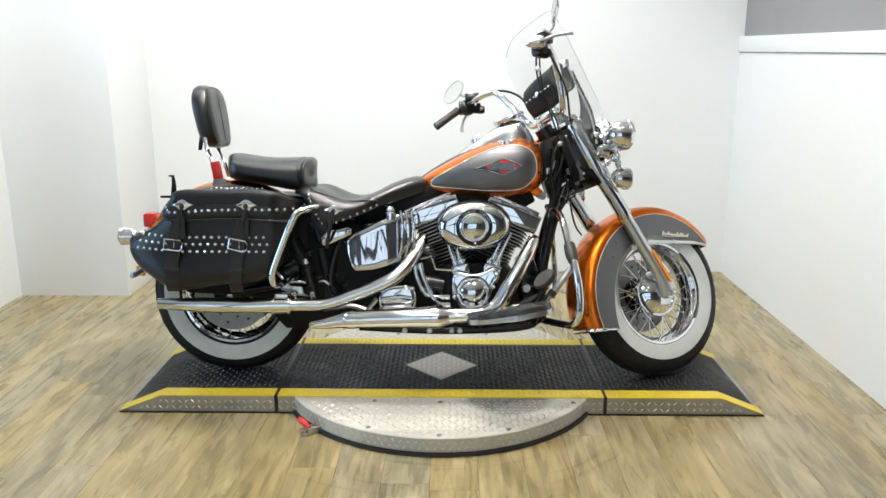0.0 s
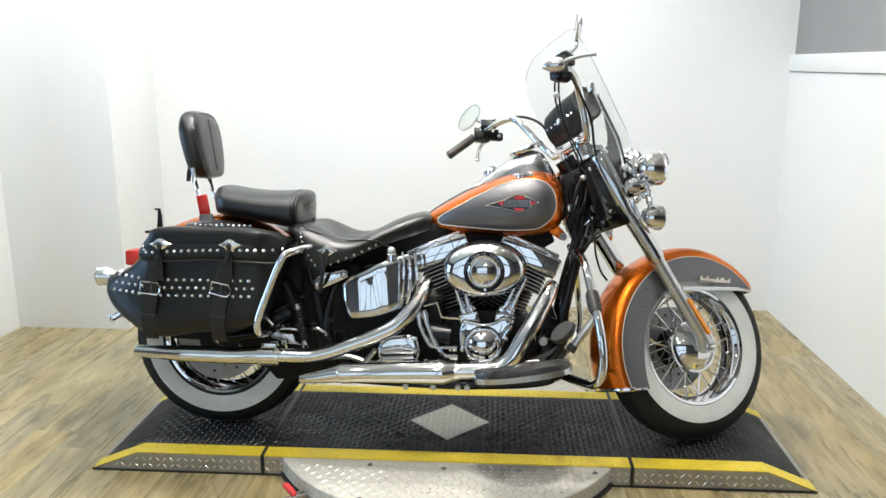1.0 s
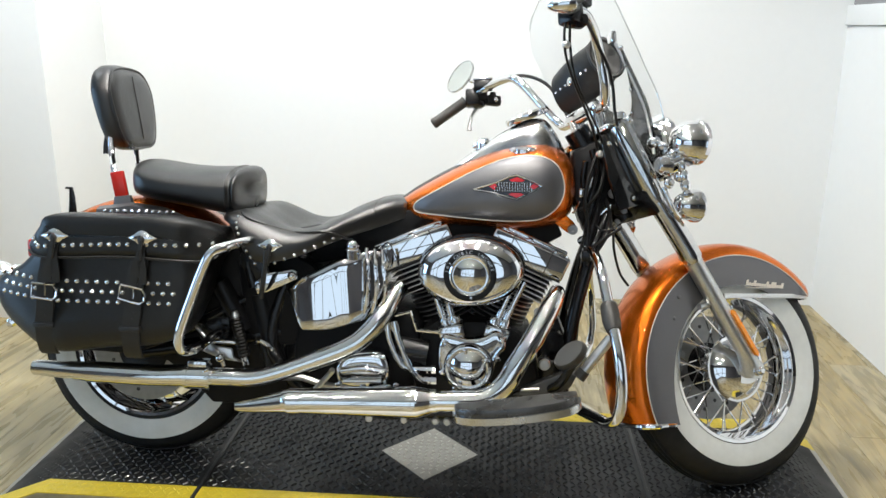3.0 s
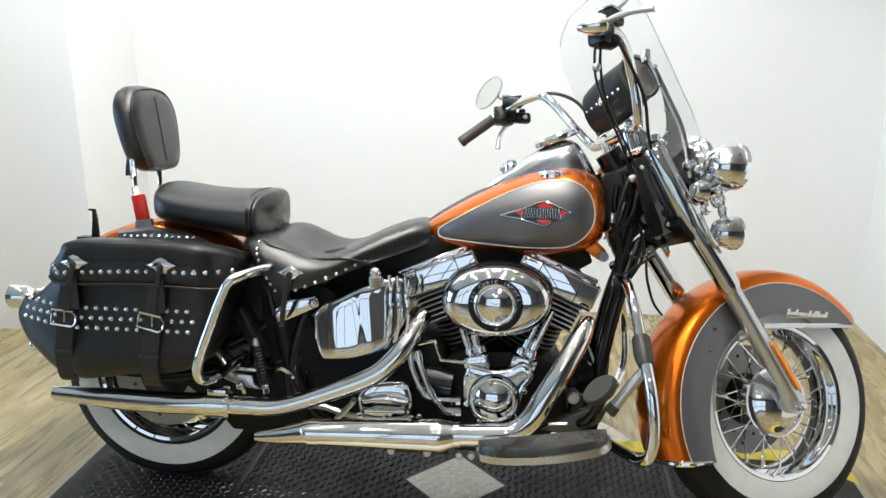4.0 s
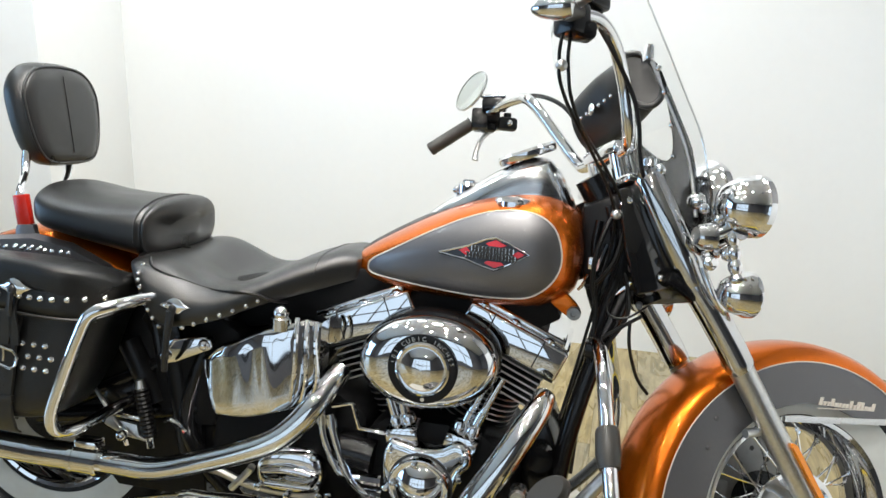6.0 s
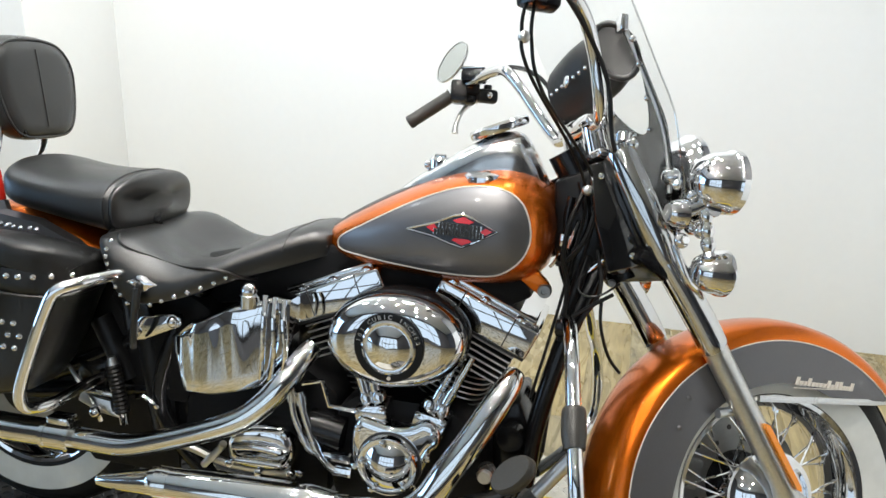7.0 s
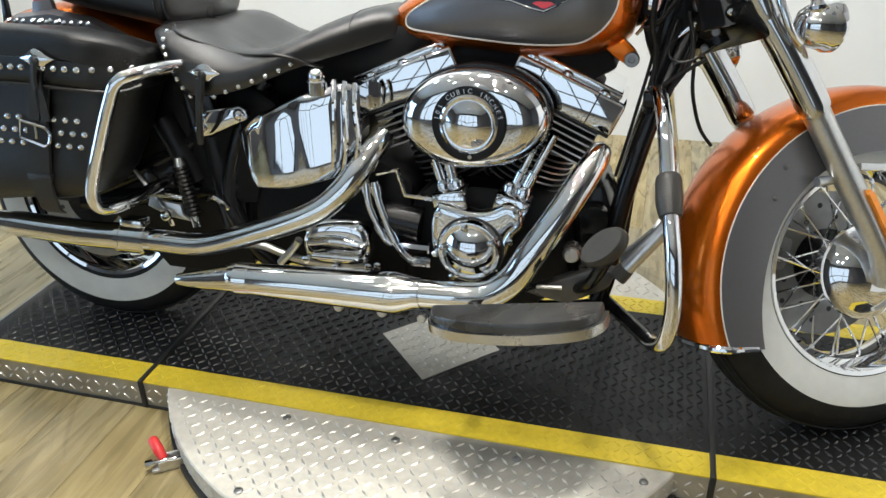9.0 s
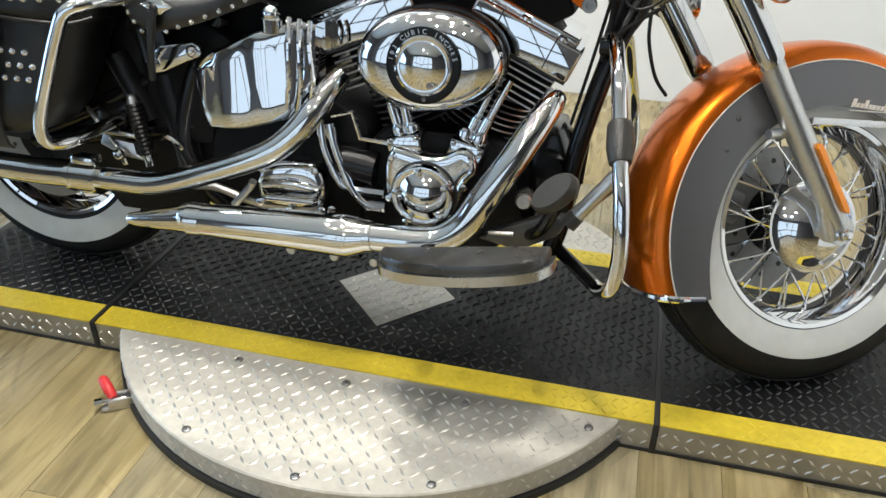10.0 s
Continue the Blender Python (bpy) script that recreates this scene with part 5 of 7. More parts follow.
for pts in ([(0.150, 0.806), (0.165, 0.814), (0.172, 0.806), (0.165, 0.798)], [(0.200, 0.824), (0.220, 0.832), (0.240, 0.824), (0.232, 0.820), (0.208, 0.820)], [(0.200, 0.788), (0.220, 0.780), (0.238, 0.788), (0.232, 0.792), (0.206, 0.792)], [(0.252, 0.808), (0.262, 0.815), (0.275, 0.810), (0.262, 0.802)]):
    part("badge_enamel", loft([[on_tank(x, z, o) for x, z in pts] for o in (0.004, 0.0056)]), BADGE_RED, tank)
for x0, x1, z, widths in ((0.176, 0.254, 0.8130, (10, 11, 11, 8, 9, 11)), (0.166, 0.258, 0.8005, (10, 11, 9, 6, 10, 9, 10, 9))):
    part("badge_plate", loft([[on_tank(x, zz, o) for x, zz in ((x0 - 0.002, z - 0.0052), (x1 + 0.001, z - 0.0052), (x1 + 0.001, z + 0.0052), (x0 - 0.002, z + 0.0052))] for o in (0.0042, 0.0056)]), POLISHED, tank)
    xa, unit = x0, (x1 - x0) / (sum(widths) + 1.8 * len(widths))
    for w in widths:
        xb = xa + w * unit
        for lo, hi, q0, q1 in ((-0.0056, 0.0056, xa, xa + 0.40 * (xb - xa)), (-0.0056, 0.0056, xb - 0.40 * (xb - xa), xb), (-0.0012, 0.0016, xa, xb)):
            part("badge_bar", loft([[on_tank(x, z + zz, o) for x, zz in ((q0, lo), (q1, lo), (q1, hi), (q0, hi))] for o in (0.0045, 0.0072)]), SEAM, tank)
        xa = xb + 1.8 * unit
# console and gauge
CONS = [(0.010, 0.010, 0.808), (0.035, 0.026, 0.836), (0.085, 0.040, 0.878), (0.14, 0.048, 0.915), (0.19, 0.056, 0.948), (0.245, 0.062, 0.976), (0.29, 0.060, 0.978), (0.32, 0.052, 0.945), (0.345, 0.042, 0.90), (0.365, 0.03, 0.85)]
rings = []
for i in range(37):
    x = 0.010 + 0.355 * i / 36
    w, zt = smooth(CONS, x)
    rings.append([Vector((x, w * math.copysign(abs(math.cos(a)) ** 0.75, math.cos(a)) * (1 + 0.35 * max(0, -math.sin(a))), zt - 0.05 + (0.05 if math.sin(a) > 0 else 0.06) * math.copysign(abs(math.sin(a)) ** 0.8, math.sin(a)))) for a in (2 * math.pi * q / 32 for q in range(32))])
console = part("tank_console", loft(rings), CONSOLE, tank, "chrome tank console", degrees=60)
part("tank_strip", loft([[Vector((x, y, smooth(TANK, x)[1] + h)) for y, h in ((-w, -0.012), (-w, 0.0), (-w * 0.6, 0.005), (0, 0.0065), (w * 0.6, 0.005), (w, 0.0), (w, -0.012))] for x, w in ((-0.09, 0.020), (-0.06, 0.024), (-0.02, 0.028), (0.02, 0.032), (0.06, 0.036), (0.10, 0.040))]), VINYL, tank, "black leather tank strip")
part("console_gasket", loft([[Vector((x, y, smooth(TANK, x)[1] + h)) for y, h in ((-w, -0.03), (-w, -0.004), (w, -0.004), (w, -0.03))] for x, w in ((0.02, 0.050), (0.08, 0.062), (0.16, 0.075), (0.24, 0.082), (0.32, 0.07))]), SEAM, tank, "dark console gasket")
gm = Matrix.Translation((0.248, 0, 0.976)) @ Matrix.Rotation(radians(-22), 4, "Y")
part("speedometer", moved(lathe([(0, 0.0), (0.058, 0.0), (0.061, 0.006), (0.061, 0.014), (0.056, 0.019), (0.052, 0.016), (0, 0.016)], 40, "z"), gm), CHROME, tank, "round chrome speedometer rim")
part("speedometer_face", moved(lathe([(0, 0.0165), (0.051, 0.0165), (0.051, 0.0175), (0, 0.0175)], 32, "z"), gm), PLASTIC, tank)
for y, x in ((-0.088, 0.238), (0.10, 0.185)):
    zt = smooth(TANK, x)[1] - 0.016
    part("filler_cap", merge(lathe([(0, -0.02), (0.036, -0.02), (0.037, 0.004), (0.033, 0.009), (0.0, 0.012)], 32, "z", (x, y, zt)), *[ball((x + 0.036 * math.cos(k), y + 0.036 * math.sin(k), zt + 0.001), 0.005, u=8, v=6) for k in range(0, 7)]), CHROME, tank, "chrome filler cap")
part("console_switch", merge(lathe([(0, -0.02), (0.024, -0.02), (0.024, 0.016), (0.018, 0.022), (0, 0.022)], 20, "z", (0.130, 0, 0.898)), ball((0.108, -0.012, 0.903), 0.009), box(0.118, 0.142, -0.006, 0.006, 0.915, 0.926, 0.003)), CHROME, tank, "chrome ignition switch")
part("tank_mount", slab([(0.318, 0.712), (0.352, 0.730), (0.372, 0.712), (0.382, 0.697), (0.376, 0.682), (0.361, 0.682), (0.345, 0.692)], -0.098, -0.080, 0.004), ORANGE, tank, "orange tank mounting ear")
# added black block hides the tank's far lower side
part("tank_tunnel", slab([(-0.06, 0.69), (-0.03, 0.655), (0.30, 0.648), (0.345, 0.675), (0.33, 0.71), (-0.02, 0.72)], -0.085, 0.10, 0.006), ENGINE_BLACK, tank, "black block added under the tank")
part("tank_bolt", lathe([(0.0, -0.104), (0.005, -0.104), (0.006, -0.1085), (0.012, -0.1085), (0.0135, -0.104), (0.0135, -0.096), (0, -0.096)], 20, "y", (0.369, 0, 0.694)), CALIPER, tank, "chrome mounting bolt")

# seats
SEAT = [(-0.565, 0.09, 0.708, 0.695), (-0.545, 0.15, 0.720, 0.695), (-0.515, 0.195, 0.728, 0.686), (-0.495, 0.212, 0.731, 0.650), (-0.475, 0.221, 0.731, 0.612), (-0.455, 0.225, 0.726, 0.585), (-0.42, 0.227, 0.709, 0.577), (-0.38, 0.224, 0.690, 0.587), (-0.34, 0.214, 0.684, 0.600), (-0.30, 0.201, 0.692, 0.616), (-0.26, 0.184, 0.709, 0.633), (-0.21, 0.158, 0.733, 0.650), (-0.15, 0.128, 0.755, 0.668), (-0.105, 0.104, 0.765, 0.684), (-0.07, 0.085, 0.758, 0.700)]


def seat_ring(x, k=72):
    w, zt, zb = smooth(SEAT, x)
    ring = []
    for q in range(k):
        a = 2 * math.pi * q / k
        ca, sa = math.cos(a), math.sin(a)
        y = w * math.copysign(abs(ca) ** (0.54 if sa > 0 else 0.22), ca)
        z = (zt + zb) / 2 + (zt - zb) / 2 * math.copysign(abs(sa) ** 0.75, sa)
        if sa > 0:
            hollow = math.exp(-((x + 0.39) / 0.09) ** 2)
            z -= 0.022 * hollow * math.exp(-(y / 0.10) ** 2) - 0.008 * hollow * math.exp(-((abs(y) - 0.16) / 0.05) ** 2)
        else:
            z += 0.05 * max(0, 1 - abs(ca) * 1.15)
        ring.append(Vector((x, y, z)))
    return ring


seat = part("rider_seat", loft([seat_ring(-0.565 + 0.495 * i / 52) for i in range(53)]), VINYL, bike, "black rider saddle with studded leather skirt", degrees=70)


def seat_side(x, z):
    """The saddle's side: upright in the skirt, rounded over above."""
    w, zt, zb = smooth(SEAT, x)
    t = max(-0.98, min(0.98, (z - (zt + zb) / 2) / ((zt - zb) / 2)))
    sa = math.copysign(abs(t) ** (1 / 0.75), t)
    return -w * math.sqrt(max(0.0, 1 - sa * sa)) ** (0.54 if t > 0 else 0.22)


skirt = part("seat_piping", tube([(x, seat_side(x, z) - 0.0040, z + 0.003) for x, z in [(-0.490, 0.724), (-0.470, 0.714), (-0.44, 0.702), (-0.40, 0.688), (-0.36, 0.677), (-0.32, 0.676), (-0.28, 0.680), (-0.245, 0.675), (-0.222, 0.662), (-0.208, 0.652)]], 0.0030, 8), VINYL, seat, "piped edge of the studded leather skirt")
part("nose_seam", tube([tuple(p + Vector((0, 0, 0.0004))) for p in seat_ring(-0.150)[1:36]], 0.0016, 6, curve=False), VINYL, seat)
stud_me = mesh_of("stud", lathe([(0, 0.0065), (0.0032, 0.0058), (0.0058, 0.0035), (0.0068, 0.0), (0.0062, -0.001), (0, -0.001)], 12, "z"), CHROME)


def stud(parent, p, scale=1.0):
    ob = new("stud", stud_me)
    ob.parent = parent
    ob.matrix_basis = Matrix.Translation(p) @ Matrix.Rotation(radians(90), 4, "X") @ Matrix.Scale(scale, 4)


for x, z in [(-0.490, 0.716), (-0.489, 0.703), (-0.487, 0.690), (-0.482, 0.676), (-0.476, 0.662), (-0.469, 0.648), (-0.461, 0.633), (-0.452, 0.617), (-0.442, 0.600), (-0.390, 0.604), (-0.365, 0.614), (-0.340, 0.624), (-0.315, 0.634), (-0.291, 0.644), (-0.268, 0.654), (-0.247, 0.665)]:
    stud(skirt, (x, seat_side(x, z) - 0.0005, z), 0.8)


def concho(parent, p, s=1.0):
    """A pointed chrome concho with a knotted lace."""
    x, y, z = p
    out = [(-0.038, 0), (-0.02, 0.008), (-0.012, 0.015), (0, 0.019), (0.012, 0.015), (0.02, 0.008), (0.038, 0), (0.02, -0.008), (0.012, -0.015), (0, -0.019), (-0.012, -0.015), (-0.02, -0.008)]
    rings = [[Vector((x + a * s * k, y - d, z + b * s * k)) for a, b in out] for k, d in ((1.0, 0.0), (1.0, 0.002), (0.75, 0.006), (0.3, 0.008))]
    part("concho", loft(rings), CHROME, parent, "pointed chrome concho")
    part("lace_knot", merge(ball((x, y - 0.009, z - 0.004), 0.009 * s, (1, 0.6, 1.2), 10, 8), tube([(x, y - 0.01, z - 0.008), (x - 0.002, y - 0.012, z - 0.03), (x - 0.006, y - 0.008, z - 0.055 * s)], [0.006, 0.0055, 0.005], 6)), STRAP, parent, "black leather lace")


concho(seat, (-0.396, -0.233, 0.650), 0.9)
part("seat_strap", tube([(-0.405, -0.238, 0.64), (-0.410, -0.238, 0.59), (-0.418, -0.232, 0.545), (-0.425, -0.222, 0.512)], 0.007, 8), STRAP, seat, "black leather strap end")
PIL = [(-0.830, 0.050, 0.826, 0.783), (-0.826, 0.090, 0.837, 0.768), (-0.817, 0.118, 0.847, 0.757), (-0.798, 0.138, 0.852, 0.750), (-0.77, 0.149, 0.849, 0.744), (-0.70, 0.153, 0.839, 0.733), (-0.63, 0.153, 0.835, 0.721), (-0.575, 0.151, 0.836, 0.711), (-0.541, 0.148, 0.837, 0.705), (-0.531, 0.148, 0.837, 0.704), (-0.520, 0.151, 0.838, 0.707), (-0.507, 0.147, 0.834, 0.716), (-0.499, 0.132, 0.825, 0.728), (-0.495, 0.105, 0.813, 0.740), (-0.493, 0.060, 0.797, 0.756)]


def pillion_ring(x):
    w, zt, zb = smooth(PIL, x)
    dent = math.exp(-((x + 0.533) / 0.006) ** 2) * 0.006
    out = []
    for p in super_ring(x, w - dent, zt - dent, zb + dent, 3.0, 96):
        k = p.y / max(w, 0.01)
        up = max(0.0, (p.z - (zt + zb) / 2) / (zt - zb) * 2)
        rear, fore = max(0.0, min(1.0, (-0.72 - x) / 0.10)), max(0.0, min(1.0, (x + 0.525) / 0.03))
        out.append(Vector((x + 0.014 * k * k * rear - 0.018 * k * k * fore, p.y, p.z - 0.012 * up * k * k)))
    return out


pil = part("passenger_seat", loft([pillion_ring(-0.6615 - 0.1685 * math.cos(math.pi * i / 110)) for i in range(111)]), VINYL, bike, "black padded passenger seat", degrees=120)
part("seat_seam", tube([tuple(p + Vector((0, -0.001 if p.y < 0 else 0.001, 0))) for p in pillion_ring(-0.543)[17:80]], 0.0024, 6, curve=False), VINYL, pil)
# backrest
BR = [(-0.114, 0.915), (-0.134, 0.99), (-0.132, 1.055), (-0.088, 1.103), (0, 1.115), (0.088, 1.103), (0.132, 1.055), (0.134, 0.99), (0.114, 0.915), (0.076, 0.878), (0, 0.872), (-0.076, 0.878)]
bo = [(p.x, p.y) for p in spline([(a, b, 0) for a, b in BR], 5, True)]
rings = []
for dx, inset in ((-0.022, 0.05), (-0.018, 0.025), (-0.008, 0.008), (0.006, 0.0), (0.026, 0.0), (0.041, 0.005), (0.050, 0.015), (0.055, 0.030), (0.057, 0.042)):
    q = shrink(bo, inset)
    rings.append([Vector((-0.946 + dx + (p[1] - 0.99) * -0.16, p[0] * 1.0 + 0.11, p[1])) for p in q])
rest = part("backrest", loft(rings), VINYL, bike, "black padded passenger backrest on chrome uprights", degrees=70)
part("backrest_seam", tube([(-0.946 + 0.0575 + (z - 0.99) * -0.16, 0.11, z) for z in (0.905, 0.95, 1.02, 1.085)], 0.0013, 6), VINYL, rest)
part("backrest_piping", tube([(-0.946 + 0.046 + (b - 0.99) * -0.16, a + 0.11, b) for a, b in [*shrink(bo, 0.008), shrink(bo, 0.008)[0]]], 0.0034, 8, curve=False), VINYL, rest)
for s in (-1, 1):
    part("sissy_upright", tube([(-0.925, 0.085 + s * 0.075, 0.92), (-0.912, 0.06 + s * 0.075, 0.86), (-0.876, s * 0.075, 0.82), (-0.86, s * 0.085, 0.76)], 0.009, 10), CHROME, rest, "chrome upright")
part("backrest_strap", merge(*[tube([(-0.945, 0.035, 0.93), (-0.949 - k * 0.004, 0.033, 0.89), (-0.951 - k * 0.008, 0.033, 0.862)], [0.008, 0.007, 0.003], 6) for k in (0, 1)]), STRAP, rest, "black leather strap ends")
part("red_reflector", moved(box(-0.0175, 0.0175, -0.012, 0.004, -0.034, 0.034, 0.003), Matrix.Translation((-0.856, -0.085, 0.786)) @ Matrix.Rotation(radians(-10), 4, "Y")), RED, rest, "red side reflector")
part("luggage_hook", merge(slab([(-1.078, 0.684), (-1.055, 0.684), (-1.058, 0.735), (-1.064, 0.764), (-1.084, 0.764), (-1.084, 0.759), (-1.072, 0.757), (-1.074, 0.725)], 0.036, 0.044, 0.001), box(-1.115, -1.03, 0.02, 0.06, 0.675, 0.684, 0.002)), BLACK, rest, "black latch bracket")
part("reflector_bracket", slab([(-0.868, 0.752), (-0.824, 0.757), (-0.812, 0.715), (-0.800, 0.70), (-0.885, 0.70), (-0.874, 0.716)], -0.10, -0.085, 0.003), GREY, rest, "grey reflector bracket")

# rear fender
def rear_fender_ring(a, w=0.095, r=0.372):
    return [Vector((WB_R + rr * math.cos(a), y, AXLE_Z + 0.06 + rr * math.sin(a))) for rr, y in ((r - 0.13, -w), (r - 0.05, -w), (r - 0.02, -w * 0.9), (r - 0.004, -w * 0.6), (r, 0), (r - 0.004, w * 0.6), (r - 0.02, w * 0.9), (r - 0.05, w), (r - 0.13, w), (r - 0.13, w - 0.004), (r - 0.052, w - 0.004), (r - 0.005, 0), (r - 0.052, -w + 0.004), (r - 0.13, -w + 0.004))]


rear_fender = part("rear_fender", loft([rear_fender_ring(radians(38 + 114 * i / 36)) for i in range(37)]), ORANGE, bike, "orange rear fender", degrees=50)
strut = [(WB_R + 0.365 * math.cos(radians(a)), AXLE_Z + 0.06 + 0.365 * math.sin(radians(a))) for a in (46, 60, 75, 90, 105)]
part("fender_strut", loft([[Vector((x, y, z + dz)) for y, dz in ((-0.118, -0.045), (-0.118, -0.012), (-0.10, -0.004), (-0.098, -0.045))] for x, z in strut]), GREY, rear_fender, "grey fender strut cover")
part("tail_lamp", merge(box(-1.165, -1.12, -0.04, 0.04, 0.565, 0.62, 0.01), box(-1.14, -1.095, -0.035, 0.035, 0.57, 0.61, 0.008)), RED, rear_fender, "red tail lamp")
for s in (-1, 1):
    part("rear_signal", lathe([(0, 0.055), (0.015, 0.052), (0.028, 0.035), (0.033, 0.01), (0.034, -0.01), (0.03, -0.014), (0, -0.016)], 28, "x", (-1.190, s * 0.15, 0.543)), CHROME, rear_fender, "chrome rear turn signal")
    part("rear_signal_lens", lathe([(0, -0.022), (0.02, -0.02), (0.029, -0.014), (0, -0.012)], 24, "x", (-1.190, s * 0.15, 0.543)), LENS if s < 0 else AMBER, rear_fender)
part("signal_bar", tube([(-1.16, -0.15, 0.548), (-1.12, -0.1, 0.555), (-1.12, 0.1, 0.555), (-1.16, 0.15, 0.548)], 0.011, 10), CHROME, rear_fender, "chrome signal bar")
part("plate_lens", box(-1.215, -1.180, 0.0, 0.012, 0.368, 0.408, 0.004), AMBER, rear_fender, "amber side lens")
part("plate_bracket", merge(box(-1.20, -1.185, -0.10, 0.10, 0.375, 0.40, 0.004), tube([(-1.19, -0.09, 0.385), (-1.12, -0.06, 0.43)], 0.012, 8)), CHROME, rear_fender, "chrome plate bracket")

# saddlebag
BAG = [(-0.955, 0.680), (-0.985, 0.645), (-1.045, 0.592), (-1.136, 0.545), (-1.160, 0.503), (-1.130, 0.447), (-1.06, 0.398), (-1.00, 0.366), (-0.93, 0.360), (-0.80, 0.380), (-0.69, 0.390), (-0.615, 0.420), (-0.575, 0.495), (-0.550, 0.585), (-0.528, 0.645), (-0.522, 0.68), (-0.60, 0.69), (-0.80, 0.69)]


def bag_y(x, z, out=0.0):
    """The bag's outer side: full in the middle, falling back to the rear tip and the edges."""
    d = 0.0
    if x < -0.93:
        d += ((-0.93 - x) / 0.215) ** 1.3 * 0.085
    if x > -0.63:
        d += ((x + 0.63) / 0.11) ** 2 * 0.10
    if z < 0.45:
        d += ((0.45 - z) / 0.08) ** 2 * 0.012
    return -0.298 + d - out


def bag_shell(outline, inset_layers, n=5):
    poly = [Vector((p.x, p.y)) for p in spline([(x, z, 0) for x, z in outline], n, True)]
    rings = []
    for depth, inset in inset_layers:
        q = shrink(poly, inset)
        rings.append([Vector((p[0], bag_y(p[0], p[1]) + depth, p[1])) for p in q])
    return rings


rings = bag_shell(BAG, [(0.0, 0.085), (-0.002, 0.05), (0.0, 0.025), (0.006, 0.010), (0.018, 0.002), (0.035, 0.0), (0.09, 0.0), (0.13, 0.012)])
bag = part("saddlebag", loft(rings), LEATHER, bike, "studded black leather saddlebag with two buckled straps", degrees=70)
LID = [(-0.930, 0.722), (-0.965, 0.690), (-0.994, 0.655), (-1.000, 0.636), (-0.978, 0.616), (-0.90, 0.617), (-0.75, 0.623), (-0.62, 0.618), (-0.545, 0.610), (-0.528, 0.624), (-0.524, 0.668), (-0.534, 0.682), (-0.572, 0.706), (-0.64, 0.722), (-0.78, 0.724)]
part("far_saddlebag", loft([[Vector((p.x, -p.y, p.z)) for p in ring] for ring in bag_shell(BAG, [(0.0, 0.085), (-0.002, 0.05), (0.006, 0.010), (0.035, 0.0), (0.09, 0.0), (0.13, 0.012)])]), LEATHER, bike, "black leather saddlebag on the far side", degrees=70)
lid = part("bag_lid", loft(bag_shell(LID, [(-0.010, 0.050), (-0.014, 0.022), (-0.013, 0.006), (-0.006, 0.0), (0.02, -0.001), (0.05, 0.0), (0.085, 0.004), (0.11, 0.014), (0.125, 0.040)])), LEATHER, bag, "black leather lid flap", degrees=70)
part("lid_edge", tube([(x, bag_y(x, 0.63, 0.0125), z) for x, z in ((-0.997, 0.632), (-0.978, 0.618), (-0.93, 0.617), (-0.88, 0.618), (-0.75, 0.623), (-0.62, 0.618), (-0.56, 0.611), (-0.533, 0.619))], 0.0035, 6), STRAP, bag)
for k in range(19):
    x = -0.965 + 0.424 * k / 18
    if min(abs(x + 0.925), abs(x + 0.70)) > 0.006:
        z = 0.6435 + 0.012 * math.sin(math.pi * min(1.0, k / 18 * 0.72))
        stud(bag, (x, bag_y(x, z, 0.0135), z))
for x, z in ((-0.977, 0.662), (-0.972, 0.652)):
    stud(bag, (x, bag_y(x, z, 0.0135), z), 0.8)
for z, shift in ((0.5565, 0.0), (0.5310, 0.012), (0.5055, 0.0)):
    for k in range(19):
        x = -1.108 + 0.0262 * k + shift
        if x > -0.612 or min(abs(x + 0.955), abs(x + 0.723)) < 0.028:
            continue
        rise = 0.0045 * max(0.0, (-0.96 - x) / 0.1)
        stud(bag, (x, bag_y(x, z, 0.0005), z + rise))
for k in range(11):
    stud(bag, (-0.845 + 0.0185 * k, -0.195 - 0.002 * (k % 3), 0.7235), 0.75)
for k in range(4):
    stud(bag, (-0.80 + 0.020 * k, -0.180, 0.7235), 0.75)
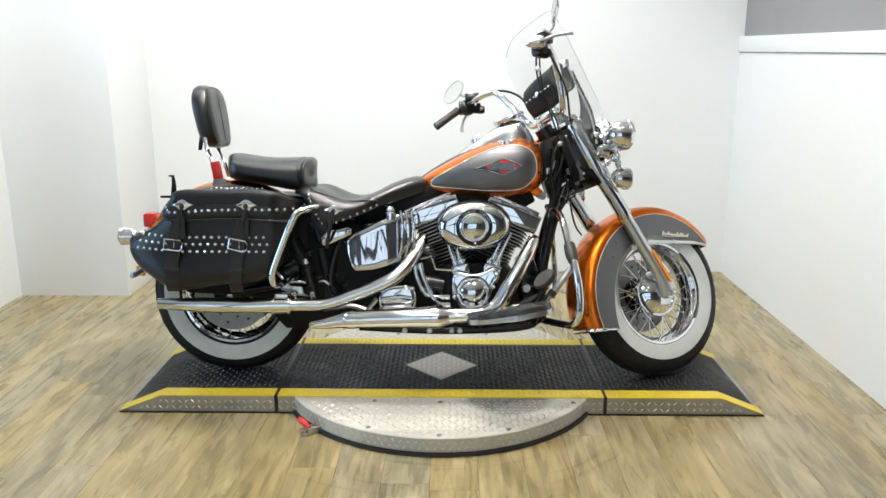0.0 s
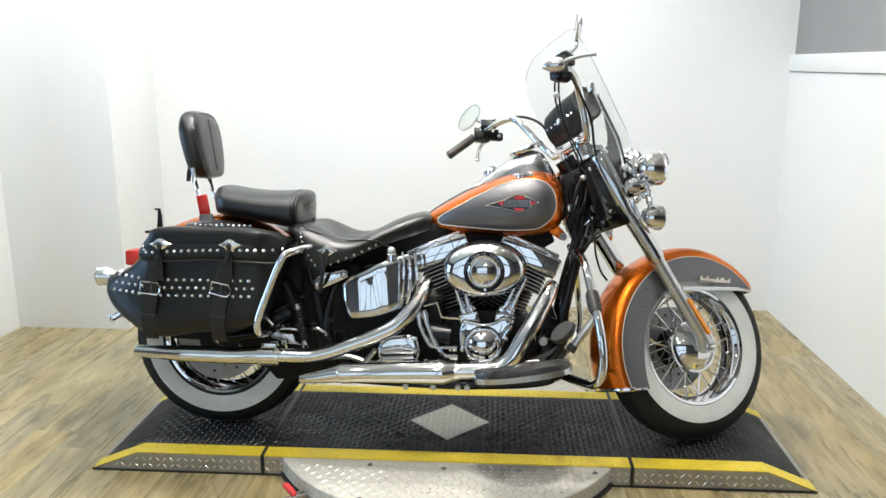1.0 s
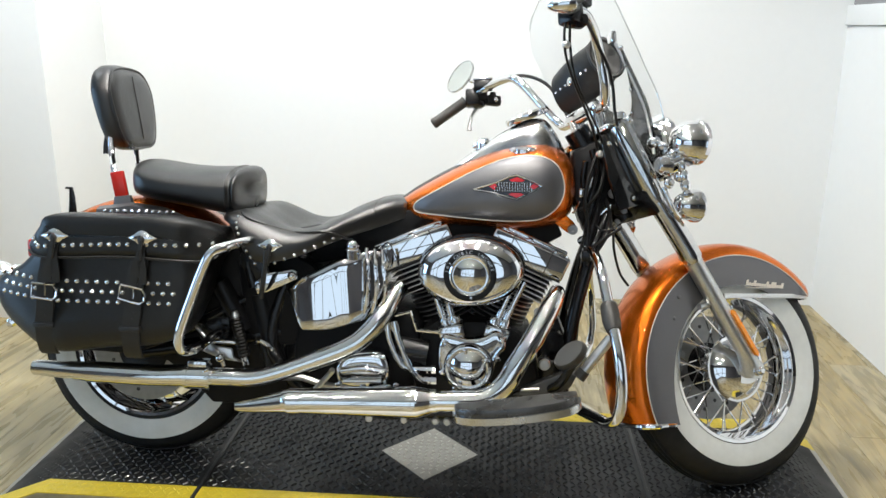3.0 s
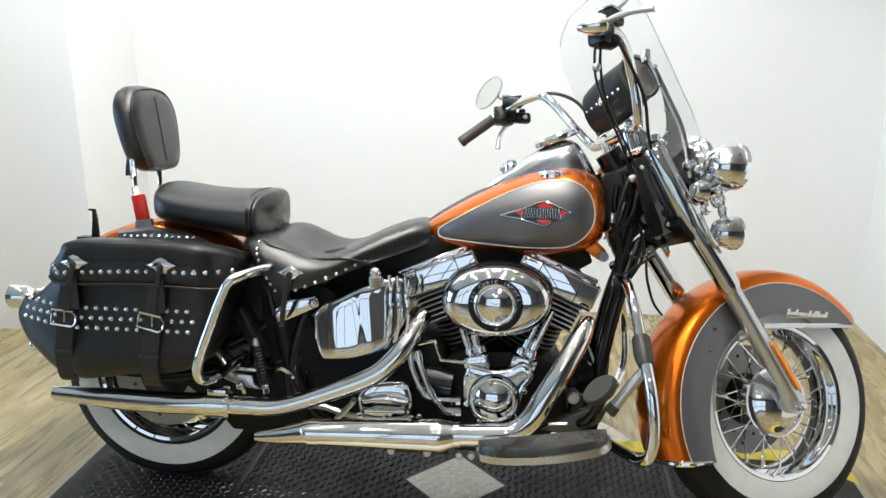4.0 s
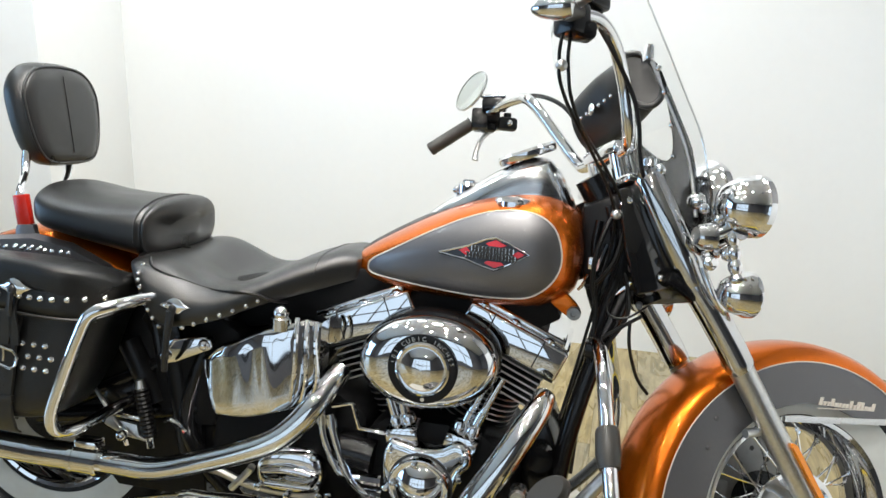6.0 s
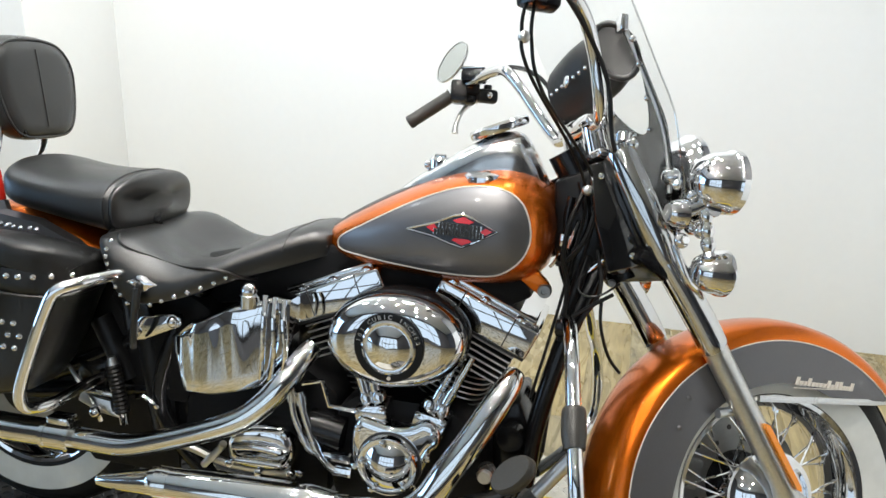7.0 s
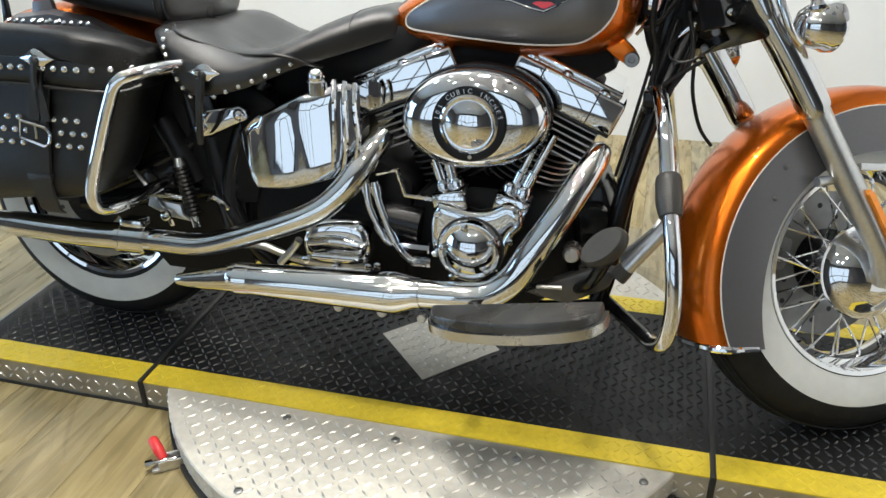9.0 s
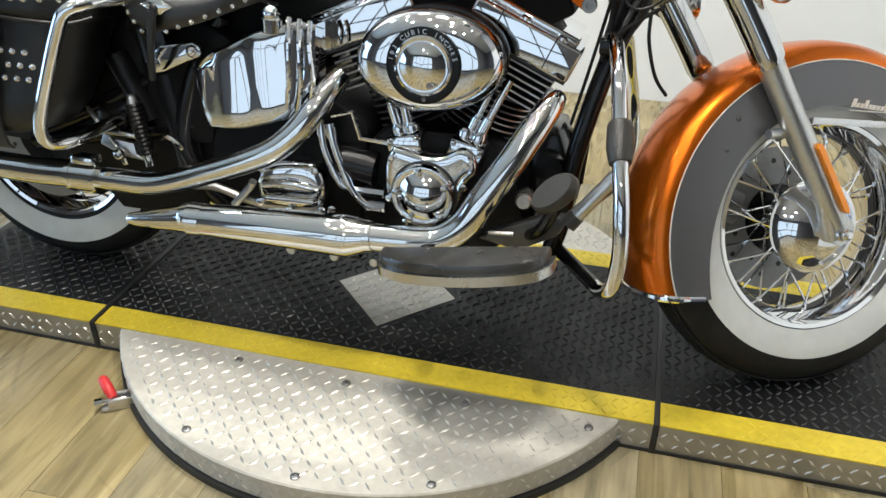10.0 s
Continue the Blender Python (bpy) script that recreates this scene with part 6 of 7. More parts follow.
for sx, cx, tilt in ((-0.956, -0.915, -0.06), (-0.724, -0.691, -0.20)):
    part("bag_strap", loft([[Vector((sx + sh + dx, bag_y(sx + sh, z, o + t), z)) for dx, t in ((-0.024, 0.0), (-0.022, 0.005), (0.022, 0.005), (0.024, 0.0))] for z, o, sh in ((0.622, 0.004, 0.020), (0.60, 0.004, 0.015), (0.565, 0.006, 0.006), (0.53, 0.005, 0.0), (0.49, 0.004, -0.004), (0.44, 0.003, -0.014), (0.40, 0.003, -0.016), (0.368, 0.001, -0.016), (0.356, -0.008, -0.016))]), STRAP, bag, "black leather strap")
    for w, lean in ((0.010, -0.030), (0.008, -0.004)):
        part("strap_tail", loft([[Vector((cx + lean * u + dx * w * ww, bag_y(cx, z, o), z)) for dx, o in ((-1, oo), (-1, oo + 0.004), (1, oo + 0.004), (1, oo))] for z, oo, ww, u in ((0.652, 0.014, 0.9, 0.0), (0.622, 0.020, 1.0, 0.3), (0.59, 0.014, 1.25, 0.7), (0.555, 0.011, 1.1, 1.0))]), STRAP, bag)
    loop = [(-0.031, 0.018), (0.024, 0.018), (0.032, 0.008), (0.032, -0.010), (0.024, -0.020), (-0.033, -0.018)]
    turn = Matrix.Rotation(tilt, 2)
    by = bag_y(sx, 0.53, 0.0135)
    pts = [turn @ Vector(q) for q in loop]
    part("buckle", tube([(sx + q.x, by - (0.003 if abs(q.x) < 0.028 else 0), 0.530 + q.y) for q in pts + pts[:1]], 0.0034, 8, curve=False), CHROME, bag, "chrome roller buckle")
    part("buckle_tongue", tube([tuple(Vector((sx, by - 0.003, 0.532)) + Vector((a, 0, b))) for a, b in ((0.004, 0.020), (0.004, 0.0), (0.003, -0.012))], 0.0024, 6), CHROME, bag)
    kx = sx - 0.013
    part("strap_keeper", box(kx - 0.027, kx + 0.027, bag_y(kx, 0.45, 0.0115), bag_y(kx, 0.45, 0.0), 0.432, 0.446, 0.002), STRAP, bag)
    for k in range(3):
        part("strap_hole", lathe([(0, 0), (0.003, 0), (0.003, -0.0008), (0, -0.0008)], 8, "y", (sx - 0.003 * k, bag_y(sx, 0.5, 0.0100), 0.500 - 0.017 * k)), SEAM, bag)
    concho(bag, (cx, bag_y(cx, 0.668, 0.0145), 0.672))
part("guard_bar", tube([(-0.44, -0.17, 0.655), (-0.455, -0.24, 0.660), (-0.482, -0.305, 0.656), (-0.514, -0.328, 0.642), (-0.536, -0.332, 0.60), (-0.562, -0.334, 0.535), (-0.596, -0.334, 0.445), (-0.600, -0.328, 0.405), (-0.594, -0.305, 0.388), (-0.576, -0.265, 0.389), (-0.562, -0.20, 0.40), (-0.55, -0.15, 0.405)], 0.0125, 14), CHROME, bike, "chrome saddlebag guard bar")
part("bag_mount", merge(slab([(-0.50, 0.60), (-0.44, 0.52), (-0.405, 0.545), (-0.42, 0.60), (-0.47, 0.665)], -0.185, -0.17, 0.003), tube([(-0.50, -0.16, 0.68), (-0.455, -0.18, 0.53)], 0.014, 10)), BLACK, bike, "black bag bracket")
part("seat_bracket", merge(slab([(-0.452, 0.545), (-0.444, 0.515), (-0.415, 0.522), (-0.338, 0.558), (-0.335, 0.578), (-0.35, 0.584), (-0.42, 0.572)], -0.20, -0.175, 0.005), ball((-0.350, -0.2, 0.568), 0.012), ball((-0.437, -0.2, 0.535), 0.012)), CHROME, bike, "chrome side bracket")
# suspension adjuster and linkage behind the bag guard
boot = part("spring_cover", tube([(-0.512 + 0.022 * k / 24, -0.17, 0.445 - 0.105 * k / 24) for k in range(25)], [0.0165 if k % 2 else 0.0140 for k in range(25)], 14, curve=False), PLASTIC, bike, "ribbed black linkage boot", degrees=20)
part("boot_cap", tube([(-0.515, -0.17, 0.462), (-0.512, -0.17, 0.445)], [0.008, 0.012], 12), SATIN, boot)
part("boot_end", tube([(-0.490, -0.17, 0.340), (-0.486, -0.17, 0.316)], 0.010, 12), CHROME, boot)
rod = part("brake_rod", tube([(-0.585, -0.165, 0.376), (-0.54, -0.168, 0.377), (-0.515, -0.165, 0.374)], 0.006, 10), CHROME, bike, "chrome brake linkage")
part("rod_joint", merge(ball((-0.556, -0.172, 0.333), 0.013), tube([(-0.556, -0.165, 0.333), (-0.552, -0.16, 0.308)], 0.006, 8)), CHROME, rod)
part("rod_arm", tube([(-0.635, -0.15, 0.42), (-0.60, -0.16, 0.385), (-0.565, -0.165, 0.345)], 0.0045, 8), SATIN, rod)
part("rod_link", tube([(-0.468, -0.15, 0.372), (-0.45, -0.155, 0.378), (-0.428, -0.155, 0.366), (-0.42, -0.15, 0.355)], 0.006, 8), CHROME, rod)
part("rod_plate", slab([(-0.60, 0.372), (-0.575, 0.36), (-0.53, 0.355), (-0.525, 0.33), (-0.50, 0.318), (-0.56, 0.325), (-0.61, 0.345)], -0.158, -0.148, 0.003), SATIN, rod)
part("rear_caliper", merge(box(-0.63, -0.54, -0.135, -0.08, 0.36, 0.44, 0.014), tube([(-0.56, -0.14, 0.40), (-0.56, -0.15, 0.40)], 0.018, 12)), BLACK, bike, "black rear caliper")
part("seat_base", merge(slab([(-0.50, 0.66), (-0.42, 0.56), (-0.20, 0.60), (0.0, 0.655), (0.10, 0.70), (-0.06, 0.735), (-0.2, 0.70), (-0.35, 0.67)], -0.085, 0.085, 0.012), slab([(-0.52, 0.60), (-0.50, 0.36), (-0.36, 0.36), (-0.30, 0.58), (-0.40, 0.64)], -0.135, 0.13, 0.02)), ENGINE_BLACK, bike, "black seat base and side cover")
# added black sheet keeps the gaps below the bag dark
part("inner_cover", merge(slab([(-1.03, 0.52), (-1.02, 0.37), (-0.97, 0.325), (-0.74, 0.315), (-0.66, 0.255), (-0.60, 0.190), (-0.385, 0.190), (-0.40, 0.40), (-0.44, 0.60), (-0.58, 0.66)], -0.122, -0.112, 0.004)), ENGINE_BLACK, bike, "black sheet added to fill the gaps behind the bag")
part("shock_body", merge(tube([(-0.46, -0.11, 0.50), (-0.42, -0.11, 0.30)], 0.032, 16), tube([(-0.57, -0.12, 0.53), (-0.50, -0.12, 0.40)], 0.028, 14)), PLASTIC, bike, "black side covers")

# engine
engine = part("engine", merge(
    slab([(-0.02, 0.42), (-0.05, 0.30), (-0.02, 0.20), (0.22, 0.20), (0.30, 0.27), (0.27, 0.40), (0.20, 0.45), (0.02, 0.45)], -0.135, 0.14, 0.02),
    slab([(-0.36, 0.46), (-0.38, 0.24), (-0.04, 0.20), (-0.02, 0.44), (-0.12, 0.50)], -0.13, 0.14, 0.02),
    slab([(0.02, 0.45), (0.19, 0.45), (0.16, 0.60), (0.05, 0.60)], -0.05, 0.05, 0.01)), ENGINE_BLACK, bike, "black and chrome V-twin engine")
CRANK = Vector((0.105, 0, 0.295))
for side, lean, d0, d1, n in ((-1, 22.6, 0.140, 0.343, 16), (1, 23.6, 0.145, 0.337, 16)):
    ax = Vector((side * math.sin(radians(lean)), 0, math.cos(radians(lean))))
    base = Matrix.Translation(CRANK) @ Matrix.Rotation(radians(lean) * side, 4, "Y")
    cyl = part("cylinder", moved(merge(tube([(0, 0, 0.10), (0, 0, d1 + 0.02)], 0.064, 28), box(-0.07, 0.07, -0.085, 0.075, d1 - 0.075, d1 + 0.008, 0.012)), base), ENGINE_BLACK, bike, "black finned cylinder")
    for k in range(n):
        d = d0 + (d1 - d0) * k / (n - 1)
        head = d > d1 - 0.085
        hx, hy = (0.094, 0.105) if head else (0.079 + 0.008 * k / n, 0.088)
        fin_me = part("fin", moved(box(-hx, hx, -hy, hy, d - 0.0021, d + 0.0021, 0.0016, 1) if head else lathe([(0, d - 0.0021), (0.084, d - 0.0021), (0.0855, d), (0.084, d + 0.0021), (0, d + 0.0021)], 28, "z"), base), FIN, cyl).data
        fin_me.materials.append(ENGINE_BLACK)
        for poly in fin_me.polygons:
            poly.material_index = 1 if abs(poly.normal.dot(ax)) > 0.75 else 0
    lean_in = base @ Matrix(((1, 0, 0, 0), (0, 1, 0.06, -0.06 * (d1 + 0.012)), (0, 0, 1, 0), (0, 0, 0, 1)))
    ends = (-0.126, 0.100) if side < 0 else (-0.100, 0.114)
    rk = part("rocker_box", moved(merge(box(ends[0], ends[1], -0.113, 0.09, d1 - 0.004, d1 + 0.060, 0.007, 3), box(ends[0] + 0.014, ends[1] - 0.014, -0.098, 0.08, d1 + 0.058, d1 + 0.074, 0.006, 3)), lean_in), CHROME, bike, "chrome rocker cover")
    part("rocker_joint", moved(merge(box(ends[0] + 0.002, ends[1] - 0.002, -0.108, 0.092, d1 - 0.008, d1 - 0.003, 0.001, 1), *[box(q - 0.0016, q + 0.0016, -0.1135, 0.09, d1 + 0.002, d1 + 0.0600, 0.0008, 1) for q in (-side * 0.046, side * 0.062)]), lean_in), SEAM, rk)
    for bx in (-0.075, -0.005, 0.07):
        part("rocker_bolt", moved(merge(lathe([(0, 0), (0.0095, 0), (0.0095, 0.006), (0.0055, 0.009), (0, 0.009)], 12, "z", (bx, -0.1, d1 + 0.059)), box(bx - 0.012, bx + 0.012, -0.108, -0.09, d1 + 0.056, d1 + 0.063, 0.0015, 1)), lean_in), CHROME, rk)
# pushrods and lifter blocks
for x0, z0, x1, z1 in ((0.050, 0.425, -0.005, 0.575), (0.070, 0.425, 0.030, 0.575), (0.168, 0.425, 0.222, 0.56), (0.188, 0.425, 0.248, 0.56)):
    part("pushrod_tube", tube([(x0, -0.145, z0), (x0 + (x1 - x0) * 0.45, -0.143, z0 + (z1 - z0) * 0.45), (x0 + (x1 - x0) * 0.46, -0.143, z0 + (z1 - z0) * 0.46), (x1, -0.14, z1)], [0.0105, 0.0105, 0.008, 0.008], 14, curve=False), CHROME, engine, "chrome pushrod tube")
    part("pushrod_collar", tube([(x0, -0.145, z0 - 0.004), (x0 + (x1 - x0) * 0.12, -0.1445, z0 + (z1 - z0) * 0.12)], 0.0135, 14), CHROME, engine, "chrome collar")
for x, z, t in ((0.062, 0.428, -14), (0.180, 0.428, 14)):
    part("lifter_block", moved(merge(box(-0.034, 0.034, -0.035, 0.03, -0.028, 0.018, 0.008), *[lathe([(0, 0), (0.015, 0), (0.0155, 0.012), (0.012, 0.02), (0, 0.02)], 16, "z", (dx, -0.002, 0.016)) for dx in (-0.013, 0.013)], *[ball((dx, -0.036, dz), 0.006, u=8, v=6) for dx in (-0.026, 0.026) for dz in (-0.02, 0.01)]), Matrix.Translation((x, -0.145, z)) @ Matrix.Rotation(radians(t), 4, "Y")), CHROME, engine, "chrome lifter block")
# cam cover
CAM = [(0.030, 0.395), (0.045, 0.425), (0.075, 0.422), (0.11, 0.416), (0.145, 0.422), (0.175, 0.438), (0.200, 0.425), (0.206, 0.392), (0.190, 0.372), (0.178, 0.335), (0.155, 0.292), (0.11, 0.272), (0.065, 0.285), (0.040, 0.315), (0.030, 0.350)]
part("cam_cover", puff(CAM, [(-0.128, 0.0), (-0.182, 0.0), (-0.190, 0.003), (-0.194, 0.009), (-0.195, 0.02)], 4), CHROME, engine, "chrome cam cover", degrees=60)
part("cover_gap", lathe([(0.058, -0.19), (0.0645, -0.19), (0.065, -0.1960), (0.058, -0.1960)], 40, "y", (0.110, 0, 0.342), closed=True), SEAM, engine)
part("timer_cover", lathe([(0.060, -0.185), (0.062, -0.205), (0.058, -0.213), (0.052, -0.214), (0.046, -0.211), (0.030, -0.222), (0.012, -0.227), (0, -0.228)], 48, "y", (0.110, 0, 0.342)), CHROME, engine, "round chrome timer cover", degrees=50)
for k in range(5):
    a = 2 * math.pi * k / 5 + 0.5
    part("cover_screw", lathe([(0, -0.212), (0.006, -0.212), (0.006, -0.219), (0.003, -0.221), (0, -0.221)], 10, "y", (0.110 + 0.050 * math.cos(a), 0, 0.342 + 0.050 * math.sin(a))), CHROME, engine)
for x, z in ((0.045, 0.405), (0.195, 0.415), (0.185, 0.365), (0.040, 0.325), (0.075, 0.282), (0.16, 0.302)):
    part("cover_screw", lathe([(0, -0.19), (0.0065, -0.19), (0.0065, -0.199), (0.004, -0.201), (0, -0.201)], 10, "y", (x, 0, z)), CHROME, engine)
# air cleaner
ac = Matrix.Translation((0.110, 0, 0.590)) @ Matrix.Rotation(radians(-4), 4, "Y")
air = part("air_cleaner", moved(lathe([(0.0, -0.232), (0.030, -0.232), (0.056, -0.231), (0.062, -0.230), (0.072, -0.228), (0.084, -0.221), (0.093, -0.208), (0.096, -0.192), (0.096, -0.176), (0.092, -0.172), (0, -0.172)], 72, "y", (0, 0, 0), scale=(1.40, 0.94)), ac), CHROME, bike, "oval chrome air cleaner cover", degrees=50)
part("air_filter_back", moved(lathe([(0, -0.176), (0.094, -0.176), (0.096, -0.165), (0.093, -0.13), (0.06, -0.10), (0, -0.10)], 56, "y", (0, 0, 0), scale=(1.43, 1.0)), ac), BLACK, air, "black filter base")
part("cover_ring", moved(lathe([(0.064, -0.227), (0.066, -0.237), (0.062, -0.2385), (0.052, -0.237), (0.050, -0.230)], 56, "y", (0, 0, 0), closed=True), ac), PLASTIC, air, "black lettered ring")
part("cover_boss", moved(lathe([(0.050, -0.228), (0.0515, -0.239), (0.048, -0.2415), (0.043, -0.239), (0.040, -0.240), (0.030, -0.246), (0.016, -0.250), (0.0, -0.2515)], 40, "y"), ac), CHROME, air, "round chrome centre boss", degrees=50)
LETTERING = "103 CUBIC INCHES"
for k, ch in enumerate(LETTERING):
    if ch == " ":
        continue
    a = radians(168 - 156 * k / (len(LETTERING) - 1))
    curve = bpy.data.curves.new("ring_letter", "FONT")
    curve.body, curve.size, curve.extrude, curve.align_x, curve.align_y = ch, 0.0118, 0.0006, "CENTER", "CENTER"
    tmp = bpy.data.objects.new("ring_letter", curve)
    me = bpy.data.meshes.new_from_object(tmp)
    bpy.data.objects.remove(tmp)
    me.transform(ac @ Matrix.Translation((0.0572 * math.cos(a), -0.2388, 0.0572 * math.sin(a))) @ Matrix.Rotation(math.pi / 2 - a, 4, "Y") @ Matrix.Rotation(math.pi / 2, 4, "X"))
    me.materials.append(POLISHED)
    ob = new("ring_letter", me)
    ob.parent = air
part("ring_bolt", moved(lathe([(0, -0.236), (0.005, -0.2365), (0.004, -0.2405), (0, -0.2405)], 10, "y", (0, 0, -0.0575)), ac), CHROME, air)
# oil tank with chrome side cover and oil lines
def oil_edge(x, top):
    pts = OIL_TOP if top else OIL_LOW
    return interp(pts, x)[0]


OIL_TOP = [(-0.372, 0.530), (-0.315, 0.571), (-0.216, 0.615), (-0.150, 0.635), (-0.118, 0.630)]
OIL_LOW = [(-0.372, 0.522), (-0.334, 0.430), (-0.326, 0.421), (-0.260, 0.427), (-0.161, 0.453), (-0.130, 0.500), (-0.118, 0.530)]
rings = []
for i in range(73):
    x = -0.372 + 0.254 * i / 72
    zt, zl = oil_edge(x, True), oil_edge(x, False)
    ring = []
    for z, d in ((zl, 0.05), (zl, 0.008), (zl + 0.002, 0.002), (zl + 0.006, 0), *[(zl + (zt - zl) * q, 0) for q in (0.2, 0.35, 0.5, 0.65, 0.8)], (zt - 0.008, 0), (zt - 0.003, 0.003), (zt, 0.010), (zt, 0.05)):
        s = x + 0.10 * (z - 0.52)
        wave = 0.0030 * math.tanh((s + 0.295) / 0.014) + 0.0016 * math.sin(s * 74 + 1.4 * math.sin(s * 21)) + 0.0005 * math.sin(s * 131 + 1.0)
        ring.append(Vector((x, -0.203 + 0.050 * ((x + 0.245) / 0.15) ** 2 + 0.047 * (z - 0.50) + wave + d, z)))
    rings.append(ring)
oil = part("oil_tank", loft(rings), CHROME, bike, "chrome horseshoe oil tank", degrees=50)
part("oil_tank_body", slab([(-0.33, 0.55), (-0.31, 0.44), (-0.13, 0.46), (-0.12, 0.61), (-0.26, 0.59)], -0.165, 0.17, 0.02), BLACK, oil, "black tank body")
part("oil_cap", merge(lathe([(0, -0.02), (0.02, -0.02), (0.021, 0.004), (0.014, 0.012), (0, 0.014)], 20, "z", (-0.196, -0.175, 0.632)), ball((-0.196, -0.178, 0.645), 0.017)), CHROME, oil, "round chrome oil cap")
for k in range(3):
    x = -0.158 + 0.020 * k
    part("oil_line", tube([(x, -0.185, 0.642 - 0.002 * k), (x + 0.006, -0.205, 0.60), (x + 0.004 + 0.004 * k, -0.205, 0.53), (x - 0.004, -0.195, 0.475)], 0.0052, 8), CHROME, oil, "chrome oil line")
part("oil_line", tube([(-0.108, -0.165, 0.452), (-0.100, -0.168, 0.40), (-0.078, -0.168, 0.352), (-0.057, -0.168, 0.326), (0.010, -0.165, 0.322)], 0.0085, 12), CHROME, engine, "chrome oil line")
part("oil_line", tube([(-0.088, -0.17, 0.450), (-0.075, -0.172, 0.40), (-0.048, -0.172, 0.335), (-0.02, -0.17, 0.298), (0.014, -0.168, 0.292)], 0.0085, 12), CHROME, engine, "chrome oil line")
part("oil_line", tube([(-0.087, -0.16, 0.462), (-0.046, -0.16, 0.474), (-0.030, -0.16, 0.425), (0.03, -0.155, 0.420)], 0.0052, 8, curve=False), CHROME, engine)
for x, z in ((-0.008, 0.322), (0.012, 0.322), (-0.004, 0.293), (0.014, 0.293)):
    part("line_fitting", lathe([(0, -0.011), (0.011, -0.011), (0.012, 0), (0.011, 0.011), (0, 0.011)], 8, "x", (x, -0.166, z)), CHROME, engine)
for a, b in (((-0.107, -0.165, 0.445), (-0.105, -0.166, 0.425)), ((-0.083, -0.168, 0.362), (-0.074, -0.168, 0.346)), ((-0.086, -0.17, 0.443), (-0.082, -0.171, 0.424)), ((-0.055, -0.172, 0.350), (-0.047, -0.172, 0.333))):
    part("line_collar", tube([a, b], 0.0115, 12), CHROME, engine)
part("oil_filter", tube([(-0.075, -0.145, 0.372), (0.0, -0.145, 0.362)], 0.034, 24), BLACK, engine, "black oil filter")
TR = [(-0.245, 0.315), (-0.225, 0.352), (-0.19, 0.366), (-0.125, 0.366), (-0.100, 0.335), (-0.10, 0.295), (-0.125, 0.270), (-0.225, 0.268)]
part("gearbox_cover", puff(TR, [(-0.125, 0.0), (-0.165, 0.0), (-0.178, 0.006), (-0.182, 0.016), (-0.183, 0.03)], 4), CHROME, engine, "chrome gearbox side cover", degrees=60)
part("gearbox_rib", merge(tube([(-0.225, -0.182, 0.315), (-0.17, -0.188, 0.325), (-0.12, -0.182, 0.318)], 0.009, 10), tube([(-0.22, -0.18, 0.285), (-0.12, -0.18, 0.288)], 0.008, 10)), CHROME, engine)
for x, z in ((-0.225, 0.345), (-0.115, 0.355), (-0.10, 0.275), (-0.08, 0.28), (-0.235, 0.275), (-0.17, 0.265)):
    part("cover_screw", lathe([(0, -0.175), (0.008, -0.175), (0.008, -0.186), (0.005, -0.188), (0, -0.188)], 10, "y", (x, 0, z)), CHROME, engine)
part("lower_linkage", merge(tube([(-0.45, -0.15, 0.27), (-0.35, -0.16, 0.285), (-0.25, -0.16, 0.262), (-0.1, -0.16, 0.262)], 0.009, 8), tube([(-0.30, -0.17, 0.255), (-0.26, -0.175, 0.30), (-0.25, -0.18, 0.315)], 0.008, 8)), SATIN, engine)
part("engine_mount", merge(slab([(0.28, 0.44), (0.30, 0.25), (0.37, 0.22), (0.38, 0.36), (0.34, 0.46)], -0.08, 0.08, 0.01), tube([(0.33, -0.13, 0.40), (0.33, -0.10, 0.40)], 0.026, 16)), BLACK, engine, "black front engine mount")

# exhausts
def pipe(pts, radii, seg=24, n=8):
    return tube(pts, radii, seg, n)


up_line = [(-1.045, -0.225, 0.303), (-1.02, -0.225, 0.303), (-0.90, -0.228, 0.299), (-0.885, -0.228, 0.299), (-0.72, -0.232, 0.297), (-0.60, -0.235, 0.302)]
exh = part("upper_exhaust", tube(up_line, [0.0195, 0.021, 0.026, 0.028, 0.029, 0.029], 28, 4), PIPE_CHROME, bike, "chrome upper silencer", degrees=50)
part("silencer_bore", lathe([(0, 0), (0.0165, 0), (0.0165, -0.0015), (0, -0.0015)], 20, "x", (-1.0455, -0.225, 0.303)), SEAM, exh)
part("header_pipe", pipe([(-0.60, -0.235, 0.302), (-0.52, -0.236, 0.302), (-0.43, -0.236, 0.306), (-0.32, -0.234, 0.342), (-0.20, -0.228, 0.391), (-0.145, -0.215, 0.432), (-0.112, -0.197, 0.475), (-0.088, -0.165, 0.515), (-0.075, -0.14, 0.535)], [0.0235, 0.0235, 0.0235, 0.0235, 0.0245, 0.0245, 0.0245, 0.023, 0.021]), PIPE_CHROME, exh, "chrome header pipe", degrees=50)
part("pipe_clamp", merge(tube([(-0.625, -0.2345, 0.301), (-0.555, -0.2355, 0.302)], 0.0325, 28), box(-0.615, -0.565, -0.25, -0.215, 0.325, 0.345, 0.004), *[tube([(x, -0.2345, 0.301), (x + 0.008, -0.2345, 0.301)], 0.0345, 28) for x in (-0.622, -0.566)]), PIPE_CHROME, exh, "chrome pipe clamp")
low_line = [(-0.485, -0.262, 0.233), (-0.44, -0.262, 0.238), (-0.36, -0.263, 0.251), (-0.335, -0.263, 0.254), (-0.15, -0.265, 0.262), (-0.03, -0.266, 0.266), (-0.012, -0.266, 0.267), (0.02, -0.266, 0.271), (0.03, -0.266, 0.272)]
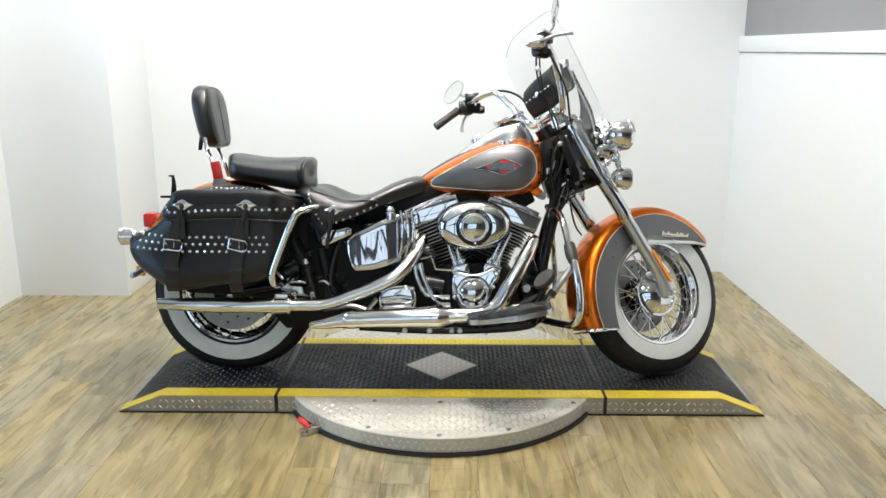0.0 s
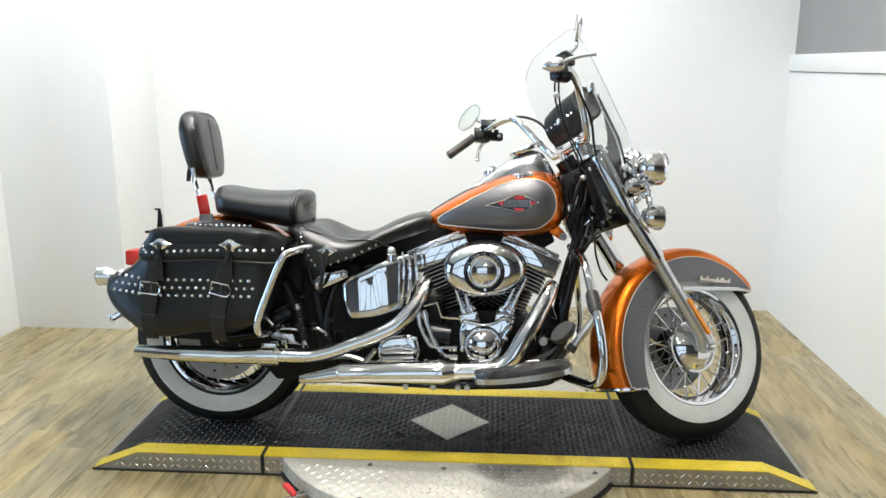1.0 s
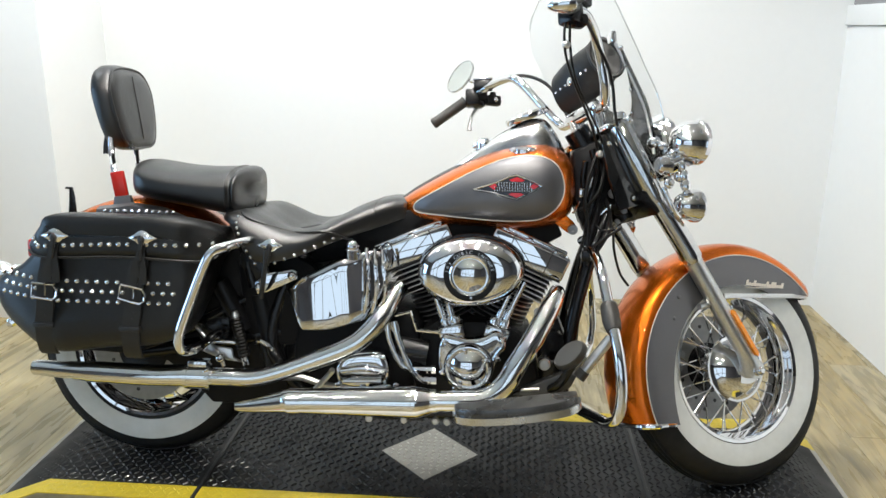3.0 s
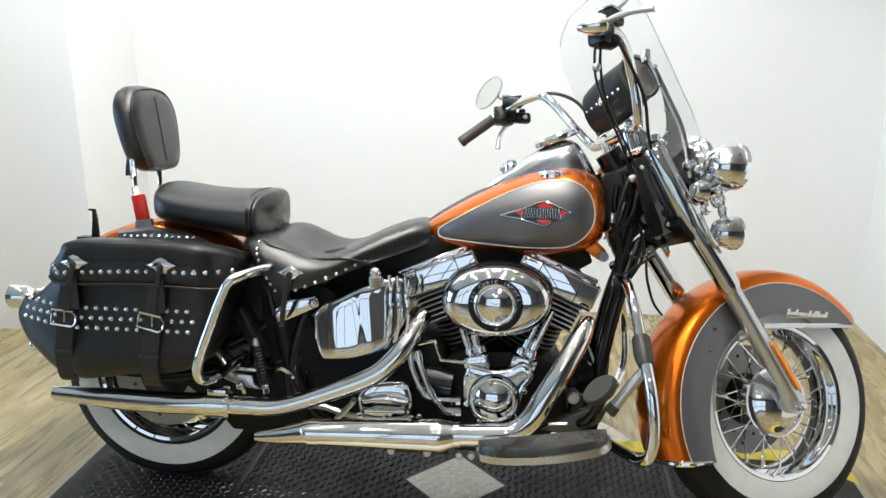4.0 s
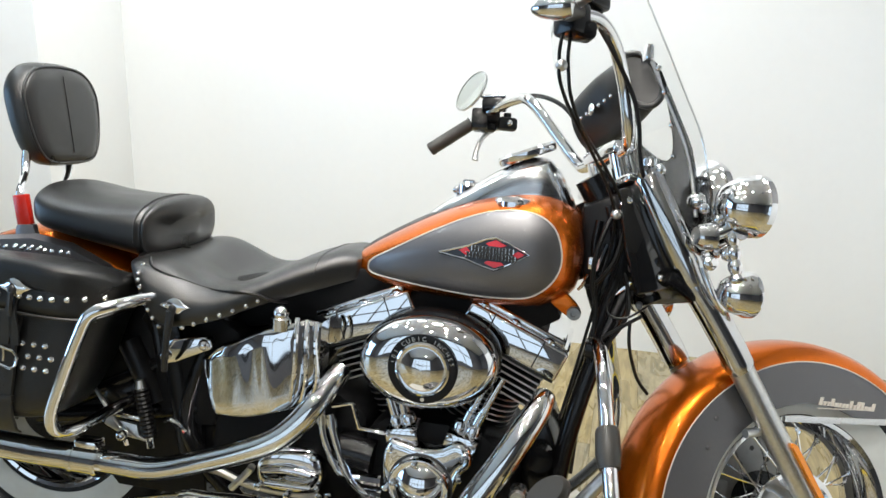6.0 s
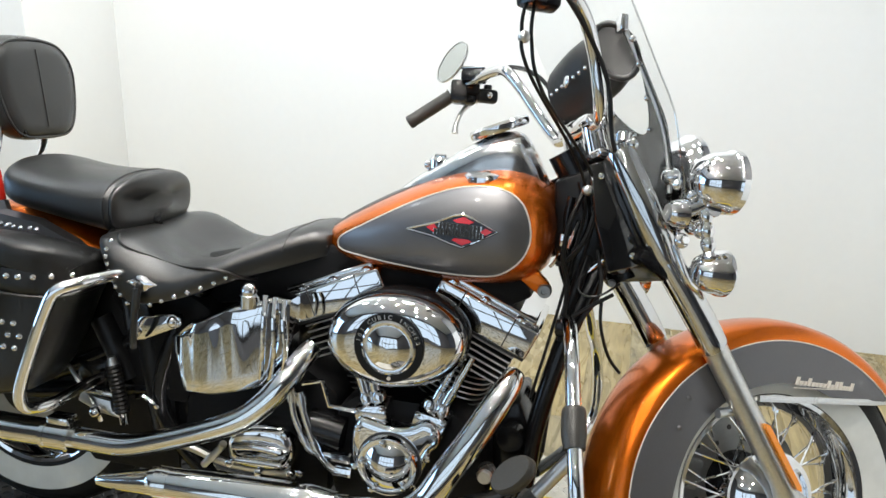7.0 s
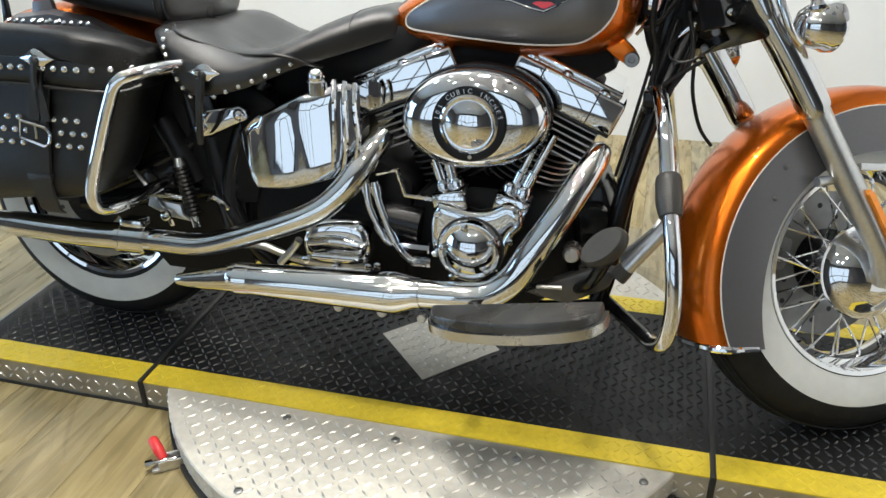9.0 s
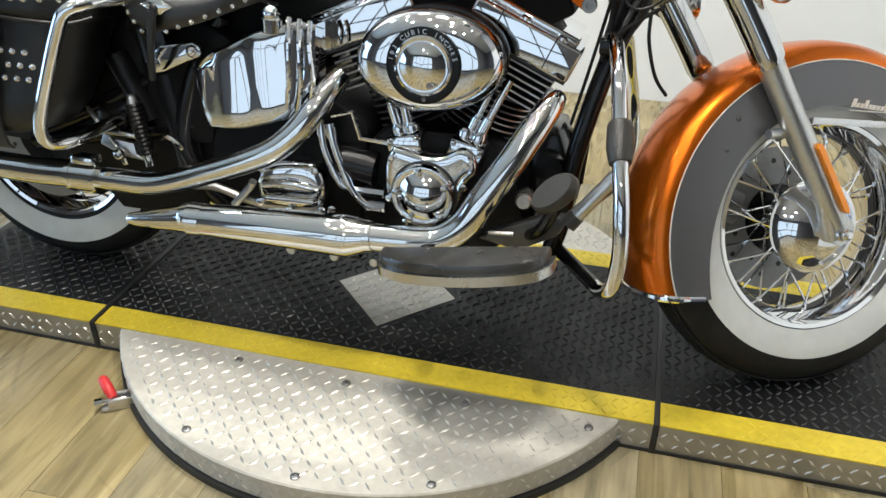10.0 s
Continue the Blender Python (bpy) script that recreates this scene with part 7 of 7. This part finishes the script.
exl = part("lower_exhaust", tube(low_line, [0.011, 0.018, 0.0275, 0.0305, 0.037, 0.0405, 0.039, 0.030, 0.0275], 32, 4), PIPE_CHROME, bike, "chrome lower silencer", degrees=50)
part("header_pipe", pipe([(0.02, -0.266, 0.271), (0.09, -0.265, 0.274), (0.155, -0.262, 0.281), (0.200, -0.256, 0.312), (0.232, -0.245, 0.365), (0.272, -0.225, 0.430), (0.305, -0.20, 0.490), (0.325, -0.175, 0.525), (0.332, -0.15, 0.54)], [0.0265, 0.0265, 0.027, 0.0275, 0.0275, 0.027, 0.026, 0.0235, 0.020]), PIPE_CHROME, exl, "chrome header pipe", degrees=50)
part("silencer_band", tube([(-0.345, -0.263, 0.2535), (-0.315, -0.263, 0.2545)], 0.0325, 32), PIPE_CHROME, exl)
part("silencer_band", tube([(0.018, -0.266, 0.2705), (0.034, -0.266, 0.2722)], 0.0300, 28), PIPE_CHROME, exl)
part("exhaust_hanger", box(-0.16, 0.0, -0.245, -0.15, 0.208, 0.222, 0.004), BLACK, exl, "black exhaust hanger")
for x in (-0.14, -0.05, 0.03, 0.06):
    part("hanger_bolt", bolt((x, -0.242, 0.212), 0.010, -0.012, "y", 8), SATIN, exl)

# rider controls, right side
fb = part("footboard", moved(loft([[Vector((x, y, z)) for x, y in [(p.x, p.y) for p in spline([(0.085, -0.368, 0), (0.094, -0.408, 0), (0.15, -0.442, 0), (0.25, -0.456, 0), (0.345, -0.442, 0), (0.382, -0.408, 0), (0.388, -0.368, 0)], 5)]] for z in (-0.001, 0.001, 0.013, 0.016)]), Matrix.Translation((0, 0, 0.256)) @ Matrix.Rotation(radians(-9), 4, "Y")), POLISHED, bike, "half-moon chrome footboard", degrees=40)
part("footboard_pad", moved(loft([[Vector((0.24 + (x - 0.24) * k, -0.40 + (y + 0.40) * k, z)) for x, y in [(p.x, p.y) for p in spline([(0.086, -0.370, 0), (0.096, -0.408, 0), (0.152, -0.440, 0), (0.25, -0.454, 0), (0.343, -0.440, 0), (0.380, -0.408, 0), (0.386, -0.370, 0)], 5)]] for z, k in ((0.0165, 0.955), (0.021, 0.955), (0.0215, 0.97), (0.031, 0.965), (0.034, 0.945), (0.0352, 0.86))]), Matrix.Translation((0, 0, 0.256)) @ Matrix.Rotation(radians(-9), 4, "Y")), PAD, fb, "thick grey-black rubber pad", degrees=50)
for bx, bz in ((0.35, 0.01), (0.14, 0.0)):
    part("footboard_bracket", tube([(bx, -0.11, 0.205 + bz), (bx, -0.25, 0.240 + bz * 1.8), (bx, -0.33, 0.272 + bz * 1.8)], 0.014, 10), BLACK, fb)
pedal = part("brake_pedal", tube([(0.30, -0.20, 0.285), (0.34, -0.26, 0.33), (0.365, -0.285, 0.385)], [0.012, 0.011, 0.012], 10), BLACK, bike, "brake pedal with oval rubber pad")
part("pedal_pad", moved(lathe([(0, -0.012), (0.045, -0.012), (0.05, -0.006), (0.05, 0.006), (0.045, 0.012), (0, 0.012)], 32, "z", (0, 0, 0), scale=(0.90, 0.58)), Matrix.Translation((0.361, -0.29, 0.410)) @ Matrix.Rotation(radians(-42), 4, "Y") @ Matrix.Rotation(radians(35), 4, "X")), GRIP, pedal, "worn rubber pedal pad")
part("master_cylinder", merge(slab([(0.22, 0.285), (0.34, 0.345), (0.385, 0.345), (0.37, 0.31), (0.30, 0.27)], -0.235, -0.20, 0.006), bolt((0.302, -0.20, 0.366), 0.017, -0.03, "y", 16), tube([(0.31, -0.22, 0.37), (0.36, -0.21, 0.376)], 0.004, 6)), PAD, pedal, "dark grey cast pedal bracket")
part("pedal_pivot", bolt((0.302, -0.205, 0.366), 0.015, -0.03, "y", 16), SATIN, pedal, "bright pivot bolt")
part("pedal_pin", tube([(0.245, -0.24, 0.302), (0.290, -0.242, 0.306)], 0.004, 8), SATIN, pedal)
# engine guard
CB = [(0.412, -0.085, 0.640), (0.424, -0.13, 0.638), (0.438, -0.20, 0.595), (0.452, -0.258, 0.52), (0.464, -0.31, 0.46), (0.474, -0.335, 0.40), (0.480, -0.34, 0.33), (0.474, -0.335, 0.275), (0.458, -0.30, 0.247), (0.448, -0.275, 0.242)]
guard = part("engine_guard", tube(CB, 0.0135, 16), CHROME, bike, "chrome engine guard bar")
part("engine_guard_far", tube([(x, -y, z) for x, y, z in CB], 0.0135, 16), CHROME, guard)
for s in (-1, 1):
    part("guard_bracket", tube([(0.452, s * 0.285, 0.243), (0.41, s * 0.19, 0.232), (0.365, s * 0.10, 0.225)], 0.0135, 10), BLACK, guard, "black guard bracket")
part("guard_pad", tube([(0.4500, -0.248, 0.533), (0.4515, -0.254, 0.525), (0.456, -0.277, 0.497), (0.4605, -0.295, 0.477)], [0.0175, 0.0215, 0.0225, 0.0185], 18), GRIP, guard, "dark rubber guard pad")
peg = part("highway_peg", tube([(0.462, -0.24, 0.445), (0.398, -0.25, 0.359)], 0.0128, 18), SATIN, guard, "satin metal foot peg")
part("peg_cap", tube([(0.400, -0.25, 0.3617), (0.386, -0.251, 0.343)], [0.0150, 0.0165], 18), GRIP, peg, "rubber peg end")


# ---- floor planks ----
floor_ob = bpy.data.objects["floor"]
PW, PL = 0.152, 1.22
plank_me = mesh_of("plank", box(-PW / 2 + 0.0003, PW / 2 - 0.0003, -PL / 2 + 0.0003, PL / 2 - 0.0003, -0.004, 0.0, 0.0007, 1), PLANK)
rng = random.Random(5)
px = LEFT + PW / 2
while px < RIGHT + PW / 2:
    y0 = FRONT - rng.random() * PL
    while y0 < BACK:
        a, b = max(y0, FRONT), min(y0 + PL, BACK)
        if b - a > 0.02:
            ob = new("plank", plank_me)
            ob.parent = floor_ob
            ob.location = (px, (a + b) / 2, 0.0)
            ob.scale = (1.0, (b - a) / PL, 1.0)
        y0 += PL
    px += PW
